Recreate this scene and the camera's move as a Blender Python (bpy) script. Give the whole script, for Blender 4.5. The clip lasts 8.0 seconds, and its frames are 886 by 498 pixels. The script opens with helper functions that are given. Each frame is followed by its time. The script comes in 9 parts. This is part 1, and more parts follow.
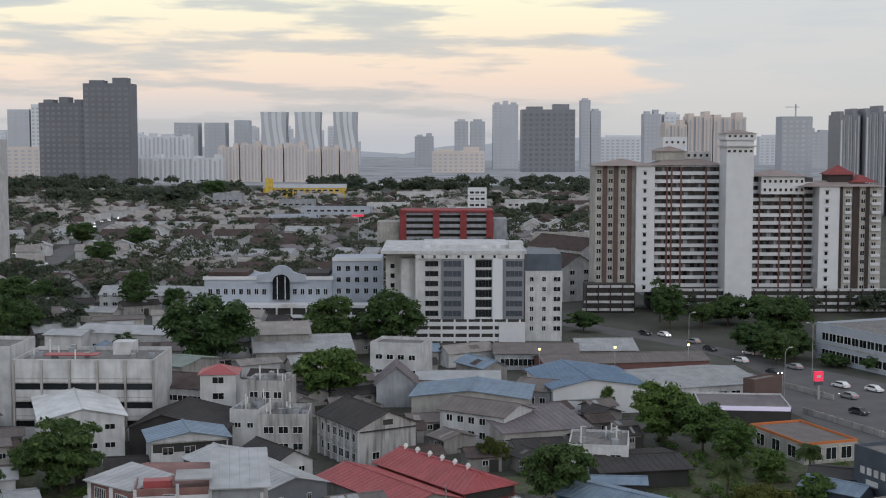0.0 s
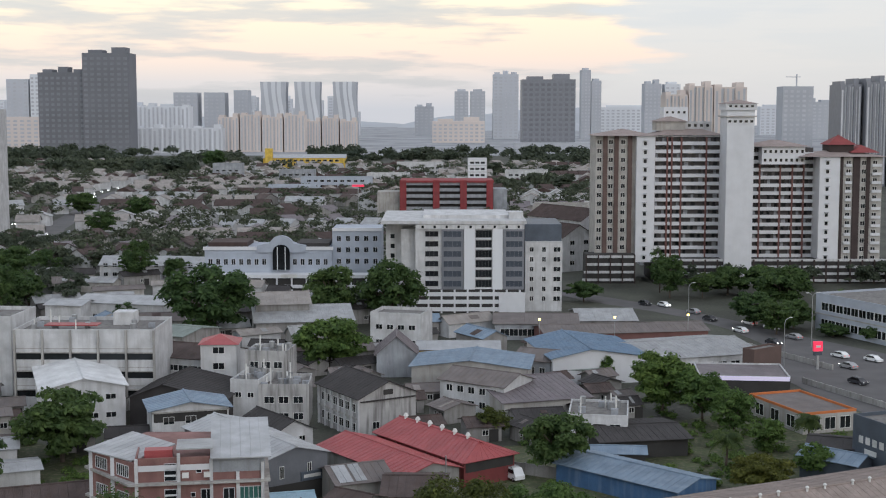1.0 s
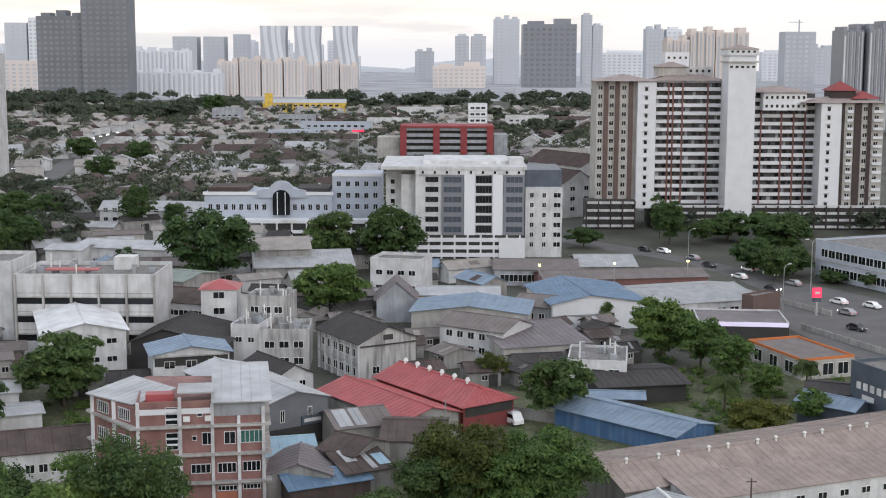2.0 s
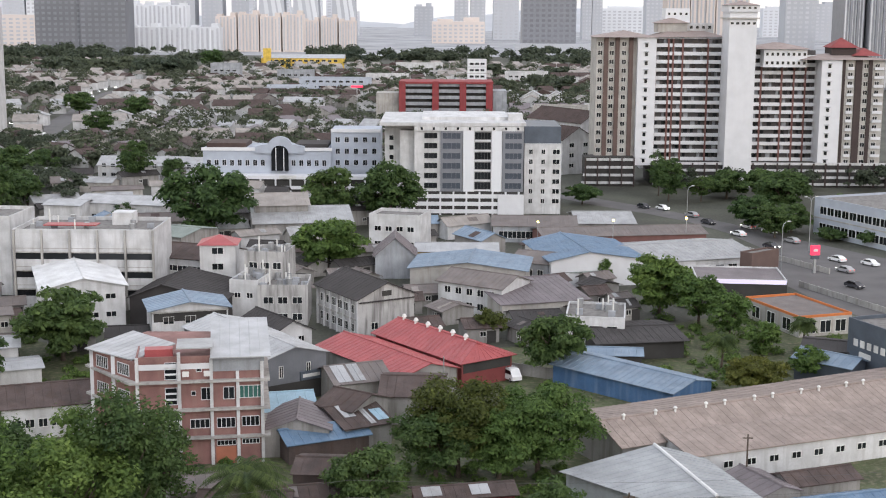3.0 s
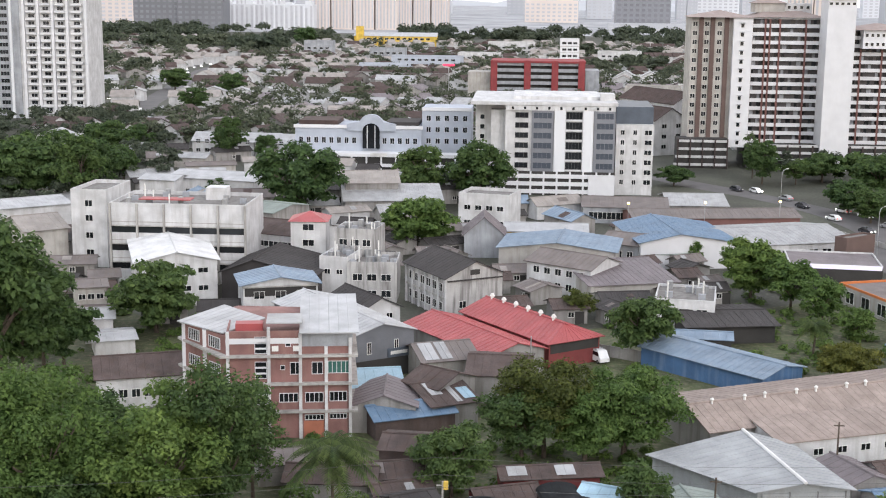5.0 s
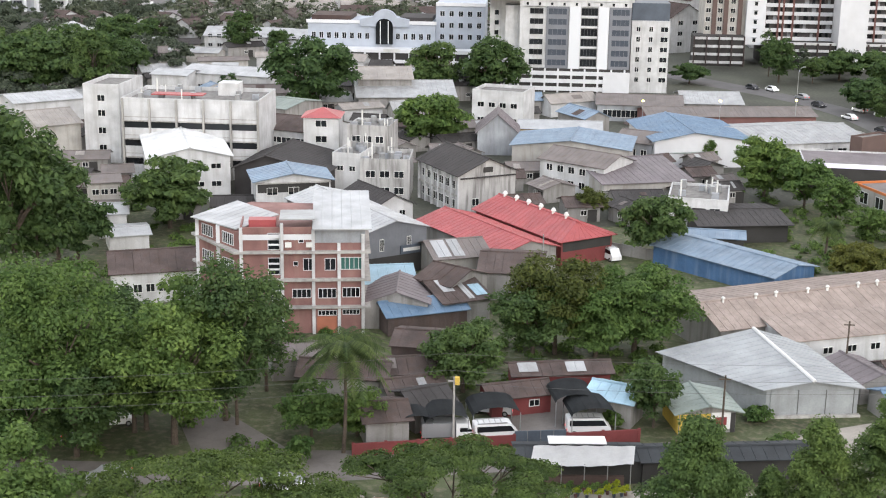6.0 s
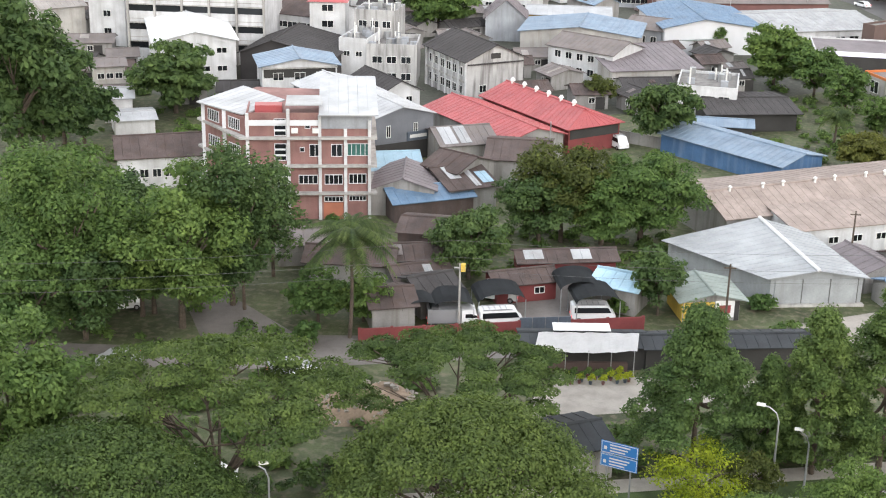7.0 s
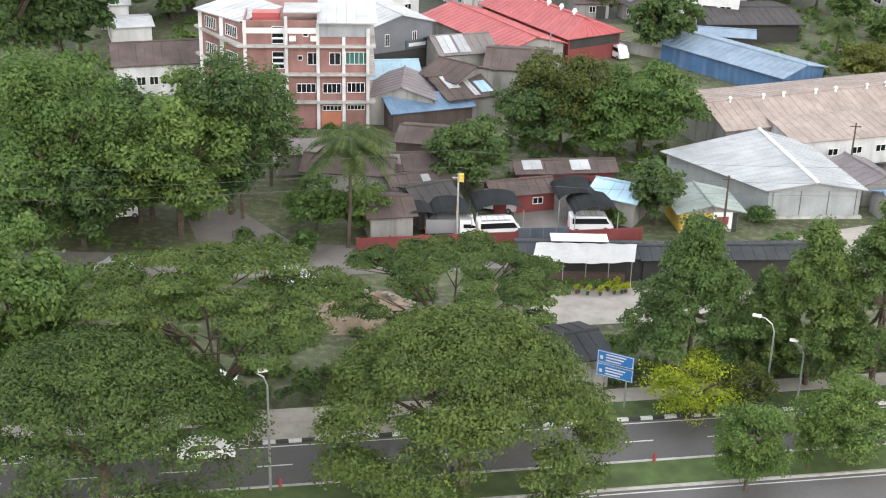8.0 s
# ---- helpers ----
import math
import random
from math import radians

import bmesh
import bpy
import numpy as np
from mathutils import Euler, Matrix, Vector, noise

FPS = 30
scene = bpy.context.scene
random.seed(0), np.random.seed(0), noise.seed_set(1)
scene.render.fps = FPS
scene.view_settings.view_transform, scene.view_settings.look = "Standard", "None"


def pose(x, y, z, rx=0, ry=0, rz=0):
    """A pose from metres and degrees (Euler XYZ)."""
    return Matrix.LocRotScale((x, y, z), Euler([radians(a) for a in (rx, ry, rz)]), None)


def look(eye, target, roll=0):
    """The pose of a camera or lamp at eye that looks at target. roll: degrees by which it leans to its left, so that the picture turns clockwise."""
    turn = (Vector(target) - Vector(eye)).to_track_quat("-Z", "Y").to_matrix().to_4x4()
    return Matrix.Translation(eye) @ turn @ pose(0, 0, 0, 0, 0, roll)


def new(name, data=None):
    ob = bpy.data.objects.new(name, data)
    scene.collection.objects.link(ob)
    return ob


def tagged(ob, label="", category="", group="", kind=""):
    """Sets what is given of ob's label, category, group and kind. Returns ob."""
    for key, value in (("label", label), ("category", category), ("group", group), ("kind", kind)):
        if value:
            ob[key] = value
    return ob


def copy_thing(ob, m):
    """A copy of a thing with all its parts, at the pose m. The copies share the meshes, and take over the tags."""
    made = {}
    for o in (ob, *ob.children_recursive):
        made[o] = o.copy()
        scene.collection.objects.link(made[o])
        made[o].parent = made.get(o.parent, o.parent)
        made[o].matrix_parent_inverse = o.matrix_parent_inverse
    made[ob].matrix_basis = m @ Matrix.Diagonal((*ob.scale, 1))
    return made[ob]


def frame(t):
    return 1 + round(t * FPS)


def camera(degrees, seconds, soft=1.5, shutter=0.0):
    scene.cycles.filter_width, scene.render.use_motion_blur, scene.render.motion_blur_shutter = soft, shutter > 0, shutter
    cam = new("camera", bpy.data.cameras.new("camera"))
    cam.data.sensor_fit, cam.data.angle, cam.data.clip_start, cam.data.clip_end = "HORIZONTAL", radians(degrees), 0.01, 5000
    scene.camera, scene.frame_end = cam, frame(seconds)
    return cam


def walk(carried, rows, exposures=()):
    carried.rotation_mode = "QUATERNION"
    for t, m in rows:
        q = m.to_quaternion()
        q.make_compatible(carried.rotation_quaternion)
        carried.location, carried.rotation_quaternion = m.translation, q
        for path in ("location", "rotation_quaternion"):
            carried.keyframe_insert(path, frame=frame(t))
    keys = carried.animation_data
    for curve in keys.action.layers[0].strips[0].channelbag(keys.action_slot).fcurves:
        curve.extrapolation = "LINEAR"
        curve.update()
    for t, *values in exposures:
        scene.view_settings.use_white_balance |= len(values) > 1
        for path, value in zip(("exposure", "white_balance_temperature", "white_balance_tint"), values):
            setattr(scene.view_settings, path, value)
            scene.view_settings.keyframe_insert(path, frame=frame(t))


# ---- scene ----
cam = camera(36.0, 8.0, soft=1.1)
EYE = 56.0
# seconds, yaw, pitch, roll of a hand-held turn from a high balcony
ROWS = [
    (0.0, 0.000, -4.600, 0.000),
    (0.5, 0.008, -5.010, -0.005),
    (1.0, 0.002, -5.851, -0.008),
    (1.5, 0.011, -7.075, -0.010),
    (2.0, 0.021, -8.137, -0.145),
    (2.2, 0.015, -8.620, -0.200),
    (3.3, -0.015, -10.200, -0.345),
    (3.5, -0.007, -10.260, -0.361),
    (4.0, 1.059, -10.243, -0.241),
    (4.2, 1.759, -10.250, -0.240),
    (5.3, 4.167, -11.843, -0.675),
    (5.5, 4.245, -12.857, -0.687),
    (6.0, 4.443, -15.193, -0.797),
    (6.5, 4.587, -17.729, -0.971),
    (7.0, 4.817, -19.945, -1.083),
    (7.5, 4.843, -21.706, -1.323),
    (8.0, 4.857, -23.726, -1.386),
]
walk(cam, [(t, pose(0, 0, EYE, 90 + pitch, roll, yaw)) for t, yaw, pitch, roll in ROWS],
     exposures=[(0.0, -0.45, 6050, 9), (0.5, -0.42, 6050, 9), (1.0, -0.2, 6050, 9), (1.5, 0.02, 6100, 9), (2.0, 0.25, 6200, 10), (3.5, 0.6, 6400, 12), (4.0, 0.65, 6400, 12), (5.5, 0.84, 6450, 11), (6.5, 1.10, 6500, 9), (7.0, 1.21, 6500, 9), (8.0, 1.33, 6500, 8)])

# ---------------------------------------------------------------- sky and sun
SUN_EL, SUN_AZ = 24.0, 150.0      # degrees; the bright evening cloud behind the viewer
world = bpy.data.worlds.new("sky")
scene.world = world
world.use_nodes = True
wn, wl = world.node_tree.nodes, world.node_tree.links
wn.clear()
w_out = wn.new("ShaderNodeOutputWorld")
w_bg = wn.new("ShaderNodeBackground")
w_sky = wn.new("ShaderNodeTexSky")
w_sky.sky_type, w_sky.sun_disc = "NISHITA", False
w_sky.sun_elevation, w_sky.sun_rotation = radians(SUN_EL), radians(SUN_AZ)
w_tc = wn.new("ShaderNodeTexCoord")
w_sep = wn.new("ShaderNodeSeparateXYZ")
wl.new(w_tc.outputs["Generated"], w_sep.inputs[0])


def ramp(nodes, stops, interp="LINEAR"):
    r = nodes.new("ShaderNodeValToRGB")
    r.color_ramp.interpolation = interp
    els = r.color_ramp.elements
    while len(els) < len(stops):
        els.new(0.5)
    for e, (p, c) in zip(els, stops):
        e.position = p
        e.color = (*c, 1) if len(c) == 3 else c
    return r


def mixer(nodes, links, fac, a, b, blend="MIX"):
    m = nodes.new("ShaderNodeMix")
    m.data_type, m.blend_type = "RGBA", blend
    for sock, v in ((m.inputs["Factor"], fac), (m.inputs["A"], a), (m.inputs["B"], b)):
        if isinstance(v, (int, float)):
            sock.default_value = v
        elif isinstance(v, tuple):
            sock.default_value = (*v, 1)
        else:
            links.new(v, sock)
    return m.outputs["Result"]


# evening glow from the horizon up, then a high veil of cloud
w_glow = ramp(wn, [(0.0, (0.66, 0.64, 0.67)), (0.02, (0.80, 0.71, 0.69)), (0.04, (1.10, 0.80, 0.64)), (0.065, (1.24, 0.92, 0.64)), (0.10, (1.30, 1.12, 0.72)), (0.20, (1.12, 1.06, 0.94)), (0.5, (0.90, 0.93, 0.98)), (1.0, (0.82, 0.87, 0.96))])
wl.new(w_sep.outputs["Z"], w_glow.inputs[0])
w_map = wn.new("ShaderNodeMapping")
w_map.inputs["Scale"].default_value = (4.0, 4.0, 34.0)
w_map.inputs["Location"].default_value = (0.9, 0.0, 0.30)
wl.new(w_tc.outputs["Generated"], w_map.inputs[0])
w_noise = wn.new("ShaderNodeTexNoise")
w_noise.inputs["Scale"].default_value, w_noise.inputs["Detail"].default_value = 1.6, 7.0
w_noise.inputs["Roughness"].default_value = 0.55
wl.new(w_map.outputs[0], w_noise.inputs["Vector"])
w_mask = ramp(wn, [(0.50, (0, 0, 0)), (0.58, (0.65, 0.65, 0.65)), (0.7, (0.85, 0.85, 0.85))])
wl.new(w_noise.outputs["Fac"], w_mask.inputs[0])
# a tall grey bank of cloud to the north-east
w_side = ramp(wn, [(0.594, (0, 0, 0)), (0.606, (0.9, 0.9, 0.9))])
w_add = wn.new("ShaderNodeMath")
w_add.operation = "MULTIPLY_ADD"
wl.new(w_noise.outputs["Fac"], w_add.inputs[0])
w_add.inputs[1].default_value = 0.12
w_half = wn.new("ShaderNodeMath")
w_half.operation = "MULTIPLY_ADD"
wl.new(w_sep.outputs["X"], w_half.inputs[0])
w_half.inputs[1].default_value, w_half.inputs[2].default_value = 0.5, 0.475
wl.new(w_half.outputs[0], w_add.inputs[2])
wl.new(w_add.outputs[0], w_side.inputs[0])
w_c1 = mixer(wn, wl, w_mask.outputs[0], w_glow.outputs[0], (0.56, 0.54, 0.55))
w_c2 = mixer(wn, wl, w_side.outputs[0], w_c1, (0.76, 0.715, 0.695))
w_dim = mixer(wn, wl, 1.0, w_sky.outputs[0], (0.03, 0.03, 0.03), "MULTIPLY")
w_sum = mixer(wn, wl, 1.0, w_c2, w_dim, "ADD")
wl.new(w_sum, w_bg.inputs["Color"])
w_bg.inputs["Strength"].default_value = 1.0
wl.new(w_bg.outputs[0], w_out.inputs[0])

sun_data = bpy.data.lights.new("sun", "SUN")
sun_data.energy, sun_data.angle, sun_data.color = 0.75, radians(35), (1.0, 0.97, 0.94)
sun = new("sun", sun_data)
az, el = radians(SUN_AZ), radians(SUN_EL)
sun.matrix_world = look((300 * math.sin(az) * math.cos(el), 300 * math.cos(az) * math.cos(el), 300 * math.sin(el) + 60), (0, 0, 60))


# ---------------------------------------------------------------- materials
def mat(name, col, rough=0.8, metal=0.0, var=0.22, scale=0.35, bump=0.15, ribs=0.0, stain=0.0, stain_col=(0.10, 0.09, 0.08), tint=0.10, fine=6.0, spec=0.4):
    """Procedural surface: patches, grain, optional rib relief and streaky stains."""
    m = bpy.data.materials.new(name)
    m.use_nodes = True
    n, l = m.node_tree.nodes, m.node_tree.links
    b = n["Principled BSDF"]
    b.inputs["Roughness"].default_value, b.inputs["Metallic"].default_value = rough, metal
    b.inputs["Specular IOR Level"].default_value = spec
    tc = n.new("ShaderNodeTexCoord")
    big, small = n.new("ShaderNodeTexNoise"), n.new("ShaderNodeTexNoise")
    for t, s, d in ((big, scale, 4.0), (small, fine, 3.0)):
        t.inputs["Scale"].default_value, t.inputs["Detail"].default_value = s, d
        l.new(tc.outputs["Object"], t.inputs["Vector"])
    dark, light = tuple(c * (1 - var) for c in col), tuple(min(1, c * (1 + var * 0.6)) for c in col)
    r1 = ramp(n, [(0.3, dark), (0.7, light)])
    l.new(big.outputs["Fac"], r1.inputs[0])
    r2 = ramp(n, [(0.3, (1 - var * 0.6,) * 3), (0.7, (1, 1, 1))])
    l.new(small.outputs["Fac"], r2.inputs[0])
    c = mixer(n, l, 1.0, r1.outputs[0], r2.outputs[0], "MULTIPLY")
    info = n.new("ShaderNodeObjectInfo")
    r3 = ramp(n, [(0.0, (1 - tint,) * 3), (1.0, (1, 1, 1))])
    l.new(info.outputs["Random"], r3.inputs[0])
    c = mixer(n, l, 1.0, c, r3.outputs[0], "MULTIPLY")
    if stain:
        mp = n.new("ShaderNodeMapping")
        mp.inputs["Scale"].default_value = (1.2, 1.2, 0.12)
        l.new(tc.outputs["Object"], mp.inputs[0])
        st = n.new("ShaderNodeTexNoise")
        st.inputs["Scale"].default_value, st.inputs["Detail"].default_value = 1.0, 6.0
        l.new(mp.outputs[0], st.inputs["Vector"])
        rs = ramp(n, [(0.48, (0, 0, 0)), (0.68, (stain,) * 3)])
        l.new(st.outputs["Fac"], rs.inputs[0])
        c = mixer(n, l, rs.outputs[0], c, stain_col)
    l.new(c, b.inputs["Base Color"])
    bp = n.new("ShaderNodeBump")
    bp.inputs["Strength"].default_value, bp.inputs["Distance"].default_value = bump, 0.05
    if ribs:
        wv = n.new("ShaderNodeTexWave")
        wv.inputs["Scale"].default_value = ribs
        l.new(tc.outputs["Object"], wv.inputs["Vector"])
        l.new(wv.outputs["Fac"], bp.inputs["Height"])
    else:
        l.new(small.outputs["Fac"], bp.inputs["Height"])
    l.new(bp.outputs[0], b.inputs["Normal"])
    return m


def leaf_mat(name, dark, light):
    m = bpy.data.materials.new(name)
    m.use_nodes = True
    n, l = m.node_tree.nodes, m.node_tree.links
    b = n["Principled BSDF"]
    b.inputs["Roughness"].default_value = 0.65
    b.inputs["Specular IOR Level"].default_value = 0.25
    geo, tc, info = n.new("ShaderNodeNewGeometry"), n.new("ShaderNodeTexCoord"), n.new("ShaderNodeObjectInfo")
    ns = n.new("ShaderNodeTexNoise")
    ns.inputs["Scale"].default_value, ns.inputs["Detail"].default_value = 0.5, 3.0
    l.new(tc.outputs["Object"], ns.inputs["Vector"])
    r1 = ramp(n, [(0.3, dark), (0.7, light)])
    l.new(ns.outputs["Fac"], r1.inputs[0])
    r2 = ramp(n, [(0.0, (0.6, 0.62, 0.6)), (1.0, (1.25, 1.2, 1.1))])
    l.new(geo.outputs["Random Per Island"], r2.inputs[0])
    c = mixer(n, l, 1.0, r1.outputs[0], r2.outputs[0], "MULTIPLY")
    r3 = ramp(n, [(0.0, (0.75, 0.8, 0.8)), (1.0, (1.12, 1.05, 0.95))])
    l.new(info.outputs["Random"], r3.inputs[0])
    c = mixer(n, l, 1.0, c, r3.outputs[0], "MULTIPLY")
    l.new(c, b.inputs["Base Color"])
    tr = n.new("ShaderNodeBsdfTranslucent")
    l.new(c, tr.inputs["Color"])
    ms = n.new("ShaderNodeMixShader")
    ms.inputs[0].default_value = 0.42
    l.new(b.outputs[0], ms.inputs[1])
    l.new(tr.outputs[0], ms.inputs[2])
    l.new(ms.outputs[0], n["Material Output"].inputs[0])
    return m


def glow_mat(name, col, strength):
    m = bpy.data.materials.new(name)
    m.use_nodes = True
    b = m.node_tree.nodes["Principled BSDF"]
    b.inputs["Base Color"].default_value = (*col, 1)
    b.inputs["Emission Color"].default_value = (*col, 1)
    b.inputs["Emission Strength"].default_value = strength
    return m


WHITE = mat("white_render", (0.62, 0.625, 0.635), stain=0.38, stain_col=(0.30, 0.29, 0.28))
GRIMY = mat("weather_stained_render", (0.47, 0.465, 0.46), stain=0.75, stain_col=(0.11, 0.105, 0.10))
CLEAN = mat("fresh_white_paint", (0.68, 0.69, 0.715), var=0.06, stain=0.1, stain_col=(0.5, 0.5, 0.5))
CREAM = mat("cream_render", (0.46, 0.445, 0.42), stain=0.45, stain_col=(0.24, 0.21, 0.17))
DIRTY = mat("grimy_render", (0.32, 0.31, 0.30), stain=0.55, stain_col=(0.13, 0.12, 0.10))
GREY = mat("grey_render", (0.36, 0.38, 0.41), stain=0.3)
BLUEGREY = mat("blue_grey_paint", (0.42, 0.46, 0.53), var=0.1, stain=0.15, stain_col=(0.3, 0.32, 0.36))
DKGREY = mat("dark_grey_cladding", (0.17, 0.18, 0.20), rough=0.5, ribs=2.5, bump=0.3)
CHAR = mat("charcoal_cladding", (0.09, 0.11, 0.14), rough=0.5, ribs=2.5, bump=0.3)
BRICK = mat("salmon_brick", (0.28, 0.148, 0.135), var=0.3, fine=9.0, stain=0.3, stain_col=(0.3, 0.2, 0.17))
CONC = mat("concrete", (0.42, 0.41, 0.39), stain=0.4)
BROWNP = mat("brown_paint", (0.13, 0.088, 0.078), var=0.15)
TERRA = mat("red_brown_paint", (0.19, 0.095, 0.085), var=0.15)
REDP = mat("red_paint", (0.27, 0.05, 0.055), var=0.15, stain=0.2)
REDWALL = mat("red_wall_paint", (0.21, 0.050, 0.050), stain=0.4, stain_col=(0.16, 0.05, 0.05))
YELLOWP = mat("yellow_paint", (0.72, 0.50, 0.09), stain=0.2)
RUSTP = mat("faded_terracotta_paint", (0.42, 0.16, 0.10), var=0.15)
ORANGEP = mat("orange_paint", (0.60, 0.19, 0.06), var=0.1)
MUSTARD = mat("mustard_paint", (0.60, 0.38, 0.10), stain=0.3)
R_GREY = mat("grey_metal_roofing", (0.42, 0.43, 0.44), rough=0.55, metal=0.2, ribs=3.5, bump=0.4, stain=0.3, stain_col=(0.25, 0.22, 0.2))
R_WHITE = mat("white_metal_roofing", (0.66, 0.67, 0.68), rough=0.5, ribs=3.5, bump=0.3, stain=0.12, stain_col=(0.5, 0.5, 0.5))
R_PALE = mat("pale_metal_roofing", (0.44, 0.45, 0.465), rough=0.5, ribs=3.5, bump=0.3, stain=0.12, stain_col=(0.45, 0.45, 0.45))
R_FACT = mat("pale_brown_factory_roofing", (0.34, 0.28, 0.25), rough=0.85, ribs=3.5, bump=0.4, stain=0.5, stain_col=(0.20, 0.165, 0.145))
R_BROWN = mat("weathered_brown_roofing", (0.20, 0.178, 0.172), rough=0.85, ribs=3.5, bump=0.4, stain=0.5, stain_col=(0.17, 0.14, 0.12))
R_DARK = mat("dark_asbestos_roofing", (0.060, 0.055, 0.055), rough=0.9, ribs=3.5, bump=0.5, stain=0.4, stain_col=(0.05, 0.05, 0.05))
R_BLUE = mat("blue_metal_roofing", (0.135, 0.22, 0.33), rough=0.5, ribs=3.5, bump=0.4, stain=0.2, stain_col=(0.3, 0.36, 0.42))
R_PBLUE = mat("faded_blue_metal_roofing", (0.205, 0.28, 0.37), rough=0.5, ribs=3.5, bump=0.4, stain=0.2, stain_col=(0.36, 0.40, 0.45))
R_RED = mat("red_metal_roofing", (0.40, 0.09, 0.095), rough=0.5, ribs=3.5, bump=0.4, stain=0.3, stain_col=(0.36, 0.09, 0.08))
R_TILE = mat("red_brown_roof_tiles", (0.085, 0.058, 0.052), rough=0.85, ribs=5.0, bump=0.5, var=0.35, stain=0.35, stain_col=(0.07, 0.05, 0.045))
R_RUST = mat("rusty_roofing", (0.115, 0.088, 0.082), rough=0.9, ribs=4.0, bump=0.5, var=0.4, stain=0.6, stain_col=(0.09, 0.06, 0.05))
R_GREEN = mat("faded_green_roofing", (0.27, 0.315, 0.29), rough=0.7, ribs=3.5, bump=0.4, stain=0.3, stain_col=(0.2, 0.22, 0.2))
R_PURP = mat("mauve_metal_roofing", (0.19, 0.165, 0.175), rough=0.6, ribs=3.5, bump=0.4, stain=0.2)
SLAB = mat("stained_roof_slab", (0.22, 0.21, 0.20), stain=0.6, stain_col=(0.06, 0.06, 0.055), scale=0.6)
GLASS = mat("window_glass", (0.022, 0.026, 0.030), rough=0.12, var=0.3, bump=0.0, spec=0.45, tint=0.5)
GLASSG = mat("green_tinted_glass", (0.06, 0.16, 0.14), rough=0.15, var=0.2, bump=0.0, spec=0.6)
BLUEWALL = mat("blue_metal_cladding", (0.08, 0.17, 0.33), rough=0.55, ribs=3.0, bump=0.3, stain=0.3, stain_col=(0.25, 0.32, 0.42))
SHEDGREY = mat("grey_metal_cladding", (0.33, 0.35, 0.36), rough=0.6, ribs=3.0, bump=0.3, stain=0.2)
R_PALEG = mat("silver_metal_roofing", (0.35, 0.37, 0.385), rough=0.5, ribs=3.5, bump=0.3, stain=0.15, stain_col=(0.4, 0.4, 0.4))
R_SKY = mat("light_blue_roofing", (0.38, 0.56, 0.68), rough=0.6, ribs=3.5, bump=0.4, stain=0.2, stain_col=(0.3, 0.36, 0.4))
R_TAN = mat("tan_sheet_roofing", (0.34, 0.315, 0.295), rough=0.75, ribs=3.5, bump=0.4, stain=0.35, stain_col=(0.28, 0.24, 0.2))
# near-black paint standing for shade in doorways, decks and under canopies
DARKIN = mat("painted_opening_shade", (0.05, 0.048, 0.046), rough=0.9)
FRAMEW = mat("white_window_frame", (0.72, 0.72, 0.70), var=0.08)
FRAMED = mat("dark_window_frame", (0.12, 0.12, 0.12), var=0.1)
STEEL = mat("galvanised_steel", (0.45, 0.46, 0.47), rough=0.45, metal=0.7)
ASPHALT = mat("asphalt", (0.13, 0.125, 0.125), var=0.2, scale=0.15, fine=4.0, stain=0.15, stain_col=(0.09, 0.09, 0.09))
PAVE = mat("paving", (0.38, 0.35, 0.31), var=0.2, scale=0.4, stain=0.2)
DIRT = mat("bare_earth", (0.33, 0.25, 0.18), var=0.3, scale=0.5, bump=0.5)
YARD = mat("dusty_concrete_yard", (0.19, 0.173, 0.16), var=0.25, scale=0.25, stain=0.3)
GRASS = mat("mown_grass", (0.075, 0.115, 0.035), var=0.4, scale=0.6, fine=12.0, bump=0.6)
PAINTW = mat("road_paint_white", (0.66, 0.66, 0.64), var=0.2, fine=3.0)
PAINTK = mat("kerb_paint_black", (0.05, 0.05, 0.05), var=0.2)
SIGNB = mat("blue_sign_face", (0.03, 0.16, 0.42), rough=0.4, var=0.05)
TARP = mat("white_tarpaulin", (0.78, 0.78, 0.78), rough=0.6, var=0.1, stain=0.15, stain_col=(0.45, 0.44, 0.42))
NET = mat("black_shade_net", (0.045, 0.05, 0.055), rough=0.9, var=0.3)
CARW = mat("white_car_paint", (0.78, 0.79, 0.80), rough=0.25, var=0.03, tint=0.0)
CARS = mat("silver_car_paint", (0.42, 0.43, 0.45), rough=0.3, var=0.03, metal=0.4)
CARK = mat("dark_car_paint", (0.05, 0.052, 0.06), rough=0.25, var=0.05)
CARR = mat("red_car_paint", (0.35, 0.03, 0.03), rough=0.3, var=0.05)
RUBBER = mat("tyre_rubber", (0.03, 0.03, 0.03), rough=0.9)
BARK = mat("bark", (0.11, 0.085, 0.065), var=0.4, scale=1.5, bump=0.6)
LEAF_A = leaf_mat("rain_tree_leaves", (0.064, 0.108, 0.032), (0.142, 0.205, 0.060))
LEAF_B = leaf_mat("broad_leaves", (0.070, 0.134, 0.040), (0.162, 0.252, 0.076))
LEAF_C = leaf_mat("dark_leaves", (0.056, 0.106, 0.042), (0.118, 0.188, 0.066))
LEAF_K = leaf_mat("glossy_green_leaves", (0.074, 0.130, 0.044), (0.150, 0.230, 0.074))
LEAF_Y = leaf_mat("yellow_green_leaves", (0.24, 0.32, 0.02), (0.48, 0.54, 0.05))
# LEAF_F is greyed and lightened, so distance haze sits in the leaf colour
LEAF_F = leaf_mat("haze_paled_leaves", (0.066, 0.088, 0.068), (0.110, 0.138, 0.102))
LEAF_P = leaf_mat("palm_fronds", (0.050, 0.085, 0.028), (0.105, 0.150, 0.050))
LEAF_O = leaf_mat("olive_leaves", (0.080, 0.100, 0.026), (0.150, 0.170, 0.045))


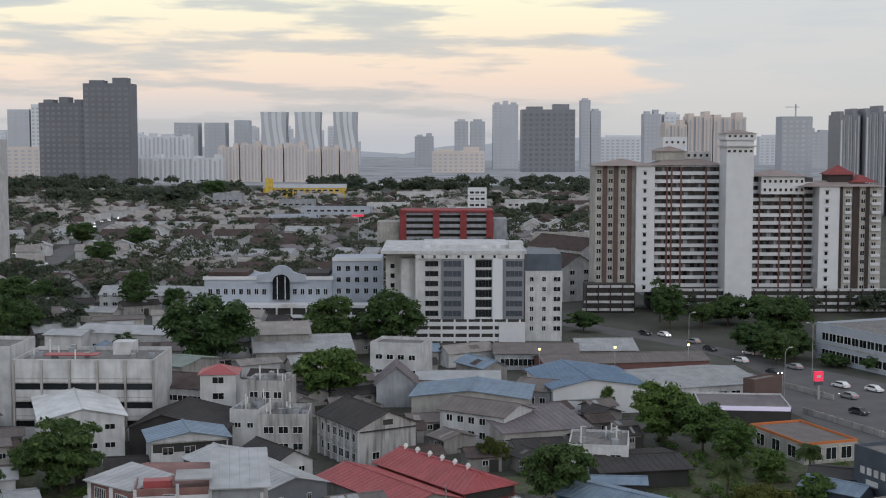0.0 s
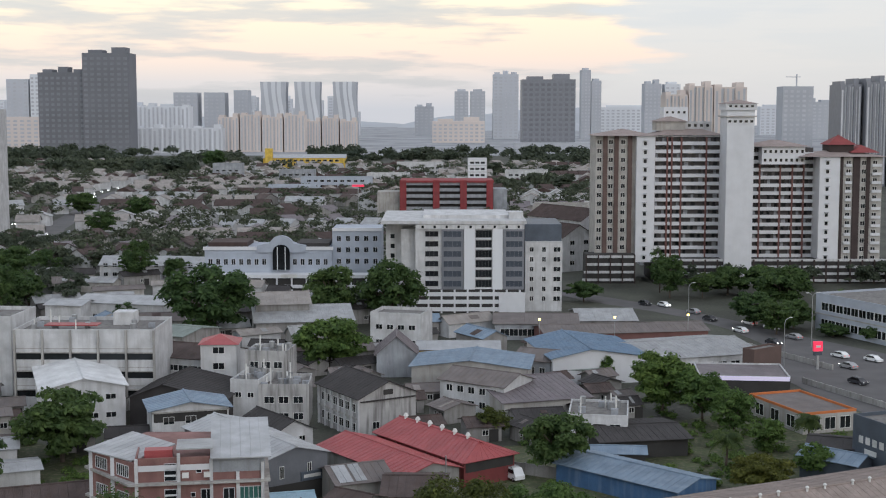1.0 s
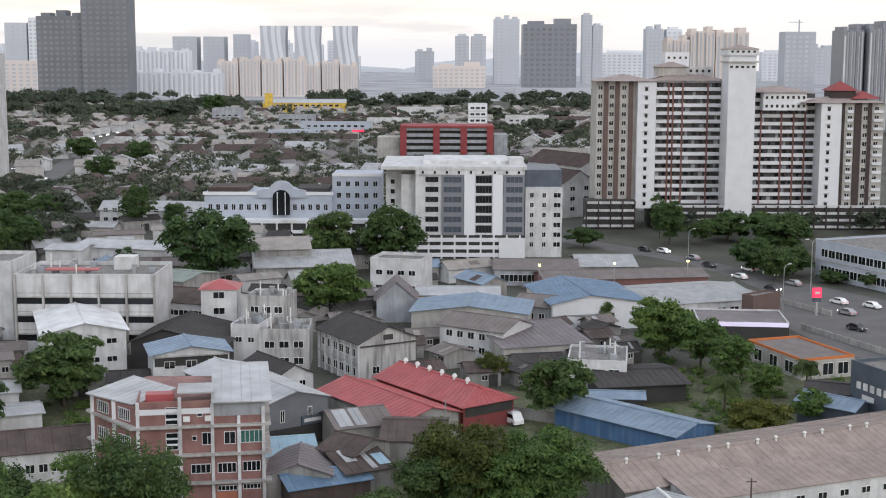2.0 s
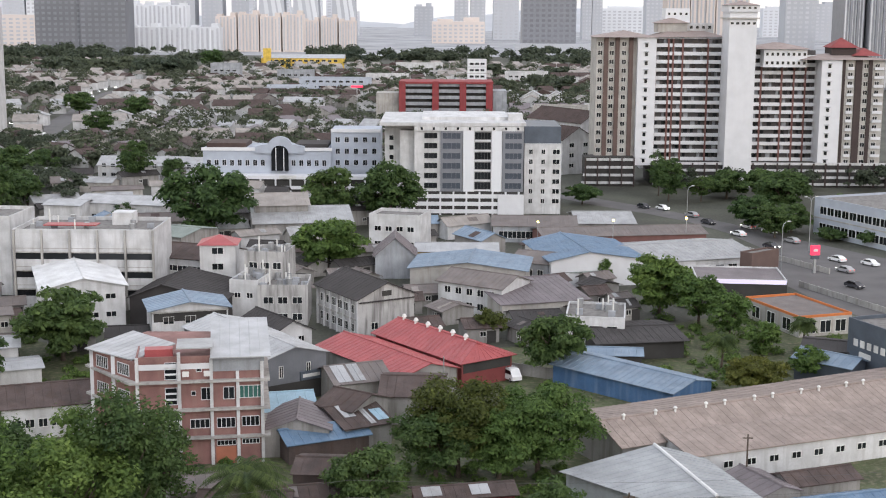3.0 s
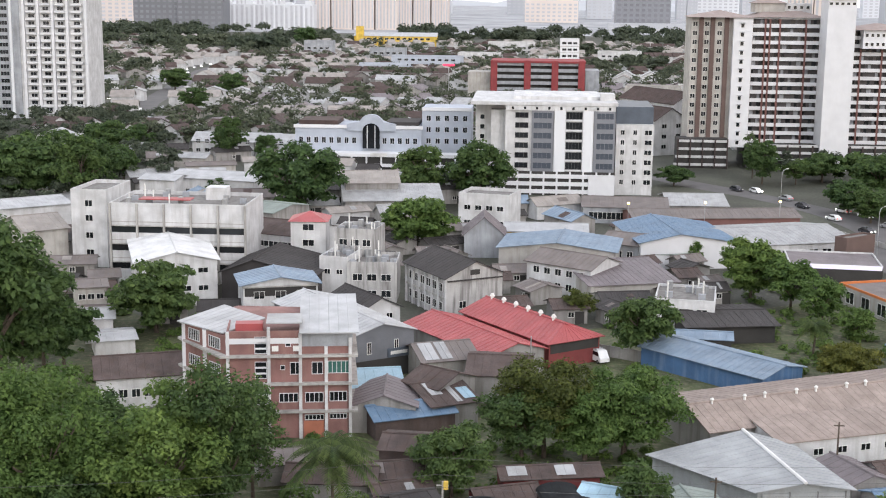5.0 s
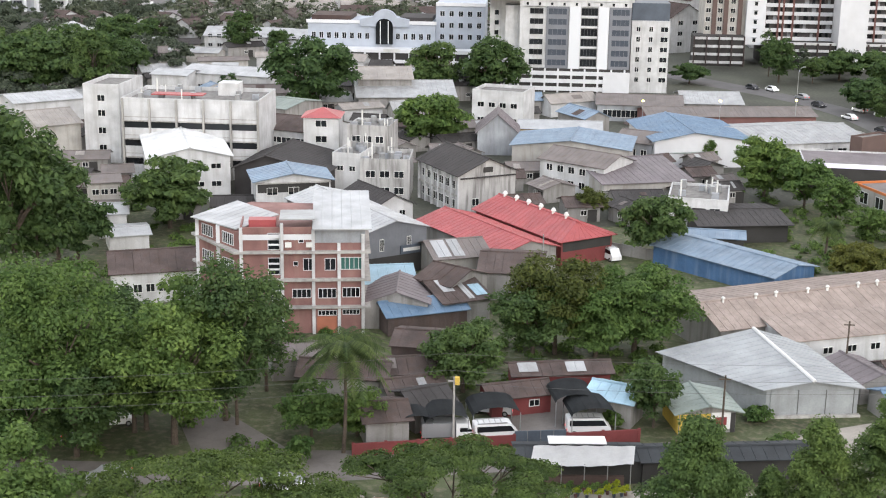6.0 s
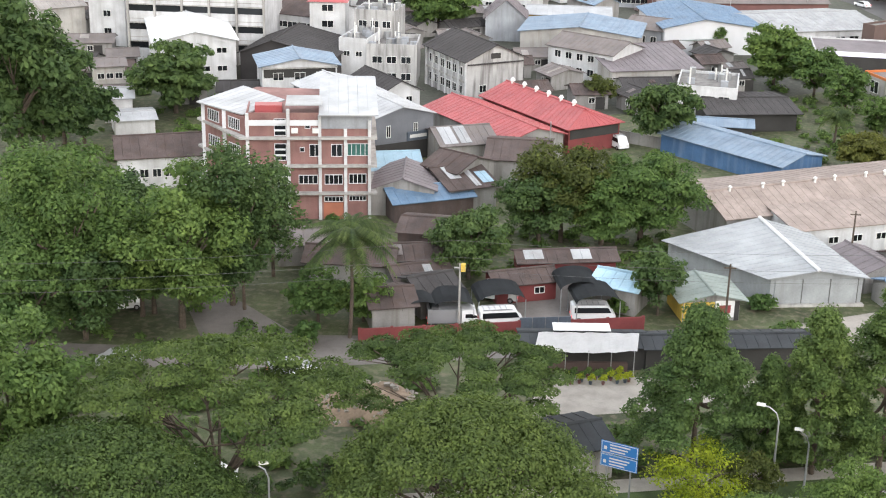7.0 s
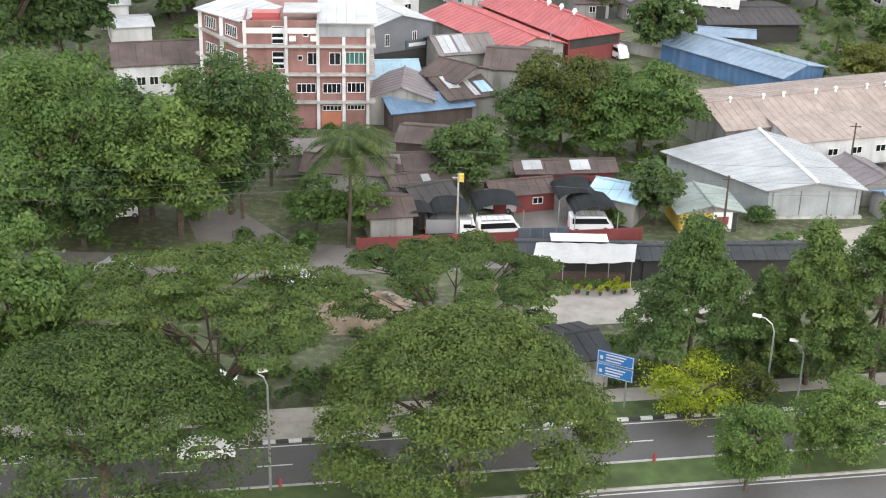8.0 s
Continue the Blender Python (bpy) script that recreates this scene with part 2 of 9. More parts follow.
# ---------------------------------------------------------------- builders
def part(name, bm, material, parent, label=""):
    """Links a bmesh (or a ready mesh) as one mesh object under parent."""
    if isinstance(bm, bmesh.types.BMesh):
        me = bpy.data.meshes.new(name)
        bm.to_mesh(me)
        bm.free()
    else:
        me = bm
    if material and not me.materials:
        me.materials.append(material)
    ob = new(name, me)
    ob.parent = parent
    return tagged(ob, label)


def thing(name, label, category, m, group="", kind=""):
    ob = new(name)
    ob.matrix_world = m
    return tagged(ob, label, category, group, kind)


def flat(name, bm, material, label, category, kind="", group=""):
    ob = part(name, bm, material, None)
    return tagged(ob, label, category, group, kind)


def box(bm, x0, x1, y0, y1, z0, z1, m=None):
    vs = [bm.verts.new((x, y, z)) for z in (z0, z1) for x, y in ((x0, y0), (x1, y0), (x1, y1), (x0, y1))]
    if m is not None:
        for v in vs:
            v.co = m @ v.co
    for f in ((3, 2, 1, 0), (4, 5, 6, 7), (0, 1, 5, 4), (1, 2, 6, 5), (2, 3, 7, 6), (3, 0, 4, 7)):
        bm.faces.new([vs[i] for i in f])
    return vs


def boxed(*a, m=None):
    bm = bmesh.new()
    box(bm, *a, m=m)
    return bm


def boxes(rows):
    bm = bmesh.new()
    for r in rows:
        box(bm, *r)
    return bm


def prism(bm, poly, z0, z1):
    lo = [bm.verts.new((x, y, z0)) for x, y in poly]
    hi = [bm.verts.new((x, y, z1)) for x, y in poly]
    bm.faces.new(lo[::-1])
    bm.faces.new(hi)
    for i in range(len(poly)):
        j = (i + 1) % len(poly)
        bm.faces.new((lo[i], lo[j], hi[j], hi[i]))


def tube(bm, a, b, r0, r1, n=7):
    a, b = Vector(a), Vector(b)
    q = (b - a).to_track_quat("Z", "Y")
    rings = []
    for p, r in ((a, r0), (b, r1)):
        rings.append([bm.verts.new(p + q @ Vector((r * math.cos(k * math.tau / n), r * math.sin(k * math.tau / n), 0))) for k in range(n)])
    for k in range(n):
        bm.faces.new((rings[0][k], rings[0][(k + 1) % n], rings[1][(k + 1) % n], rings[1][k]))
    bm.faces.new(rings[0][::-1])
    bm.faces.new(rings[1])


def lattice(bm, xs, zs, y0, y1):
    """A flat frame as one skin: solid where the column or the row index is even, open elsewhere."""
    def solid(i, j):
        return 0 <= i < len(xs) - 1 and 0 <= j < len(zs) - 1 and (i % 2 == 0 or j % 2 == 0)
    v = {}

    def at(i, j, y):
        if (i, j, y) not in v:
            v[i, j, y] = bm.verts.new((xs[i], y, zs[j]))
        return v[i, j, y]
    for i in range(len(xs) - 1):
        for j in range(len(zs) - 1):
            if not solid(i, j):
                continue
            bm.faces.new((at(i, j, y0), at(i + 1, j, y0), at(i + 1, j + 1, y0), at(i, j + 1, y0)))
            for di, dj, a, c in ((-1, 0, (i, j + 1), (i, j)), (1, 0, (i + 1, j), (i + 1, j + 1)), (0, -1, (i, j), (i + 1, j)), (0, 1, (i + 1, j + 1), (i, j + 1))):
                if not solid(i + di, j + dj):
                    bm.faces.new((at(*c, y0), at(*a, y0), at(*a, y1), at(*c, y1)))


WINDOW_MESH = {}


def window(parent, m, w, h, frame_mat=None, glass=None, bars=2, ledge=False):
    """One window (a frame with mullions and sill) with its pane set back, on the wall plane at m (local -y looks out)."""
    frame_mat, glass = frame_mat or FRAMEW, glass or GLASS
    key = (round(w, 2), round(h, 2), frame_mat.name, glass.name, bars, ledge)
    if key not in WINDOW_MESH:
        t = min(0.07, w * 0.10)
        xs = [-w / 2, -w / 2 + t]
        for k in range(1, bars):
            x = -w / 2 + w * k / bars
            xs += [x - t / 2, x + t / 2]
        xs += [w / 2 - t, w / 2]
        zs = [-h / 2, -h / 2 + t, h / 2 - t, h / 2]
        f = bpy.data.meshes.new("window_frame")
        bm = bmesh.new()
        lattice(bm, xs, zs, -0.10, 0.02)
        if ledge:
            box(bm, -w / 2 - 0.12, w / 2 + 0.12, -0.28, 0.02, -h / 2 - 0.10, -h / 2 - 0.003)
        bm.to_mesh(f)
        bm.free()
        f.materials.append(frame_mat)
        g = bpy.data.meshes.new("pane")
        bm = boxed(-w / 2 + t * 0.6, w / 2 - t * 0.6, -0.045, 0.015, -h / 2 + t * 0.6, h / 2 - t * 0.6)
        bm.to_mesh(g)
        bm.free()
        g.materials.append(glass)
        WINDOW_MESH[key] = (f, g)
    f, g = WINDOW_MESH[key]
    wo = new("window", f)
    wo.parent = parent
    wo.matrix_local = m
    po = new("pane", g)
    po.parent = wo
    return wo


def face_m(face, w, d, u, z, out=0.0):
    """Pose on a face of a w x d block centred on its origin: S is the -y side, N the +y one, W -x, E +x. u runs to the right seen from outside."""
    if face == "S":
        return pose(u, -d / 2 - out, z)
    if face == "N":
        return pose(-u, d / 2 + out, z, 0, 0, 180)
    if face == "W":
        return pose(-w / 2 - out, -u, z, 0, 0, -90)
    return pose(w / 2 + out, u, z, 0, 0, 90)


def windows(parent, w, d, face, n, zs, ww, wh, span=0.86, shift=0.0, **k):
    length = w if face in "SN" else d
    for z in zs:
        for i in range(n):
            u = (-0.5 + (i + 0.5) / n) * length * span + shift
            window(parent, face_m(face, w, d, u, z), ww, wh, **k)


def roof_slab(bm, a, b, c, d, t, seams=True):
    """A sheet of thickness t over the quad a b c d, with raised seams from the a-b edge to the d-c edge, all one skin."""
    q = [Vector(p) for p in (a, b, c, d)]
    n = (q[1] - q[0]).cross(q[3] - q[0]).normalized()
    if n.z < 0:
        n = -n
        q = [q[1], q[0], q[3], q[2]]
    length = (q[1] - q[0]).length
    k = max(2, int(length / 1.1)) if seams else 1
    e = 0.04 / length
    fs = [(0.0, 0.0)]
    for i in range(1, k):
        fs += [(i / k - e, 0.0), (i / k, 0.055), (i / k + e, 0.0)]
    fs.append((1.0, 0.0))
    near = [bm.verts.new(q[0].lerp(q[1], f) + n * (t + h)) for f, h in fs]
    far = [bm.verts.new(q[3].lerp(q[2], f) + n * (t + h)) for f, h in fs]
    lo = [bm.verts.new(p) for p in q]
    for i in range(len(fs) - 1):
        bm.faces.new((near[i], near[i + 1], far[i + 1], far[i]))
    bm.faces.new(lo[::-1])
    bm.faces.new((lo[0], lo[1], *near[::-1]))
    bm.faces.new((lo[2], lo[3], *far))
    bm.faces.new((lo[1], lo[2], far[-1], near[-1]))
    bm.faces.new((lo[3], lo[0], near[0], far[0]))


def gable(name, label, category, x, y, rot, w, d, he, hr, wall, roof, axis="x", over=0.5, split=0.5, wins=(), door=None, shed=False, base=0.0, group="", cap=True, thick=0.12, roof_label="", seams=True, patches=(), hip_end=0.0):
    """A house with a pitched roof; the ridge runs along the local axis, hip_end metres short of the +x end. shed: one slope that rises to the +y (or +x) side."""
    top = thing(name, label, category, pose(x, y, base, 0, 0, rot), group)
    hx, hy = w / 2, d / 2
    bm = bmesh.new()
    if axis == "x":
        prof = [(-hy, 0), (hy, 0), (hy, hr if shed else he)] + ([] if shed else [(-hy + d * split, hr)]) + [(-hy, he)]
        ends = [[bm.verts.new((sx, p, z)) for p, z in prof] for sx in (-hx, hx)]
    else:
        prof = [(-hx, 0), (hx, 0), (hx, hr if shed else he)] + ([] if shed else [(-hx + w * split, hr)]) + [(-hx, he)]
        ends = [[bm.verts.new((p, sy, z)) for p, z in prof] for sy in (hy, -hy)]
    if hip_end:
        ends[1][3].co.z = he
    bm.faces.new(ends[0][::-1])
    bm.faces.new(ends[1])
    for i in range(len(prof)):
        j = (i + 1) % len(prof)
        bm.faces.new((ends[0][i], ends[0][j], ends[1][j], ends[1][i]))
    bmesh.ops.recalc_face_normals(bm, faces=bm.faces)
    part("wall", bm, wall, top)
    span = d if axis == "x" else w
    half = hx if axis == "x" else hy

    def pt(a, s, z):
        return (a, s, z) if axis == "x" else (s, a, z)
    o, L, e = over, half + over, 0.02
    if shed:
        k = (hr - he) / span
        bm = bmesh.new()
        roof_slab(bm, pt(-L, -span / 2 - o, he - k * o + e), pt(L, -span / 2 - o, he - k * o + e), pt(L, span / 2 + o, hr + k * o + e), pt(-L, span / 2 + o, hr + k * o + e), thick, seams)
        part("roof", bm, roof, top, roof_label)
    else:
        r = -span / 2 + span * split
        k1, k2 = (hr - he) / (span * split), (hr - he) / (span * (1 - split))
        for s0, z0 in ((-span / 2 - o, he - k1 * o), (span / 2 + o, he - k2 * o)):
            bm = bmesh.new()
            roof_slab(bm, pt(-L, s0, z0 + e), pt(L, s0, z0 + e), pt(L - hip_end, r, hr + e), pt(-L, r, hr + e), thick, seams)
            part("roof", bm, roof, top, roof_label)
        if hip_end:
            bm = bmesh.new()
            ea, eb = -span / 2 - o, span / 2 + o
            roof_slab(bm, pt(L, ea, he - k1 * o + e), pt(L, eb, he - k2 * o + e), pt(L - hip_end, r + 0.05, hr + e), pt(L - hip_end, r - 0.05, hr + e), thick, seams)
            part("roof", bm, roof, top, roof_label)
        for u0, u1, f0, f1, pm in patches:
            sa, sb = -span / 2 + (r + span / 2) * f0, -span / 2 + (r + span / 2) * f1
            za, zb = he + (hr - he) * f0 + thick + 0.06 + e, he + (hr - he) * f1 + thick + 0.06 + e
            bm = bmesh.new()
            roof_slab(bm, pt(u0 * half, sa, za), pt(u1 * half, sa, za), pt(u1 * half, sb, zb), pt(u0 * half, sb, zb), 0.03)
            part("roof_patch", bm, pm, top, "patch of other roofing sheet")
        if cap:
            bm = bmesh.new()
            tube(bm, pt(-L, r, hr + thick + 0.03), pt(L - hip_end, r, hr + thick + 0.03), 0.16, 0.16, 6)
            part("ridge_cap", bm, roof, top)
    for f, n, zs, ww, wh in wins:
        windows(top, w, d, f, n, zs, ww, wh)
    if door:
        f, u, dw, dh, dm = door
        ob = part("door", boxed(-dw / 2, dw / 2, -0.06, 0.02, 0, dh), dm, top)
        ob.matrix_local = face_m(f, w, d, u, 0.02)
    return top


def block(name, label, category, x, y, rot, w, d, h, wall, parapet=0.8, slab=None, wins=(), base=0.0, group="", bands=(), band_mat=None, edge=None):
    """A flat-roofed block with a parapet round a slab; bands: heights of floor bands."""
    top = thing(name, label, category, pose(x, y, base, 0, 0, rot), group)
    hx, hy = w / 2, d / 2
    part("wall", boxed(-hx, hx, -hy, hy, 0, h), wall, top)
    part("roof", boxed(-hx + 0.25, hx - 0.25, -hy + 0.25, hy - 0.25, h, h + 0.06), slab or SLAB, top)
    if parapet:
        t = 0.22
        part("parapet", boxes([(-hx, hx, -hy, -hy + t, h, h + parapet), (-hx, hx, hy - t, hy, h, h + parapet), (-hx, -hx + t, -hy + t, hy - t, h, h + parapet), (hx - t, hx, -hy + t, hy - t, h, h + parapet)]), edge or wall, top)
    for z in bands:
        part("floor_band", boxed(-hx - 0.12, hx + 0.12, -hy - 0.12, hy + 0.12, z - 0.15, z + 0.15), band_mat or CONC, top)
    for f, n, zs, ww, wh in wins:
        windows(top, w, d, f, n, zs, ww, wh)
    return top


def leaf_mesh(name, pts, nrm, size, material, rng):
    """Many small bent leaf sprays as one mesh."""
    n = len(pts)
    t = rng.normal(size=(n, 3))
    t -= (t * nrm).sum(1)[:, None] * nrm
    t /= np.linalg.norm(t, axis=1)[:, None] + 1e-9
    b = np.cross(nrm, t)
    s = size * rng.uniform(0.6, 1.35, n)[:, None]
    v = np.empty((n, 4, 3))
    v[:, 0] = pts - t * s
    v[:, 1] = pts + b * s * 0.55 - nrm * s * 0.15
    v[:, 2] = pts + t * s - nrm * s * 0.25
    v[:, 3] = pts - b * s * 0.55 - nrm * s * 0.15
    me = bpy.data.meshes.new(name)
    idx = np.arange(n * 4).reshape(n, 4)
    me.from_pydata(v.reshape(-1, 3).tolist(), [], idx.tolist())
    me.materials.append(material)
    return me


def crown_points(rng, n, clumps, spread):
    """Points on the shells of clumps (x, y, z, radius, flatness), denser above."""
    c = np.array(clumps)
    wgt = c[:, 3] ** 2
    k = rng.choice(len(c), n, p=wgt / wgt.sum())
    d = rng.normal(size=(n, 3))
    d /= np.linalg.norm(d, axis=1)[:, None]
    low = d[:, 2] < -0.15
    d[low, 2] *= -0.6
    r = c[k, 3] * (rng.uniform(1 - spread, 1.15, n) + 0.05 * rng.normal(size=n))
    p = c[k, :3] + d * r[:, None] * np.stack([np.ones(n), np.ones(n), c[k, 4]], 1)
    nr = d * 0.75 + rng.normal(size=(n, 3)) * 0.38 + np.array([0, 0, 0.5])
    nr /= np.linalg.norm(nr, axis=1)[:, None]
    return p, nr


TREE_MESH = {}


def tree_mesh(kind, seed, n, size, material):
    key = (kind, seed, n, material.name)
    if key in TREE_MESH:
        return TREE_MESH[key]
    rng = np.random.default_rng(seed)
    clumps, limbs = [], []
    if kind == "spread":        # wide flat-topped rain tree; unit radius 1, height 1
        trunk_top = 0.30
        for i in range(70):
            a, r = rng.uniform(0, math.tau), math.sqrt(rng.uniform(0.0, 1.0)) * 0.90
            z = 0.88 - 0.24 * r ** 2 + rng.normal() * 0.035
            clumps.append((r * math.cos(a), r * math.sin(a), z, rng.uniform(0.09, 0.17), 0.26))
        for i in range(10):
            a = i * math.tau / 10 + rng.uniform(-0.3, 0.3)
            limbs.append((a, rng.uniform(0.55, 0.85), rng.uniform(0.68, 0.80)))
    elif kind == "cone":
        trunk_top = 0.75
        for i in range(120):
            z = rng.uniform(0.14, 0.96)
            rr = min(1.0, (1.0 - z) * 1.35 + 0.04) * (0.75 + 0.25 * min(1, z / 0.25))
            a, r = rng.uniform(0, math.tau), math.sqrt(rng.uniform(0.15, 1)) * rr * 0.84
            clumps.append((r * math.cos(a), r * math.sin(a), z, rng.uniform(0.10, 0.20), 0.42))
        limbs = [(i * 2.4, 0.22, 0.3 + 0.06 * i) for i in range(6)]
    elif kind == "dome":        # dense old rain tree with foliage down the sides
        trunk_top = 0.4
        for i in range(230):
            a, f = rng.uniform(0, math.tau), rng.uniform(0.0, 1.0)
            r = math.sqrt(f) * 0.9
            z = 0.16 + 0.78 * math.sqrt(max(0.0, 1 - f)) - rng.uniform(0, 0.10)
            clumps.append((r * math.cos(a), r * math.sin(a), z, rng.uniform(0.10, 0.19), 0.42))
        limbs = [(i * math.tau / 7, 0.5, 0.6) for i in range(7)]
    else:                       # rounded, lumpy
        trunk_top = 0.45
        for i in range(75):
            d = rng.normal(size=3)
            d /= np.linalg.norm(d)
            r = rng.uniform(0.35, 0.84)
            clumps.append((d[0] * r, d[1] * r, 0.54 + d[2] * r * 0.47, rng.uniform(0.15, 0.27), 0.48))
        limbs = [(i * math.tau / 6 + rng.uniform(-0.3, 0.3), rng.uniform(0.4, 0.65), rng.uniform(0.5, 0.75)) for i in range(6)]
    if n > 8000 and size < 0.21:
        n = int(n * 1.55)
    p, nr = crown_points(rng, n, clumps, 0.35)
    crown = (p, nr, rng)
    bm = bmesh.new()
    tube(bm, (0, 0, -0.01), (0.01, 0.0, trunk_top * 0.5), 0.050, 0.036)
    tube(bm, (0.01, 0, trunk_top * 0.5), (0, 0.01, trunk_top), 0.036, 0.026)
    thin = 0.55 if kind == "spread" else 1.0
    for a, r, z in limbs:
        mid = (r * 0.45 * math.cos(a), r * 0.45 * math.sin(a), trunk_top * 0.6 + (z - trunk_top * 0.6) * 0.6)
        tube(bm, (0, 0, trunk_top * 0.6), mid, 0.026 * thin, 0.017 * thin, 5)
        tube(bm, mid, (r * math.cos(a), r * math.sin(a), z), 0.017 * thin, 0.006 * thin, 5)
        for s in (-0.35, 0.35):
            fork = (r * 0.85 * math.cos(a + s), r * 0.85 * math.sin(a + s), z + 0.02)
            tube(bm, mid, fork, 0.012 * thin, 0.004, 4)
            if kind == "spread":
                half_ = [(m0 + f0) / 2 for m0, f0 in zip(mid, fork)]
                for e in (-0.28, 0.24):
                    tube(bm, half_, (r * 1.0 * math.cos(a + s + e), r * 1.0 * math.sin(a + s + e), z + 0.01), 0.006, 0.002, 4)
    tm = bpy.data.meshes.new("trunk")
    bm.to_mesh(tm)
    bm.free()
    tm.materials.append(BARK)
    TREE_MESH[key] = (crown, tm, {})
    return TREE_MESH[key]


def tree(label, x, y, kind, radius, height, seed=1, n=2500, size=0.35, material=None, rot=0.0, name="tree", group="", base=0.0):
    material = material or LEAF_B
    crown, tm, cache = tree_mesh(kind, seed, n, size, material)
    key = (round(radius, 1), round(height, 1))
    if key not in cache:
        p, nr, rng = crown
        cm = leaf_mesh("crown", p * np.array([radius, radius, height]), nr, size * (0.74 if size < 0.21 else 1.0), material, rng)
        t2 = tm.copy()
        t2.transform(Matrix.Diagonal((height * 0.34, height * 0.34, height, 1)) if kind == "cone" else Matrix.Diagonal((radius, radius, height, 1)))
        cache[key] = (t2, cm)
    t2, cm = cache[key]
    top = thing(name, label, "tree", pose(x, y, base, 0, 0, rot), group)
    part("trunk", t2, None, top)
    part("crown", cm, None, top)
    return top


# ---------------------------------------------------------------- ground and roads
def sheet(name, poly, z, material, label, category, kind="structure", t=0.25):
    bm = bmesh.new()
    prism(bm, poly, z - t, z)
    return flat(name, bm, material, label, category, kind)


GROUND = mat("town_ground", (0.075, 0.08, 0.06), var=0.5, scale=0.05, fine=1.5, bump=0.3, stain=0.3, stain_col=(0.15, 0.135, 0.115))
bm = bmesh.new()
prism(bm, [(-4500, -300), (4500, -300), (4500, 4800), (-4500, 4800)], -1.0, 0.0)
flat("ground", bm, GROUND, "flat town ground of earth, grass and paving", "ground", "structure")

# far plain: distance haze is painted in as a pale grey-blue base colour
FARTOWN = mat("haze_paled_distant_town", (0.38, 0.39, 0.41), var=0.35, scale=0.012, fine=0.06, bump=0.1)
sheet("distant_ground", [(-4500, 1660), (4500, 1660), (4500, 4790), (-4500, 4790)], 0.05, FARTOWN, "built-up plain far off below the towers, paled by painted haze", "ground", t=0.2)
# the main road below, rising a little to the right in plan: direction (0.97, 0.235)
RD = Vector((0.970, 0.243, 0)).normalized()
RN = Vector((-RD.y, RD.x, 0))
R0 = Vector((-3.0, 92.3, 0))          # on the far kerb line


def road_pt(s, o):
    p = R0 + RD * s + RN * o
    return (p.x, p.y)


def strip(s0, s1, o0, o1):
    return [road_pt(s0, o0), road_pt(s1, o0), road_pt(s1, o1), road_pt(s0, o1)]


sheet("road", strip(-140, 160, -6.0, 0), 0.03, ASPHALT, "dark grey asphalt carriageway with worn lane paint", "road")
sheet("road", strip(-140, 160, -20, -9.4), 0.03, ASPHALT, "second asphalt carriageway beyond the grass median", "road")
sheet("median", strip(-140, 160, -9.4, -6.0), 0.16, GRASS, "raised grass median between the carriageways", "median", t=0.4)
sheet("verge", strip(-140, -19.05, 0.35, 2.9), 0.14, GRASS, "strip of mown grass beside the kerb", "verge", t=0.4)
sheet("verge", strip(-6.95, 160, 0.35, 2.9), 0.14, GRASS, "strip of mown grass beside the kerb", "verge", t=0.4)
sheet("parking_bay", strip(-19, -7, 0.36, 2.85), 0.15, PAVE, "paved patch between the kerb and the hedge", "pavement", t=0.35)
sheet("pavement", strip(-140, 160, 2.9, 5.0), 0.16, PAVE, "pale footpath paving behind the grass verge", "pavement", t=0.4)


def paint(name, s0, s1, o0, o1, z=0.036):
    bm = bmesh.new()
    prism(bm, strip(s0, s1, o0, o1), z - 0.003, z)
    return bm


lines = thing("road_marking", "white painted lane lines and dashes on the asphalt", "road marking", pose(0, 0, 0), kind="structure")
for s in range(-60, 90, 7):
    part("dash", paint("dash", s, s + 2.6, -3.1, -2.95), PAINTW, lines)
    part("dash", paint("dash", s, s + 2.6, -13.0, -12.85), PAINTW, lines)
for o in (-0.45, -5.75, -9.95):
    part("edge_line", paint("edge_line", -140, 160, o, o + 0.13), PAINTW, lines)
kerb = thing("kerb", "kerb of concrete blocks painted black and white in turn", "kerb", pose(0, 0, 0), kind="structure")
kb = bmesh.new()
box(kb, -0.49, 0.49, 0, 0.3, 0, 0.22)
kmesh = {}
for nm, mm in (("w", PAINTW), ("k", PAINTK)):
    me = bpy.data.meshes.new("kerb_block")
    kb.to_mesh(me)
    me.materials.append(mm)
    kmesh[nm] = me
kb.free()
turn = math.degrees(math.atan2(RD.y, RD.x))
for i in range(-45, 55):
    x, y = road_pt(i, 0.02)
    ob = part("kerb_block", kmesh["w" if i % 2 else "k"], None, kerb)
    ob.matrix_local = pose(x, y, 0, 0, 0, turn)
for o in (-6.1, -9.5):
    flat("kerb", (lambda b: (prism(b, strip(-140, 160, o, o + 0.2), 0, 0.2), b)[1])(bmesh.new()), CONC, "plain concrete kerb along the median", "kerb", "structure")

# weedy plots round the sheds and under the trees
WEEDY = mat("weedy_earth", (0.085, 0.105, 0.045), var=0.5, scale=0.22, fine=5.0, bump=0.7, stain=0.55, stain_col=(0.20, 0.165, 0.12))
sheet("waste_ground", [road_pt(-110, 5.05), road_pt(110, 5.05), (110, 190), (70, 262), (30, 232), (-40, 200), (-95, 250), (-105, 110)], 0.012, WEEDY, "weedy ground of grass and bare earth under trees", "ground", t=0.2)
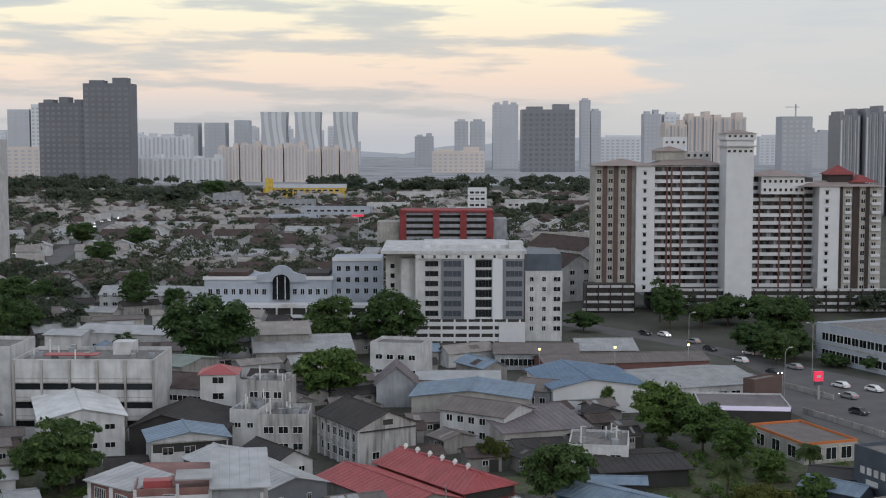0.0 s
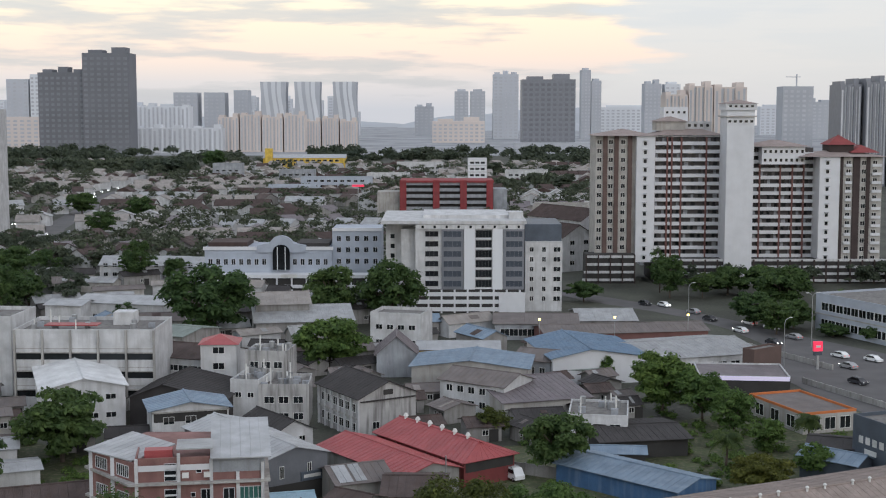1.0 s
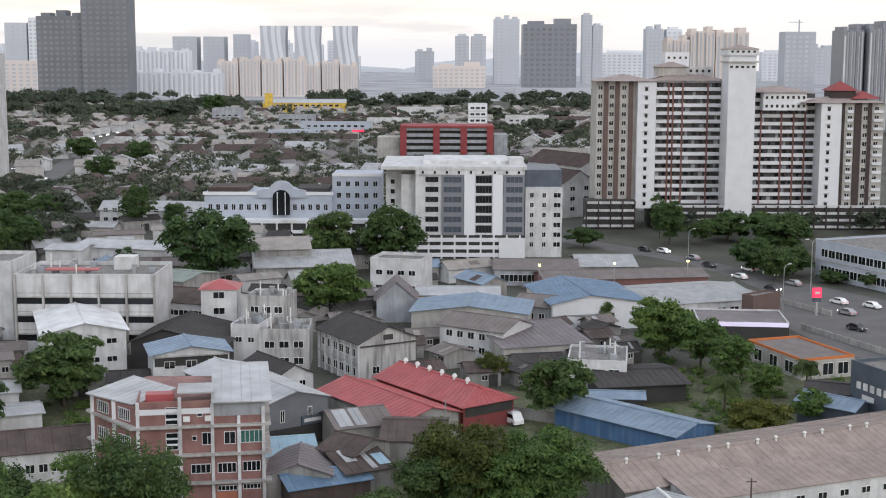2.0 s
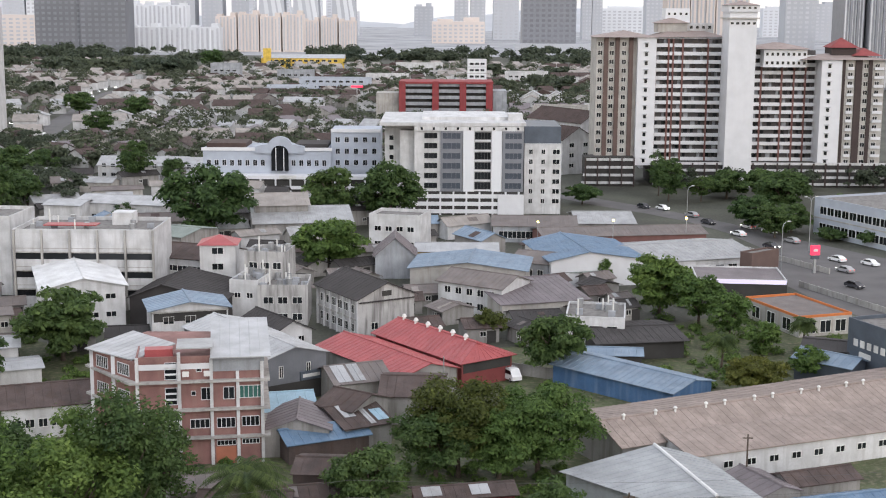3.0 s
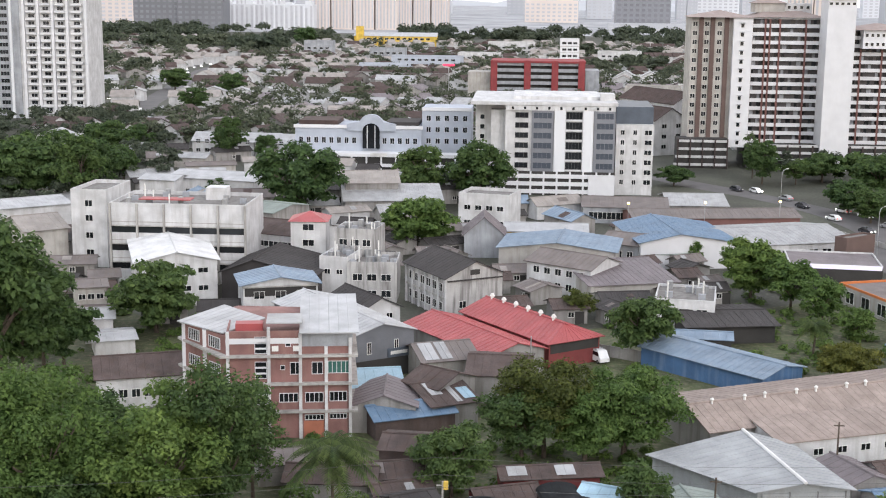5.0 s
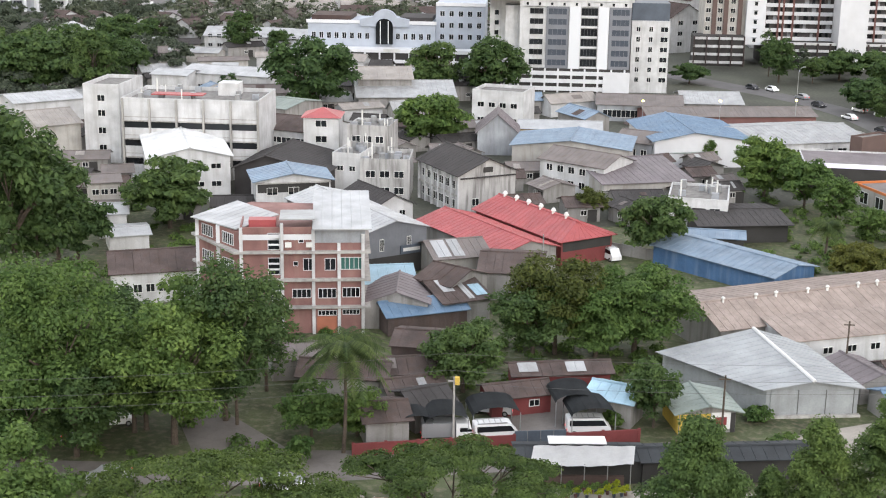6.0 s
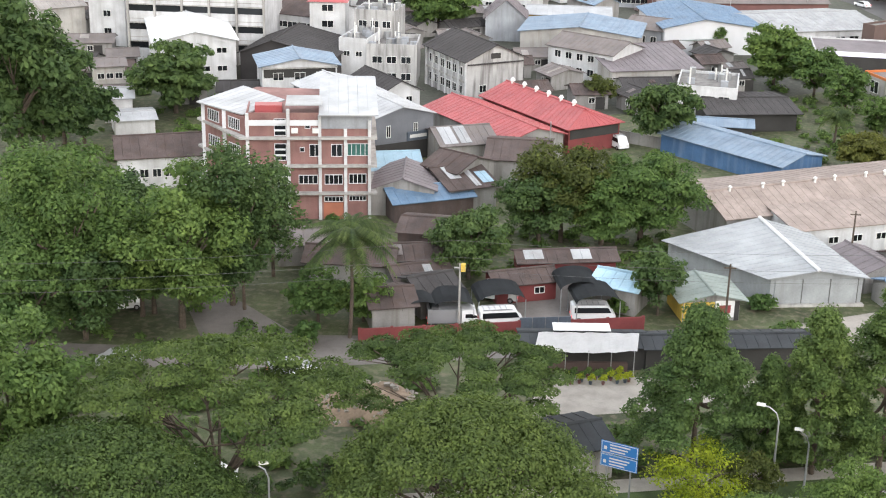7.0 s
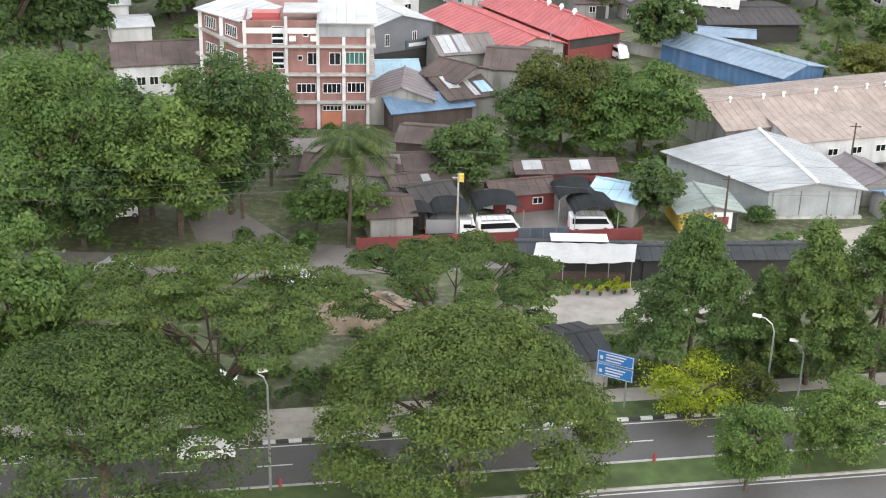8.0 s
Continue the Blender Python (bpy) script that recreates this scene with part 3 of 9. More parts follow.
# side street and yards
sheet("side_street", [(-50, 158), (-45.5, 160), (-33.7, 136), (-24.5, 126.2), (-2, 128.6), (20, 134), (20, 129), (2, 124.5), (-12, 121), (-30, 117), (-70, 116), (-70, 120), (-33, 122), (-38.3, 134)], 0.02, YARD, "worn pale side street running back between trees", "street", t=0.2)
sheet("yard", [(-4, 131.5), (4, 132), (5, 146), (-4, 146)], 0.03, YARD, "bare concrete yard behind a gate", "yard", t=0.2)
sheet("forecourt", [(-2, 110), (14, 114), (22, 121), (2, 120)], 0.025, PAVE, "pale sandy forecourt in front of a nursery stall", "yard", t=0.2)
sheet("lane", [(14, 131), (22, 133), (36, 140), (48, 142), (48, 135), (22, 128)], 0.03, PAVE, "pale lane in front of sheds", "lane", t=0.2)
# highway to the right, curving away from the viewer
sheet("highway", [(150, 190), (103, 308), (87, 338), (77, 361), (63, 386), (49, 405), (30, 432), (24, 428), (44, 394), (57, 378), (66, 364), (73, 345), (78, 315), (71, 280), (74, 262), (80, 242), (100, 190)], 0.03, ASPHALT, "wide grey multi-lane highway", "highway", t=0.2)
sheet("street", [(-190, 640), (-225, 900), (-232, 1150), (-222, 1150), (-213, 900), (-178, 640), (-150, 520), (-163, 520)], 0.03, ASPHALT, "distant busy street between houses", "street", t=0.2)


# ---------------------------------------------------------------- far skyline
def tower(label, x0, x1, y, h, d, wall, glass=None, bays=6, rot=0.0, crown=0, name="tower", group="far skyline", ribs=False, taper=None, base=0.0):
    w = x1 - x0
    top = thing(name, label, "tower", pose((x0 + x1) / 2, y + d / 2, base, 0, 0, rot), group)
    hx, hy = w / 2, d / 2
    bm = bmesh.new()
    if taper:
        prev = None
        for k in range(13):
            f = k / 12
            s = 1 + taper * math.sin(f * math.tau * 0.9 + 0.6)
            ring = [bm.verts.new((sx * hx * s, sy * hy, f * h)) for sx, sy in ((-1, -1), (1, -1), (1, 1), (-1, 1))]
            if prev:
                for i in range(4):
                    bm.faces.new((prev[i], prev[(i + 1) % 4], ring[(i + 1) % 4], ring[i]))
            prev = ring
        bm.faces.new(prev)
    else:
        box(bm, -hx, hx, -hy, hy, 0, h)
    part("wall", bm, wall, top)
    g = glass or FARGLASS
    step = w / bays
    if ribs:
        for i in range(bays * 2):
            u = -hx + (i + 0.5) * step / 2
            part("window_bay", boxed(u - step * 0.11, u + step * 0.11, -hy - 0.05, -hy + 0.5, 2, h - (1.5 if i % 4 else 4.0)), g, top)
        for i in range(1, bays):
            part("pilaster", boxed(-hx + i * step - 0.9, -hx + i * step + 0.9, -hy - 1.6, -hy - 0.003, 0, h - 1.0), wall, top)
        for i in range(0, bays, 2):
            part("rooftop_block", boxed(-hx + (i + 0.1) * step, -hx + (i + 0.8) * step, -hy * 0.7, hy * 0.7, h, h + 2.5 + i % 3), wall, top)
    elif not taper:
        for i in range(bays):
            u = -hx + (i + 0.5) * step
            bm = bmesh.new()
            n = max(3, int(h / 6.4))
            prev = None
            for k in range(2 * n + 1):
                for out in (-0.3, 0.05) if k % 2 else (0.05, -0.3):
                    z = 3 + (h - 5) * k / (2 * n)
                    ring = [bm.verts.new((u + s * step * 0.28, -hy + out, z)) for s in (-1, 1)]
                    if prev:
                        bm.faces.new((prev[0], prev[1], ring[1], ring[0]))
                    prev = ring
            part("window_bay", bm, g, top)
    else:
        for i in (-0.45, 0.15, 0.6):
            bm = bmesh.new()
            prev = None
            for k in range(13):
                f = k / 12
                s = 1 + taper * math.sin(f * math.tau * 0.9 + 0.6)
                ring = [bm.verts.new(((i + e) * hx * s + 3 * math.sin(f * 5), -hy - 0.3, f * h)) for e in (-0.16, 0.16)]
                if prev:
                    bm.faces.new((prev[0], prev[1], ring[1], ring[0]))
                prev = ring
            part("window_bay", bm, g, top)
    for k in range(crown):
        u = -hx + w * (k + 0.5) / crown
        part("rooftop_block", boxed(u - w / crown * 0.3, u + w / crown * 0.3, -hy * 0.6, hy * 0.6, h, h + 4 + 3 * (k % 2)), wall, top)
    return top


# aerial haze is painted into these colours: paler, bluer, with less contrast
FARGLASS = mat("haze_paled_glass", (0.50, 0.51, 0.545), rough=0.6, var=0.1)
HAZE_W = mat("haze_paled_tower_render", (0.68, 0.70, 0.73), var=0.06, scale=0.02, stain=0.0, tint=0.12)
HAZE_B = mat("haze_paled_beige_render", (0.66, 0.59, 0.55), var=0.06, scale=0.02, tint=0.08)
HAZE_G = mat("haze_greyed_tower_render", (0.50, 0.52, 0.56), var=0.08, scale=0.02, tint=0.15)
HAZE_D = mat("haze_paled_dark_cladding", (0.205, 0.215, 0.24), var=0.12, scale=0.03, tint=0.1)
HAZE_DG = mat("haze_paled_dark_glass", (0.24, 0.25, 0.28), rough=0.5, var=0.1)
# hill colour is lifted to pale blue-grey to paint the haze in
HILL = mat("haze_painted_wooded_hill", (0.46, 0.48, 0.51), var=0.08, scale=0.003, fine=0.02)

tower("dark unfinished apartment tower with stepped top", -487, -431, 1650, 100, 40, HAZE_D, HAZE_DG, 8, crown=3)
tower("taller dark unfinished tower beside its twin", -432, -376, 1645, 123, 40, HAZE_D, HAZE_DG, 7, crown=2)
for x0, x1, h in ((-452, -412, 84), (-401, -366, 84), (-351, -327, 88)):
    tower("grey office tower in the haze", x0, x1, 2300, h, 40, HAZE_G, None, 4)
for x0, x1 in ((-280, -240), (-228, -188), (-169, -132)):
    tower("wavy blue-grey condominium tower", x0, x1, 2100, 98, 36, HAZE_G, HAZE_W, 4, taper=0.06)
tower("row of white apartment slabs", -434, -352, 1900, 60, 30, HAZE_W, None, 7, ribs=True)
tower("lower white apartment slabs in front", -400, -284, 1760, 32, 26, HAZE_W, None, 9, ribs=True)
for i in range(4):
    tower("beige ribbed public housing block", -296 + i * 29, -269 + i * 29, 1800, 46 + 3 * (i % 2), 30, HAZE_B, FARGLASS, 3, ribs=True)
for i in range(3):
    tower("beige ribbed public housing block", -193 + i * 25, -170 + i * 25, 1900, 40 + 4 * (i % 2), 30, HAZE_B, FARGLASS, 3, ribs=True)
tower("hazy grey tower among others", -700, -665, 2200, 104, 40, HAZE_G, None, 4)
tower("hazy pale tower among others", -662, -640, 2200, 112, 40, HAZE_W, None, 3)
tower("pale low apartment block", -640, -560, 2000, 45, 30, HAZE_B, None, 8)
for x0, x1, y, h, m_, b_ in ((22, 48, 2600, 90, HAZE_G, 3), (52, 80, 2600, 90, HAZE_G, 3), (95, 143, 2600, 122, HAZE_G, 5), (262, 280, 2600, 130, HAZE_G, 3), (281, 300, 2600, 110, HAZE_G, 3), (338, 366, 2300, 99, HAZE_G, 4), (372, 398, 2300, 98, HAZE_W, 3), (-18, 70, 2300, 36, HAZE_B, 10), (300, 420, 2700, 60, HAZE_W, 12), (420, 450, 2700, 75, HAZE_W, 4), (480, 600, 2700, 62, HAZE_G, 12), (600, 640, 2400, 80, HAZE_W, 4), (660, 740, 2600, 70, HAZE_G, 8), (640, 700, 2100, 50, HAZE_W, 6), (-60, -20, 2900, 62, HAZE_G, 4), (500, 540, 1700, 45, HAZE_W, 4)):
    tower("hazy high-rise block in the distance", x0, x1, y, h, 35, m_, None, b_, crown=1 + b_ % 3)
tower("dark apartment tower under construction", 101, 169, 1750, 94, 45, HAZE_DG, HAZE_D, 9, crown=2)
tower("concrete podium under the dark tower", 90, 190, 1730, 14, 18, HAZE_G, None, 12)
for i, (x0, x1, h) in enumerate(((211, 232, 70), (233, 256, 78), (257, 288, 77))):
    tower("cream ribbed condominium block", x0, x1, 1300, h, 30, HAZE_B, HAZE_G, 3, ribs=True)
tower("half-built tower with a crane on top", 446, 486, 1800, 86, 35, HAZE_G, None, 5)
crane = thing("tower_crane", "thin grey tower crane on an unfinished roof", "crane", pose(466, 1810, 86))
part("mast", boxed(-0.8, 0.8, -0.8, 0.8, 0, 16), HAZE_G, crane)
part("jib", boxed(-14, 5, -0.6, 0.6, 12, 13), HAZE_G, crane)
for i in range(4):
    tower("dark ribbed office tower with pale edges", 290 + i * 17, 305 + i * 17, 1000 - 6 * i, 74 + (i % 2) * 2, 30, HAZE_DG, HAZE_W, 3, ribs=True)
# farthest towers: the most haze mixed into the base colour
HAZE_P = mat("haze_faded_tower_render", (0.62, 0.64, 0.68), var=0.04, scale=0.02, tint=0.15)
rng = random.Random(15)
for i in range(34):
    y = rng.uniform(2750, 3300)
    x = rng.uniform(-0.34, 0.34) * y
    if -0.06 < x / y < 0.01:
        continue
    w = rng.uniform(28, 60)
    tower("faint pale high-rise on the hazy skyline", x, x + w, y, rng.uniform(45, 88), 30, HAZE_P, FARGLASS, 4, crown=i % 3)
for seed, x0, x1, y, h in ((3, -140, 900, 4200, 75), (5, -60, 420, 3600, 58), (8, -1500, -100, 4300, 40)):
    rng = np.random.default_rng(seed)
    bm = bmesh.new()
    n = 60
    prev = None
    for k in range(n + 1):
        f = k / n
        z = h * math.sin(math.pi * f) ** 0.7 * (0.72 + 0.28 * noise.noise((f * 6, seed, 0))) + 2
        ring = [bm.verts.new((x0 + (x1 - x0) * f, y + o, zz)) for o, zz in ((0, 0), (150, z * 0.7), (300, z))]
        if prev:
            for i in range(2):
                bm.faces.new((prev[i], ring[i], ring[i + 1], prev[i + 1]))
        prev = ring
    flat("distant_hill", bm, HILL, "long low wooded hill with haze painted into its colour", "hill", "structure")

rg = np.random.default_rng(31)
cl = []
for i in range(46):
    y = rg.uniform(1330, 1640)
    x = (rg.uniform(-0.34, -0.16) if i < 22 else rg.uniform(-0.16, 0.13)) * y
    for k in range(6):
        cl.append((x + rg.normal() * 16, y + rg.normal() * 8, rg.uniform(3, 10), rg.uniform(4, 9), 0.8))
p_, n_ = crown_points(rg, 24000, cl, 0.4)
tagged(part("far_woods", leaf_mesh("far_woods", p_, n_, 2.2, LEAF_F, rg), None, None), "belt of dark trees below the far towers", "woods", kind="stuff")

# ---------------------------------------------------------------- the tall white apartment complex
def balcony_wing(top, x0, x1, y0, y1, z0, z1, floors, piers=(), wall=None, band=None):
    """Recessed wall with its shade painted near-black, a white balcony wall at every floor and piers between the bays.
    """
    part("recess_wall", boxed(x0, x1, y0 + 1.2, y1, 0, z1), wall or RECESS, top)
    fh = (z1 - z0) / floors
    for k in range(floors):
        z = z0 + k * fh
        part("balcony", boxes([(x0, x1, y0, y0 + 0.15, z, z + fh * 0.44), (x0, x1, y0 + 0.15, y1, z - 0.06, z + 0.08)]), band or CLEAN, top)
        for u in range(int((x1 - x0) / 2.4)):
            if (u * 7 + k * 3) % 5:
                xx = x0 + 1.0 + u * 2.4
                part("corridor_door", boxed(xx, xx + 0.9 + 0.5 * ((u + k) % 2), y0 + 1.13, y0 + 1.197, z + fh * 0.30, z + fh * 0.92), GLASS if (u + k) % 3 else GREY, top)
    for px in piers:
        part("pier", boxed(px - 0.28, px + 0.28, y0 - 0.12, y0 + 1.2, 0, z1), TERRA, top)


# near-black base colour paints the shade inside the balcony corridors
RECESS = mat("corridor_wall_painted_shade", (0.085, 0.08, 0.082), var=0.25, stain=0.3)
PIERB = mat("dark_brown_pier_paint", (0.060, 0.044, 0.042), var=0.2)
condo = thing("apartment_complex", "tall white apartment complex with brown piers and grey hipped roofs", "apartment building", pose(0, 0, 0))


def hip(parent, x0, x1, y0, y1, z, h, material, over=0.8, name="roof"):
    bm = bmesh.new()
    x0, x1, y0, y1 = x0 - over, x1 + over, y0 - over, y1 + over
    r = min(x1 - x0, y1 - y0) / 2
    lo = [bm.verts.new(p) for p in ((x0, y0, z), (x1, y0, z), (x1, y1, z), (x0, y1, z))]
    if x1 - x0 > y1 - y0:
        a, b = bm.verts.new((x0 + r, y0 + r, z + h)), bm.verts.new((x1 - r, y0 + r, z + h))
        fs = ((lo[0], lo[1], b, a), (lo[1], lo[2], b), (lo[2], lo[3], a, b), (lo[3], lo[0], a))
    else:
        a, b = bm.verts.new((x0 + r, y0 + r, z + h)), bm.verts.new((x0 + r, y1 - r, z + h))
        fs = ((lo[0], lo[1], a), (lo[1], lo[2], b, a), (lo[2], lo[3], b), (lo[3], lo[0], a, b))
    for f in fs:
        bm.faces.new(f)
    bm.faces.new(lo[::-1])
    bmesh.ops.translate(bm, verts=bm.verts, vec=(0, 0, 0.02))
    return part(name, bm, material, parent)


R_TAUPE = mat("taupe_roof_tiles", (0.33, 0.27, 0.25), var=0.15, ribs=2.0, stain=0.2)
R_MAROON = mat("maroon_roof_tiles", (0.26, 0.06, 0.06), var=0.15, ribs=2.0)
# left end wing: windows and brown strips, then a plain white fin
part("end_wall", boxed(49.5, 62.5, 443, 460, 0, 47.5), CREAM, condo)
for i, px in enumerate((52.6, 56.2, 60.6)):
    part("pier", boxed(px - 0.7, px + 0.7, 442.5, 443.2, 0, 47.5), BROWNP, condo)
for k in range(15):
    for px in (50.7, 54.4, 58.4):
        window(condo, pose(px, 442.98, 5.5 + k * 2.85), 1.5, 1.5, bars=2)
part("fin_wall", boxed(62.5, 68.5, 441, 460, 6.5, 47.5), CLEAN, condo)
for k in range(14):
    window(condo, pose(65.3, 440.98, 8.0 + k * 2.85), 1.1, 1.3, bars=1)
hip(condo, 49.5, 68.5, 441, 460, 47.5, 2.2, R_TAUPE)
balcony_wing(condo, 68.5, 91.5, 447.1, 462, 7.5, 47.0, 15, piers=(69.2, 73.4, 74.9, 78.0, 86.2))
part("floor_slab", boxed(68.5, 91.5, 448, 462, 47.0, 47.6), CLEAN, condo)
hip(condo, 68.5, 91.5, 447.1, 462, 47.6, 2.4, R_TAUPE)
part("upper_storey", boxed(70.5, 80.0, 452, 461, 49, 52.0), CREAM, condo)
hip(condo, 70.5, 80.0, 452, 461, 52.0, 1.8, R_TAUPE)
part("penthouse", boxed(73.5, 81.5, 456, 464, 49, 56.8), CLEAN, condo)
for k in range(4):
    window(condo, pose(74.6 + k * 1.9, 455.98, 55.0), 0.9, 0.9, bars=1)
part("upper_storey", boxed(80.2, 88.8, 453, 462, 49, 52.0), WHITE, condo)
for k in range(4):
    window(condo, pose(81.5 + k * 2.0, 452.98, 50.7), 1.1, 1.1, bars=1)
# lift core
part("core_wall", boxed(90.5, 99.2, 436, 447, 0, 55.8), CLEAN, condo)
part("core_top", boxed(90.0, 99.7, 435.4, 447.6, 55.8, 57.8), CLEAN, condo)
part("core_band", boxed(89.9, 99.8, 435.2, 447.8, 53.6, 54.0), CREAM, condo)
hip(condo, 90.0, 99.7, 435.4, 447.6, 57.8, 1.3, R_TAUPE, over=0.5)
for k in range(5):
    window(condo, pose(91.3 + k * 1.75, 435.36, 57.0), 1.0, 0.8, bars=1, ledge=False)
    window(condo, pose(91.3 + k * 1.75, 435.98, 52.2), 1.1, 0.9, bars=1, ledge=False)
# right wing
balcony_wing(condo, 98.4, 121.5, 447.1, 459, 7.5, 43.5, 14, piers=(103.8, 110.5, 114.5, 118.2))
part("upper_storey", boxed(103.5, 117.5, 443.4, 459, 38.2, 44.0), CLEAN, condo)
for k in range(8):
    for z in (39.6, 42.4):
        window(condo, pose(104.6 + k * 1.72, 443.38, z), 0.95, 1.1, bars=1)
hip(condo, 100.0, 118.5, 443, 459, 44.0, 2.0, R_TAUPE)
hip(condo, 116.0, 142.5, 440, 458, 40.8, 1.8, R_TAUPE)
part("roof_turret", boxed(126, 134, 446, 454, 41.5, 44.5), PIERB, condo)
hip(condo, 126, 134, 446, 454, 44.5, 3.2, R_MAROON)
hip(condo, 133, 141, 444, 456, 42.0, 2.4, R_MAROON)
part("fin_wall", boxed(121.5, 128.0, 440, 458, 6.0, 40.8), CLEAN, condo)
for k in range(12):
    window(condo, pose(124.0, 439.98, 8.0 + k * 2.8), 1.1, 1.3, bars=1)
part("end_wall", boxed(128.0, 142.0, 441, 458, 0, 40.8), CREAM, condo)
for px, pw in ((128.9, 0.8), (133.6, 2.2), (137.4, 1.2)):
    part("pier", boxed(px - pw / 2, px + pw / 2, 440.6, 441.3, 0, 40.8), PIERB, condo)
for k in range(13):
    z = 4.5 + k * 2.8
    for px in (131.0, 136.0, 139.6):
        window(condo, pose(px, 440.98, z + 0.7), 1.5, 1.5, bars=2)
    part("balcony", boxed(130.0, 132.0, 440.3, 440.98, z - 0.5, z + 0.4), CLEAN, condo)
    part("balcony", boxed(138.6, 141.6, 440.3, 440.98, z - 0.5, z + 0.4), CLEAN, condo)
# car park deck round the foot
for k in range(4):
    part("deck_wall", boxes([(45 + k * 0.5, 62, 437, 437.3, 0.8 + k * 2.5, 1.6 + k * 2.5), (68, 143, 437.2, 437.5, 0.6 + k * 2.2, 1.4 + k * 2.2)]), WHITE, condo)
# solid dark boxes paint the shade inside the open decks
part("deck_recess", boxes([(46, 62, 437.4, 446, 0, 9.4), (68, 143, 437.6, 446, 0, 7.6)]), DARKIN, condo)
for i in range(20):
    x = 69 + i * 3.9
    part("deck_pier", boxed(x - 0.25, x + 0.25, 436.9, 437.6, 0, 7.8), PIERB, condo)
for i in range(5):
    part("deck_pier", boxed(46 + i * 3.9, 46.4 + i * 3.9, 436.7, 437.3, 0, 9.4), PIERB, condo)
# gable windows and drying ledges up the white fins
for k in range(14):
    part("window_hood", boxed(64.6, 66.0, 440.3, 440.9, 8.75 + k * 2.85, 8.9 + k * 2.85), GREY, condo)
for k in range(12):
    part("window_hood", boxed(123.3, 124.7, 439.3, 439.9, 8.75 + k * 2.8, 8.9 + k * 2.8), GREY, condo)

# ---------------------------------------------------------------- white and grey office block
OFFGREY = mat("slate_grey_panel", (0.20, 0.21, 0.235), rough=0.5, var=0.1)
GLASSO = mat("slate_tinted_glass", (0.075, 0.09, 0.115), rough=0.2, var=0.2, bump=0.02, spec=0.5)
office = thing("office_block", "white and grey office block with a banded car park podium", "office building", pose(0, 0, 0))
OX0, OX1, OY = -7.6, 22.4, 374.0
part("wall", boxed(OX0, OX1, OY, OY + 34, 6.5, 24.6), WHITE, office)
part("roof", boxed(OX0 - 9.5, OX1 + 0.6, OY - 0.8, OY + 38, 24.6, 25.5), WHITE, office)
part("roof_plant", boxes([(OX0 + 2, OX1 - 4, OY + 8, OY + 30, 25.5, 26.4), (OX1 - 4, OX1, OY + 6, OY + 12, 25.5, 27.4)]), WHITE, office)
for x0, x1, m_ in ((OX0 + 7.2, OX0 + 13.2, OFFGREY), (OX0 + 24.2, OX1, OFFGREY)):
    part("grey_panel", boxed(x0, x1, OY - 0.5, OY - 0.003, 6.5, 24.0), m_, office)
for x0, x1 in ((OX0 + 13.4, OX0 + 16.4), (OX0 + 21.2, OX0 + 24.0)):
    part("white_panel", boxed(x0, x1, OY - 0.7, OY - 0.003, 6.5, 23.2), HAZE_W, office)
part("top_band", boxed(OX0, OX1, OY - 0.6, OY - 0.003, 23.2, 24.5), WHITE, office)
for k in range(6):
    z = 7.8 + k * 2.75
    for u, ww in ((OX0 + 4.5, 3.6),):
        window(office, pose(u, OY - 0.02, z + 0.3), ww, 1.5, bars=3, frame_mat=FRAMED)
    window(office, pose(OX0 + 18.8, OY - 0.02, z + 0.3), 4.4, 2.0, bars=5, frame_mat=FRAMED)
    window(office, pose(OX0 + 10.2, OY - 0.52, z + 0.3), 5.0, 1.7, bars=4, frame_mat=OFFGREY, glass=GLASSO)
    window(office, pose(OX0 + 27.2, OY - 0.52, z + 0.3), 4.6, 1.7, bars=4, frame_mat=OFFGREY, glass=GLASSO)
    part("spandrel", boxed(OX0 + 16.5, OX0 + 21.1, OY - 0.35, OY - 0.003, z - 1.2, z - 0.85), CLEAN, office)
for k in range(9):
    window(office, pose(OX0 + 2 + k * 3.3, OY - 0.62, 23.85), 0.8, 0.9, bars=1, ledge=False)
# set-back side wing to the left and lower white wing to the right
part("side_wing", boxed(OX0 - 8.5, OX0, OY + 8, OY + 38, 0, 24.6), WHITE, office)
for k in range(7):
    window(office, pose(OX0 - 6.6, OY + 7.98, 4 + k * 2.75), 1.3, 1.4, bars=1)
part("stair_tower", boxed(OX0 - 4, OX0 - 0.003, OY + 3, OY + 8, 0, 23.0), WHITE, office)
part("end_wing", boxed(OX1 + 0.4, OX1 + 10.6, OY + 2, OY + 26, 0, 19.5), WHITE, office)
part("end_upper", boxed(OX1 + 0.4, OX1 + 10.6, OY + 4, OY + 26, 19.5, 24.2), CHAR, office)
for k in range(6):
    for u in (1.8, 5.2, 8.8):
        window(office, pose(OX1 + 0.4 + u, OY + 1.98, 3.6 + k * 2.75), 2.0 if u > 8 else 1.1, 1.4, bars=2)
for k in range(3):
    part("deck_wall", boxed(OX0 - 1, OX1 + 0.2, OY - 1.2, OY - 0.9, 0.5 + k * 2.1, 1.6 + k * 2.1), CLEAN, office)
# solid dark box in place of the shaded deck interior
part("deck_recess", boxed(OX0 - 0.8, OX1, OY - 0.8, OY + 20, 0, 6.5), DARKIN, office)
for i in range(9):
    part("deck_pier", boxed(OX0 + i * 3.6 - 0.25, OX0 + i * 3.6 + 0.25, OY - 1.1, OY - 0.82, 0, 6.5), CLEAN, office)
part("ramp_wall", boxed(OX1 - 7, OX1 + 0.2, OY - 1.6, OY - 1.22, 0, 5.8), CLEAN, office)

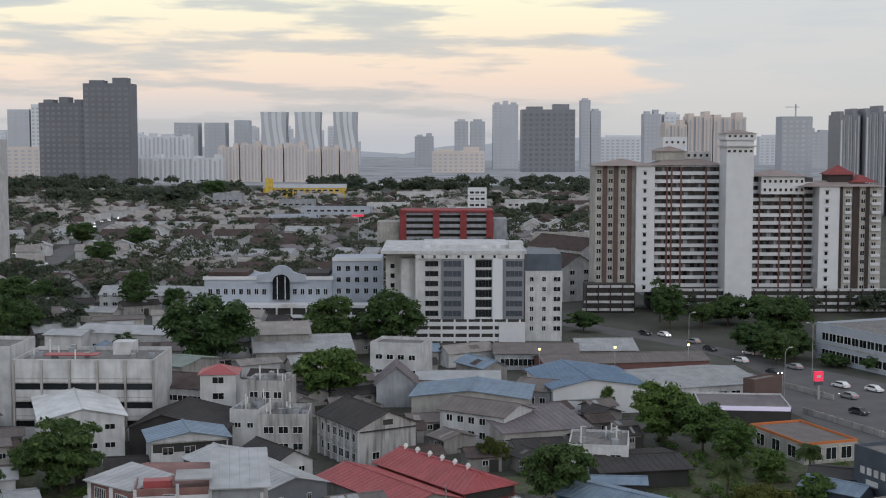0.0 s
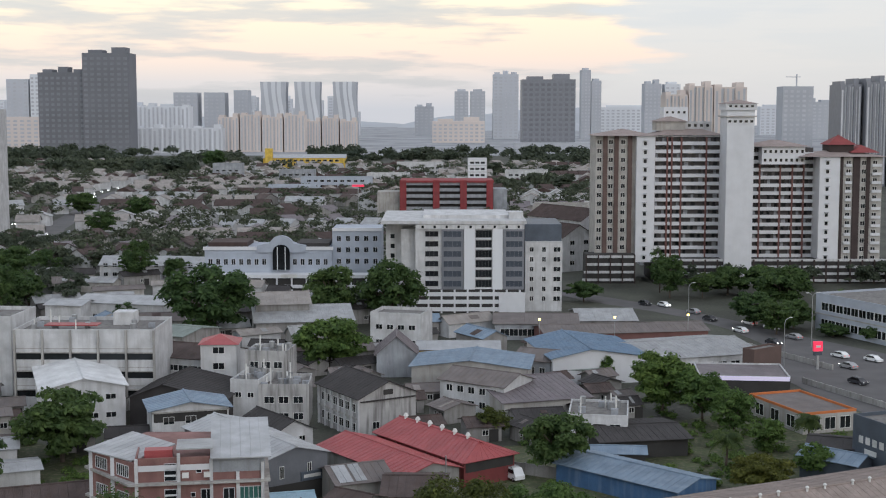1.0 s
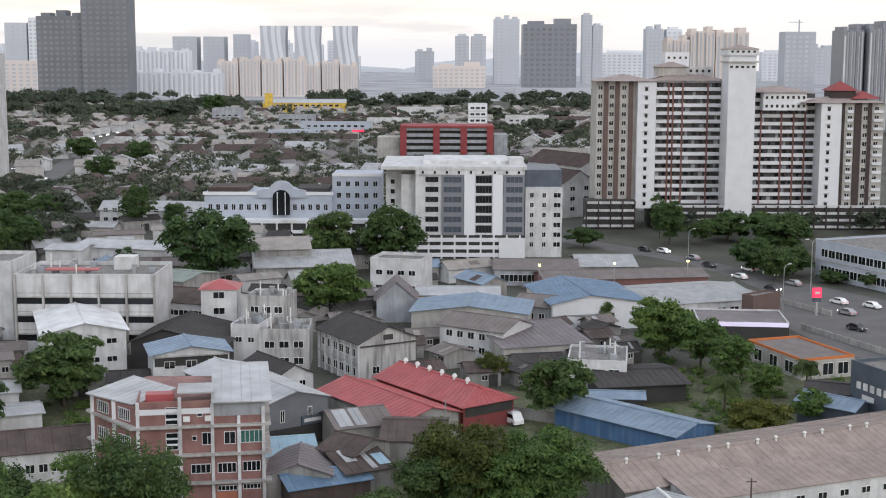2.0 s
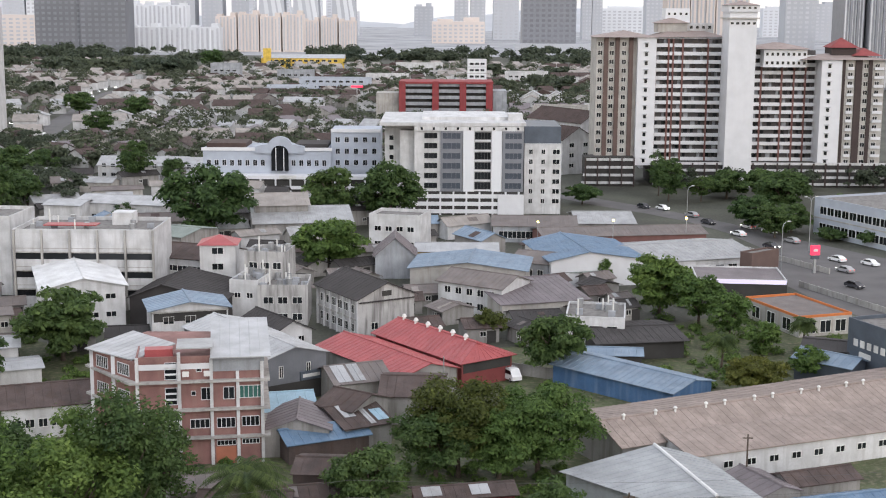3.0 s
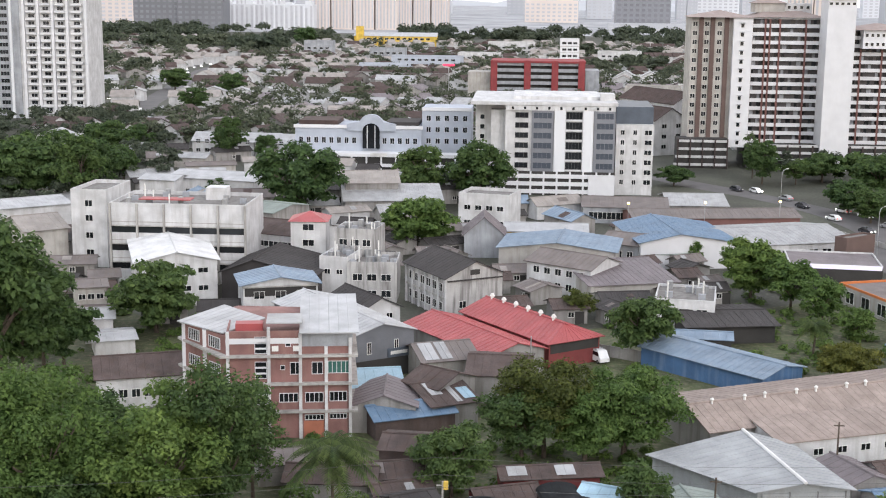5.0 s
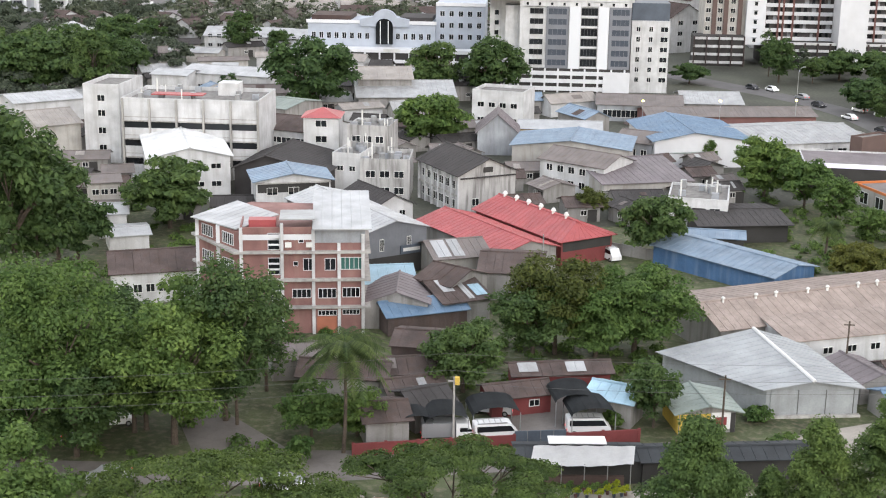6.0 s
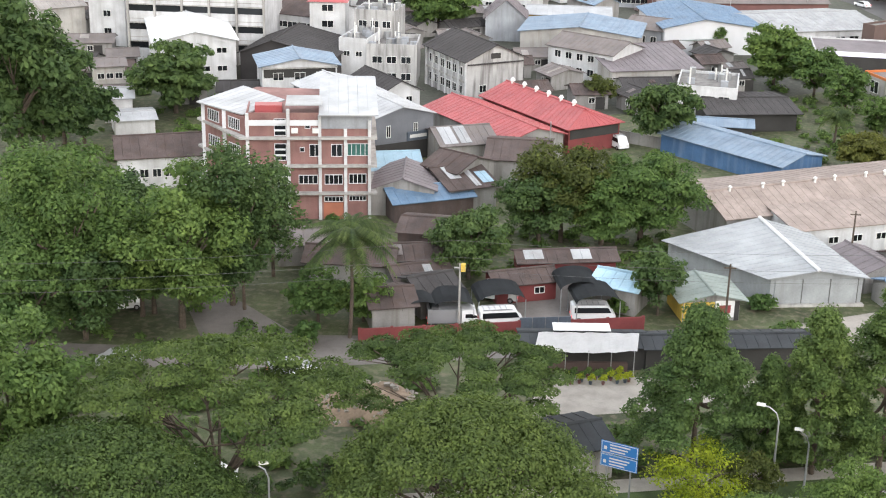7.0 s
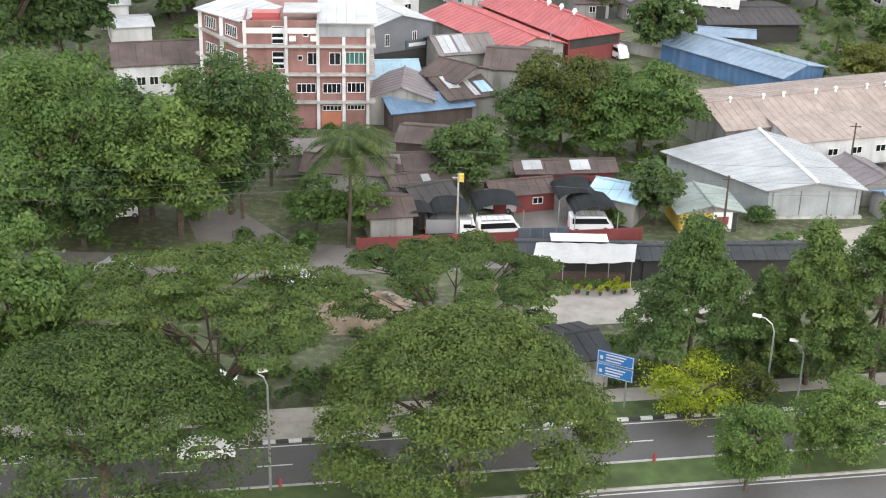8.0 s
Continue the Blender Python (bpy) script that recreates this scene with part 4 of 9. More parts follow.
# building with the tall arched window
arch = thing("arched_hall", "pale blue-grey building with a tall arched central window", "public building", pose(0, 0, 0))
AY = 415.0
part("wall", boxed(-73, -34, AY, AY + 16, 0, 14.0), BLUEGREY, arch)
part("taller_wing", boxed(-34, -19, AY + 2, AY + 18, 0, 19.5), BLUEGREY, arch)
part("cornice", boxes([(-73.4, -33.6, AY - 0.4, AY - 0.003, 13.2, 14.2), (-34, -18.8, AY + 1.6, AY + 1.997, 18.8, 19.8)]), CLEAN, arch)
part("terrace", boxes([(-73, -18, AY - 6, AY - 0.003, 5.2, 6.2), (-73, -18, AY - 6.2, AY - 6.0, 2.2, 3.2)]), CLEAN, arch)
# dark box paints the shade behind the terrace columns
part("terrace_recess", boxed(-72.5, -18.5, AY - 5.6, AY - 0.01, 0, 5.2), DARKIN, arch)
for i in range(13):
    part("column", boxed(-73 + i * 4.5, -72.5 + i * 4.5, AY - 6.1, AY - 5.7, 0, 5.2), CLEAN, arch)
bm = bmesh.new()
pr = [(-7.5, 12.5), (7.5, 12.5), (7.5, 14.6), (4.5, 15.2)] + [(3.9 * math.cos(a), 14.2 + 3.4 * math.sin(a)) for a in np.linspace(0.3, math.pi - 0.3, 9)] + [(-4.5, 15.2), (-7.5, 14.6)]
f0 = [bm.verts.new((-49.4 + x, AY - 0.9, z)) for x, z in pr]
f1 = [bm.verts.new((-49.4 + x, AY + 1.0, z)) for x, z in pr]
bm.faces.new(f0)
bm.faces.new(f1[::-1])
for i in range(len(pr)):
    j = (i + 1) % len(pr)
    bm.faces.new((f0[j], f0[i], f1[i], f1[j]))
bmesh.ops.recalc_face_normals(bm, faces=bm.faces)
part("pediment", bm, BLUEGREY, arch)
bm = bmesh.new()
pr = [(-2.6, 7.2), (2.6, 7.2), (2.6, 12.6)] + [(2.6 * math.cos(a), 12.6 + 2.3 * math.sin(a)) for a in np.linspace(0.2, math.pi - 0.2, 9)] + [(-2.6, 12.6)]
f0 = [bm.verts.new((-49.4 + x, AY - 1.1, z)) for x, z in pr]
f1 = [bm.verts.new((-49.4 + x, AY + 0.2, z)) for x, z in pr]
bm.faces.new(f0)
for i in range(len(pr)):
    j = (i + 1) % len(pr)
    bm.faces.new((f0[j], f0[i], f1[i], f1[j]))
bmesh.ops.recalc_face_normals(bm, faces=bm.faces)
part("arched_window", bm, GLASS, arch)
for u in (-1.2, 1.2):
    part("mullion", boxed(-49.4 + u - 0.12, -49.4 + u + 0.12, AY - 1.2, AY - 1.1, 7.2, 14.2), CLEAN, arch)
for i in range(16):
    x = -71.2 + i * 2.35
    if abs(x + 49.4) > 4:
        window(arch, pose(x, AY - 0.02, 9.5), 1.3, 1.9, bars=2, frame_mat=CLEAN)
for i in range(5):
    for z in (9.5, 13.0, 16.5):
        window(arch, pose(-32 + i * 2.8, AY + 1.98, z), 1.4, 1.7, bars=2, frame_mat=CLEAN)
part("roof", boxed(-72, -60, AY + 1, AY + 15, 14.02, 15.4), R_TILE, arch)
part("roof", boxed(-45, -35, AY + 1, AY + 15, 14.02, 15.2), R_DARK, arch)
part("lit_sign", boxed(-49, -44, AY - 6.5, AY - 6.25, 5.4, 6.4), PAINTW, arch)

# red-framed car park building
red = thing("red_car_park", "red-framed open concrete car park building", "car park", pose(0, 0, 0))
RY = 700.0
# solid dark core paints the shade between the open car park floors
part("floor_core", boxed(-21, 25, RY + 2, RY + 26, 0, 18.5), DARKIN, red)
for k in range(6):
    part("deck_wall", boxed(-22, 25.5, RY, RY + 0.4, 1.2 + k * 3.2, 2.9 + k * 3.2), GREY, red)
for x in (-20.5, -3.5, 10.5, 24):
    part("red_frame", boxed(x - 1.7, x + 1.7, RY - 0.8, RY - 0.003, 0, 19.8), REDP, red)
part("red_beam", boxed(-22, 26, RY - 1.0, RY + 26, 18.6, 19.6), REDP, red)
part("side_block", boxed(26, 33, RY + 2, RY + 20, 0, 15), GREY, red)
part("side_block", boxed(-34, -22.5, RY + 4, RY + 20, 0, 13.5), CREAM, red)
# white ribbed condominium that comes into view on the left
wt = thing("white_condominium", "white high-rise condominium with dark balcony recesses", "apartment building", pose(-218, 577, 0, 0, 0, 6))
part("wall", boxed(-30, 30, -15, 15, 0, 56), WHITE, wt)
part("grey_wall", boxed(-30.5, 2, -15.3, -15.003, 0, 56), GREY, wt)
for u in (-28, -21.5, -14.5, -8, -1.5, 4, 10, 16, 22, 29.6):
    part("fin", boxed(u - 0.55, u + 0.55, -17.0 if u > 3 else -16.4, -15.31, 0, 57), CLEAN if u > 3 else HAZE_W, wt)
for k in range(18):
    z = 3 + k * 3.0
    for u in (-24.7, -18, -11.2, -4.7):
        window(wt, pose(u, -15.32, z + 0.6), 3.6, 1.7, bars=3, frame_mat=GREY)
    for u in (7, 13, 19, 25.8):
        window(wt, pose(u, -15.02, z + 0.6), 2.6, 1.5, bars=2, frame_mat=CLEAN)
        part("balcony", boxed(u - 2.2, u + 2.2, -16.6, -15.003, z - 1.1, z - 0.35), CLEAN, wt)


# ---------------------------------------------------------------- workshops and houses of the middle ground
gable("gable_house", "grimy white two-storey workshop with a dark gabled roof", "workshop", -13.5, 237.1, -58.8, 15.7, 11.1, 7.2, 9.6, GRIMY, R_DARK, axis='x', over=0.6, wins=(("S", 6, (1.9, 5.2), 1.7, 1.5), ("E", 2, (2.2,), 1.4, 1.3)))
gable("small_house", "white low house under a dark weathered roof", "house", -28.0, 223.6, -53.8, 12.0, 7.4, 3.6, 5.4, WHITE, R_DARK, axis='x', wins=(("E", 2, (2.2,), 1.2, 1.1),))
gable("blue_roof_house", "pale two-storey house with a faded blue gabled roof", "house", -42.9, 224.8, 17.7, 12.5, 9.0, 7.0, 8.2, WHITE, R_PBLUE, axis='y', over=0.7, wins=(("S", 3, (2.2, 5.2), 1.8, 1.3),))
gable("dark_workshop", "tall shed with a sagging dark roof", "workshop", -45.7, 242.8, -6.4, 17.1, 16.0, 5.6, 8.0, R_DARK, R_DARK, axis='y', over=0.5, split=0.35)
gable("white_warehouse", "white-roofed warehouse with a wide front gable", "warehouse", -67.6, 247.6, -70.7, 34.0, 14.0, 8.2, 9.8, WHITE, R_WHITE, axis='x', over=0.6, wins=(("E", 4, (3.2, 6.4), 1.8, 1.0),))
block("long_white_block", "long four-storey white factory block with strip windows", "factory", -66.7, 258.6, -0.7, 26.2, 16.0, 14.5, WHITE, wins=())
block("stair_tower_block", "narrow white end block with small windows", "factory", -87.7, 270.4, -3.1, 7.4, 14.0, 15, WHITE, wins=(("S", 1, (3, 6.5, 10, 13.0), 1.6, 1.3),))
gable("low_factory", "white two-storey factory with a rusty brown roof", "factory", -48.4, 269.7, -20.6, 12.8, 14.0, 7.5, 9.2, WHITE, R_RUST, axis='x', over=0.3, wins=(("S", 5, (2.2, 5.6), 2.2, 1.2),))
block("stair_house", "white stair tower under a small red roof", "tower house", -42.3, 256.1, 2.6, 6.7, 7.0, 12.0, WHITE, parapet=0.0, slab=R_RED, wins=(("S", 1, (8, 11.0), 2.2, 1.3),))
block("cluttered_block", "stained white block with pipes and tanks on its roof", "workshop", -34.5, 243.9, -9.8, 5.3, 10.0, 7.4, WHITE, wins=(("S", 2, (5.4,), 1.2, 1.0),))
block("cluttered_block", "stained white concrete block with rooftop pipes and tanks", "workshop", -28.5, 243.5, 1.9, 9.0, 10.0, 6.6, GRIMY, wins=(("S", 3, (1.6, 4.6), 1.8, 1.3),))
block("rear_block", "stained white block behind rooftop tanks", "workshop", -32.1, 251.5, -6.7, 7.8, 8.0, 11, GRIMY, wins=(("S", 3, (6.0, 9.2), 1.6, 1.3),))
block("white_factory", "plain white stained factory block", "factory", -9.6, 312.7, -14.4, 12.1, 10.0, 9, WHITE, wins=(("S", 4, (3, 6.5,), 1.6, 1.2),))
gable("mauve_gable_house", "narrow house with a steep mauve gable roof", "house", -9.9, 287.1, 2.0, 8.4, 10.0, 5, 8.6, GREY, R_PURP, axis='y', over=0.5)
gable("pale_roof_shed", "low shed with a cream-white metal roof", "shed", 3.4, 297.6, -0.3, 17.6, 10.0, 4, 5.0, MUSTARD, R_PALE, axis='x', over=0.5)
gable("blue_roof_workshop", "cream workshop with a wide faded blue roof", "workshop", 6.1, 271.6, -7.0, 23.0, 15.0, 5.5, 6.9, CREAM, R_PBLUE, axis='y', over=0.6, wins=(("W", 5, (1.6, 4.2), 1.3, 1.2),))
gable("cream_house", "cream two-storey house with a brown hipped front", "house", 8.1, 252.8, -34.7, 14.2, 10.0, 5.6, 7.2, WHITE, R_BROWN, axis='x', over=0.5, wins=(("S", 5, (1.6, 4.2), 1.4, 1.3), ("E", 2, (4.2,), 1.4, 1.2)))
gable("mauve_warehouse", "low warehouse with a broad mauve roof", "warehouse", 15.8, 251.4, 18.3, 16.9, 20.0, 3.8, 5.4, CREAM, R_PURP, axis='x', over=0.5, split=0.75)
gable("blue_hall", "white-walled hall with a large blue metal roof", "warehouse", 30.3, 287.4, 9.3, 19.9, 24.0, 5.5, 7.2, CLEAN, R_BLUE, axis='y', over=0.7, split=0.4)
gable("lean_to", "green-grey roofed annex beside a hall", "annex", 27.6, 280.9, 1.8, 9.8, 12.0, 3, 4.4, CREAM, R_GREEN, axis='x', over=0.4)
gable("grey_annex", "small grey-roofed building with dark windows", "workshop", 20.4, 281.9, -25.3, 8.2, 10.0, 4.5, 6, GREY, R_BROWN, axis='x', over=0.5, wins=(("S", 3, (2.4,), 1.3, 1.5),))
gable("long_grey_shed", "long shed with a weathered grey-brown roof", "shed", 23.1, 337.3, -2.5, 20.3, 18.0, 4.0, 5.2, GREY, R_BROWN, axis='x', over=0.5, wins=(("S", 8, (1.9,), 2.2, 1.8),))
gable("long_grey_shed", "long low shed with a grey metal roof", "shed", 40.5, 342.5, 2.0, 14.3, 18.0, 4.0, 5.6, DIRTY, R_GREY, axis='x', over=0.5, wins=(("S", 4, (2.2,), 2.0, 1.2),))
gable("long_pale_shed", "very long low shed with a pale roof and red wall base", "shed", 42.8, 325.2, 9.2, 39.9, 12.0, 3.4, 4.6, TERRA, R_BROWN, axis='x', over=0.5)
gable("white_roof_factory", "factory with a weathered white sheet roof", "factory", 51.0, 295.6, 19.1, 29.1, 24.0, 4.0, 5.6, WHITE, R_GREY, axis='x', over=0.4, wins=(("S", 8, (2.2,), 2.2, 1.2),))
block("advert_wall", "dark end wall beside a white boxy shop", "shop", 65.8, 277.5, 38.6, 8.8, 3.0, 7, BROWNP, parapet=.4)
# solid block: its dark walls paint the shade under the open canopy
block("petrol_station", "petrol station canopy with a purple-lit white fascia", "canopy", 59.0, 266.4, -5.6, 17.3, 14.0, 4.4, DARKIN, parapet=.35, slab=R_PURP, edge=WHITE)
block("orange_shop", "low shop with a grey flat roof and orange fascia", "shop", 64.5, 241.3, -71.0, 17.5, 10.8, 3.4, CREAM, wins=(("S", 3, (1.7,), 2.6, 2.2), ("E", 3, (1.7,), 2.2, 2.2)), parapet=.45, slab=R_BROWN, edge=ORANGEP)
block("navy_block", "dark navy clad block with white lettering bars", "shop", 71.8, 201.8, -69.5, 13.1, 14.0, 9, CHAR, parapet=.6)
gable("navy_lean_to", "blue-grey lean-to roof below a dark block", "shed", 59.7, 202.8, -44.6, 9.4, 5.0, 3.5, 4.5, CHAR, R_PBLUE, axis='x')
# closed dark walls paint the shade inside the open shed
gable("low_dark_shed", "low open shed with a black roof", "shed", 61.3, 210.3, -19.8, 6.8, 8.0, 4, 4.6, DARKIN, R_DARK, axis='x')
block("white_house", "white two-storey house with a stained concrete roof", "house", 26.5, 227.7, -8.1, 9.9, 12.0, 5.2, WHITE, parapet=.5, wins=(("S", 3, (3.4,), 1.8, 1.6),))
# dark walls of canopy and lean-to paint the shade under their roofs
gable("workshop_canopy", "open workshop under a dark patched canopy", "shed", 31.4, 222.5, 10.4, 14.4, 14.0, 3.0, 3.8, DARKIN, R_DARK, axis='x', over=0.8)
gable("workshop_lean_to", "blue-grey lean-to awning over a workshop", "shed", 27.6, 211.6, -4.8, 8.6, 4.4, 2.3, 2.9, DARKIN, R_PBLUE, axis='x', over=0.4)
gable("blue_shed", "long blue shed with a faded blue gabled roof", "shed", 28.3, 197.0, -45.4, 22.2, 9.5, 2.9, 3.9, BLUEWALL, R_PBLUE, axis='x', over=0.5)
gable("red_warehouse", "long warehouse with red walls and a hipped red metal roof", "warehouse", 0.1, 209.8, -54.0, 23.4, 9.6, 4.1, 5.8, REDWALL, R_RED, axis='x', over=0.6, hip_end=3.2)
gable("red_hall", "hall with a faded red metal roof", "hall", -8.5, 203.0, -54.1, 23.3, 9.9, 3.6, 5.0, DIRTY, R_RED, axis='x', over=0.5)
gable("grey_clad_hall", "grey metal clad hall with a pale roof", "hall", -28.6, 201.5, 35.3, 10.5, 26.0, 6.6, 8.0, DKGREY, R_PALE, axis='y', over=0.4, wins=(("S", 2, (4.6,), 0.7, 1.8),))
gable("shack", "shack with a rusty sheet roof and white patch", "shack", -12.1, 173.6, 29.3, 6.5, 12.0, 3.4, 4.6, DIRTY, R_RUST, axis='x', over=0.5, patches=((-0.7, -0.2, 0.4, 0.95, R_PALE), (0.1, 0.35, 0.0, 1.0, R_GREY), (0.5, 1.0, 0.1, 0.6, R_SKY)))
gable("shack", "shack with a striped grey-brown sheet roof", "shack", -12.8, 192.6, 23.1, 8.2, 9.0, 3.6, 5.0, CREAM, R_BROWN, axis='x', over=0.5, patches=((-0.9, -0.4, 0.0, 1.0, R_PALE), (-0.3, 0.1, 0.0, 1.0, R_GREY)))
gable("mauve_shack", "low house with a brown and blue sheet roof", "house", -15.3, 167.6, 26.3, 10.8, 6.0, 2.6, 3.6, R_RUST, R_BLUE, axis='x', over=0.4)
gable("mauve_shack", "low house with a mauve-brown sheet roof", "house", -18.4, 170.1, 3.5, 8.1, 9.0, 3.6, 5.0, DIRTY, R_PURP, axis='y', over=0.4)
gable("pale_blue_shack", "small house with a light blue sheet roof", "house", -20.9, 177.6, 14.4, 6.8, 8.0, 3.8, 5.0, DIRTY, R_SKY, axis='x', over=0.4)
gable("shack", "dark shack with a brown patched roof", "shack", -11.7, 175.7, -34.5, 5.8, 8.0, 4.5, 5.8, DIRTY, R_RUST, axis='x', over=0.4)
gable("shack", "dark brown low roof behind trees", "shack", -3.8, 185.5, -2.0, 8.5, 12.0, 4, 5.2, DIRTY, R_RUST, axis='x', over=0.4)
gable("timber_shed", "timber walled shed with a sloping plank", "shed", -14.1, 152.3, -4.6, 5.0, 7.0, 3.6, 4.4, R_RUST, R_RUST, axis='x', over=0.3)
gable("front_shed", "low dark grey roof in front of the brick building", "shed", -26.4, 149.5, 16.0, 9.6, 6.0, 2.6, 3.4, DIRTY, R_BROWN, axis='x', over=0.4)
gable("row_house", "row house with a dark rusty roof", "house", -21.4, 143.3, -1.2, 9.6, 5.0, 2.6, 3.6, DIRTY, R_RUST, axis='x', over=0.5)
gable("brown_row", "long low building with a brown sheet roof", "shed", -53.0, 177.2, 19.7, 11.6, 9.0, 4.5, 6.2, WHITE, R_RUST, axis='x', over=0.5, wins=(("S", 6, (2.2,), 1.2, 1.2),))
gable("left_shed", "low white shed behind trees", "shed", -68.9, 208.8, 17.2, 4.4, 7.0, 4, 4.8, WHITE, R_PALE, axis='x')
gable("left_shed", "low cream shed with a slab roof", "shed", -74.7, 222.1, 22.0, 5.1, 7.0, 6, 6.6, CREAM, R_BROWN, axis='x', wins=(("S", 3, (2.0, 4.4), 1.2, 1.0),))
gable("left_shed", "flat white low roof among grass", "shed", -64.2, 201.0, 22.7, 6.0, 7.0, 2.6, 3.0, WHITE, R_PALE, axis='x')
gable("left_hall", "hall with a beige sheet gable roof", "hall", -102.2, 271.2, 39.1, 8.9, 14.0, 7, 9, CREAM, R_TAN, axis='x')
gable("left_hall", "long white shed with a pale roof", "hall", -116.9, 305.8, 39.3, 15.8, 14.0, 6, 7, WHITE, R_PALE, axis='x')
gable("back_shed", "long white shed with a pale sheet roof", "shed", -82.2, 356.1, -14.4, 24.9, 14.0, 6, 7.2, WHITE, R_PALE, axis='x', wins=(("S", 8, (2.6,), 1.4, 1.2),))
gable("back_shed", "white low building with dark doorways", "shed", -96.6, 351.0, -9.4, 9.8, 10.0, 6, 6.8, WHITE, R_PALE, axis='x', wins=(("S", 4, (2.4,), 1.6, 1.8),))
gable("back_shed", "shed with a faded green-grey roof", "shed", -57.9, 299.9, -25.3, 9.8, 14.0, 7, 8, DIRTY, R_GREEN, axis='x')
gable("back_hall", "hall with two stepped grey roofs", "hall", -35.6, 339.0, 10.9, 23.7, 20.0, 4.5, 7.0, DIRTY, R_GREY, axis='x', over=0.6)
gable("back_hall", "hall with a mauve-grey raised roof", "hall", -41.1, 341.5, 11.3, 13.3, 14.0, 8, 10, DIRTY, R_TAN, axis='x', over=0.6)
block("right_clinic", "blue-grey flat-roofed two-storey building", "office", 112.6, 334.3, -67.3, 32.9, 24.0, 9, BLUEGREY, parapet=.6, wins=(("S", 10, (2.2, 6.4), 2.6, 2.0),), bands=(4.4,))
gable("yard_house", "low dark red house behind the yard", "house", -2.2, 140.1, 21.6, 6.8, 4.0, 2.3, 3.0, REDWALL, R_RUST, axis='x', wins=(("S", 2, (1.3,), 1.2, 0.8),))
gable("yellow_kiosk", "small yellow-walled shop with a grey-green roof", "shop", 17.5, 138.2, 12.0, 6.2, 5.8, 2.5, 3.2, DIRTY, R_GREEN, axis='y', over=0.7)
gable("shack", "shack with a pale blue and red sheet roof", "shack", 8.8, 138.7, -22.9, 4.9, 5.0, 3, 3.8, DIRTY, R_SKY, axis='x')
gable("shack", "shack with grey tin roof by a wall", "shack", -11.8, 135.1, 32.3, 4.5, 5.0, 3, 3.8, DIRTY, R_DARK, axis='x')
gable("shack", "low tin shack under trees", "shack", -15.7, 130.8, 17.2, 4.4, 6.0, 3, 3.8, DIRTY, R_RUST, axis='x')
gable("shack", "shack with a rusty sheet roof among trees", "shack", -15.4, 145.6, 14.0, 7.0, 5.0, 2.5, 3.4, DIRTY, R_RUST, axis="x", patches=((-0.5, -0.2, 0.2, 0.9, R_BROWN),))
gable("shack", "low shack with a dark rusty roof beside a yard", "shack", -13.6, 140.2, 24.0, 6.2, 4.4, 2.3, 3.1, DIRTY, R_RUST, axis="x", patches=((0.1, 0.4, 0.0, 0.8, R_GREY),))
gable("shack", "long low shack with patched grey sheets behind a yard", "shack", 2.6, 147.2, 12.0, 11.0, 4.0, 2.4, 3.0, REDWALL, R_RUST, axis="x", patches=((-0.9, -0.5, 0.1, 1.0, R_GREY), (0.1, 0.5, 0.0, 0.9, R_PALE)))
# walls below the netting are painted dark for the shade underneath
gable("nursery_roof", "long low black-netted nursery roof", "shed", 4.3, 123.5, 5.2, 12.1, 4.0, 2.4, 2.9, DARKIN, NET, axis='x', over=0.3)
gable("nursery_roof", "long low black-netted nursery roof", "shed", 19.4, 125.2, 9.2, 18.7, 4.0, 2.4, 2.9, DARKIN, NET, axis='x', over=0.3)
gable("roadside_hut", "small hut with a dark sheet roof", "hut", 3.6, 102.4, 25.9, 3.7, 6.0, 3.0, 3.8, DIRTY, NET, axis='x', over=0.4)
gable("low_shed", "low shed with a dark sheet roof", "shed", -21.2, 356.9, 20.0, 10.5, 5.8, 4.2, 5.6, DIRTY, R_DARK, axis="x", wins=(("S", 1, (1.6,), 1.1, 1.0),), door=("S", 1.5, 1.6, 2.1, DARKIN), group="low sheds", patches=((-0.40, -0.13, 0.4, 0.7, R_PALE),))
gable("low_shed", "low tin-roofed shed between workshops", "shed", -97.3, 309.3, 20.0, 14.3, 6.8, 2.7, 3.6, DIRTY, R_RUST, axis="x", wins=(("S", 1, (1.6,), 1.1, 1.0),), door=("S", 1.5, 1.6, 2.1, DARKIN), group="low sheds", patches=((0.27, 0.73, 0.4, 0.7, R_PALE),))
gable("low_shed", "small white shed with a pale roof", "shed", -62.3, 389.7, -58.0, 9.3, 5.6, 3.6, 5.3, WHITE, R_PALE, axis="x", wins=(("S", 1, (1.6,), 1.1, 1.0),), door=("S", 1.5, 1.6, 2.1, DARKIN), group="low sheds")
gable("low_shed", "low brown-roofed shed in a crowded block", "shed", -47.8, 287.9, -58.0, 7.7, 3.9, 2.7, 3.6, DIRTY, R_BROWN, axis="x", wins=(("S", 1, (1.6,), 1.1, 1.0),), door=("S", 1.5, 1.6, 2.1, DARKIN), group="low sheds", patches=((-0.71, -0.38, 0.2, 0.9, R_TAN),))
gable("low_shed", "low brown-roofed shed in a crowded block", "shed", -96.1, 400.2, 20.0, 14.3, 5.1, 3.2, 3.9, CREAM, R_BROWN, axis="x", wins=(("S", 1, (1.6,), 1.1, 1.0),), door=("S", 1.5, 1.6, 2.1, DARKIN), group="low sheds")
gable("low_shed", "small shed with a faded blue roof", "shed", -84.2, 343.5, -58.0, 10.2, 5.2, 3.2, 4.2, DIRTY, R_PBLUE, axis="x", wins=(("S", 1, (1.6,), 1.1, 1.0),), door=("S", 1.5, 1.6, 2.1, DARKIN), group="low sheds", patches=((-0.05, 0.37, 0.2, 0.9, R_TAN),))
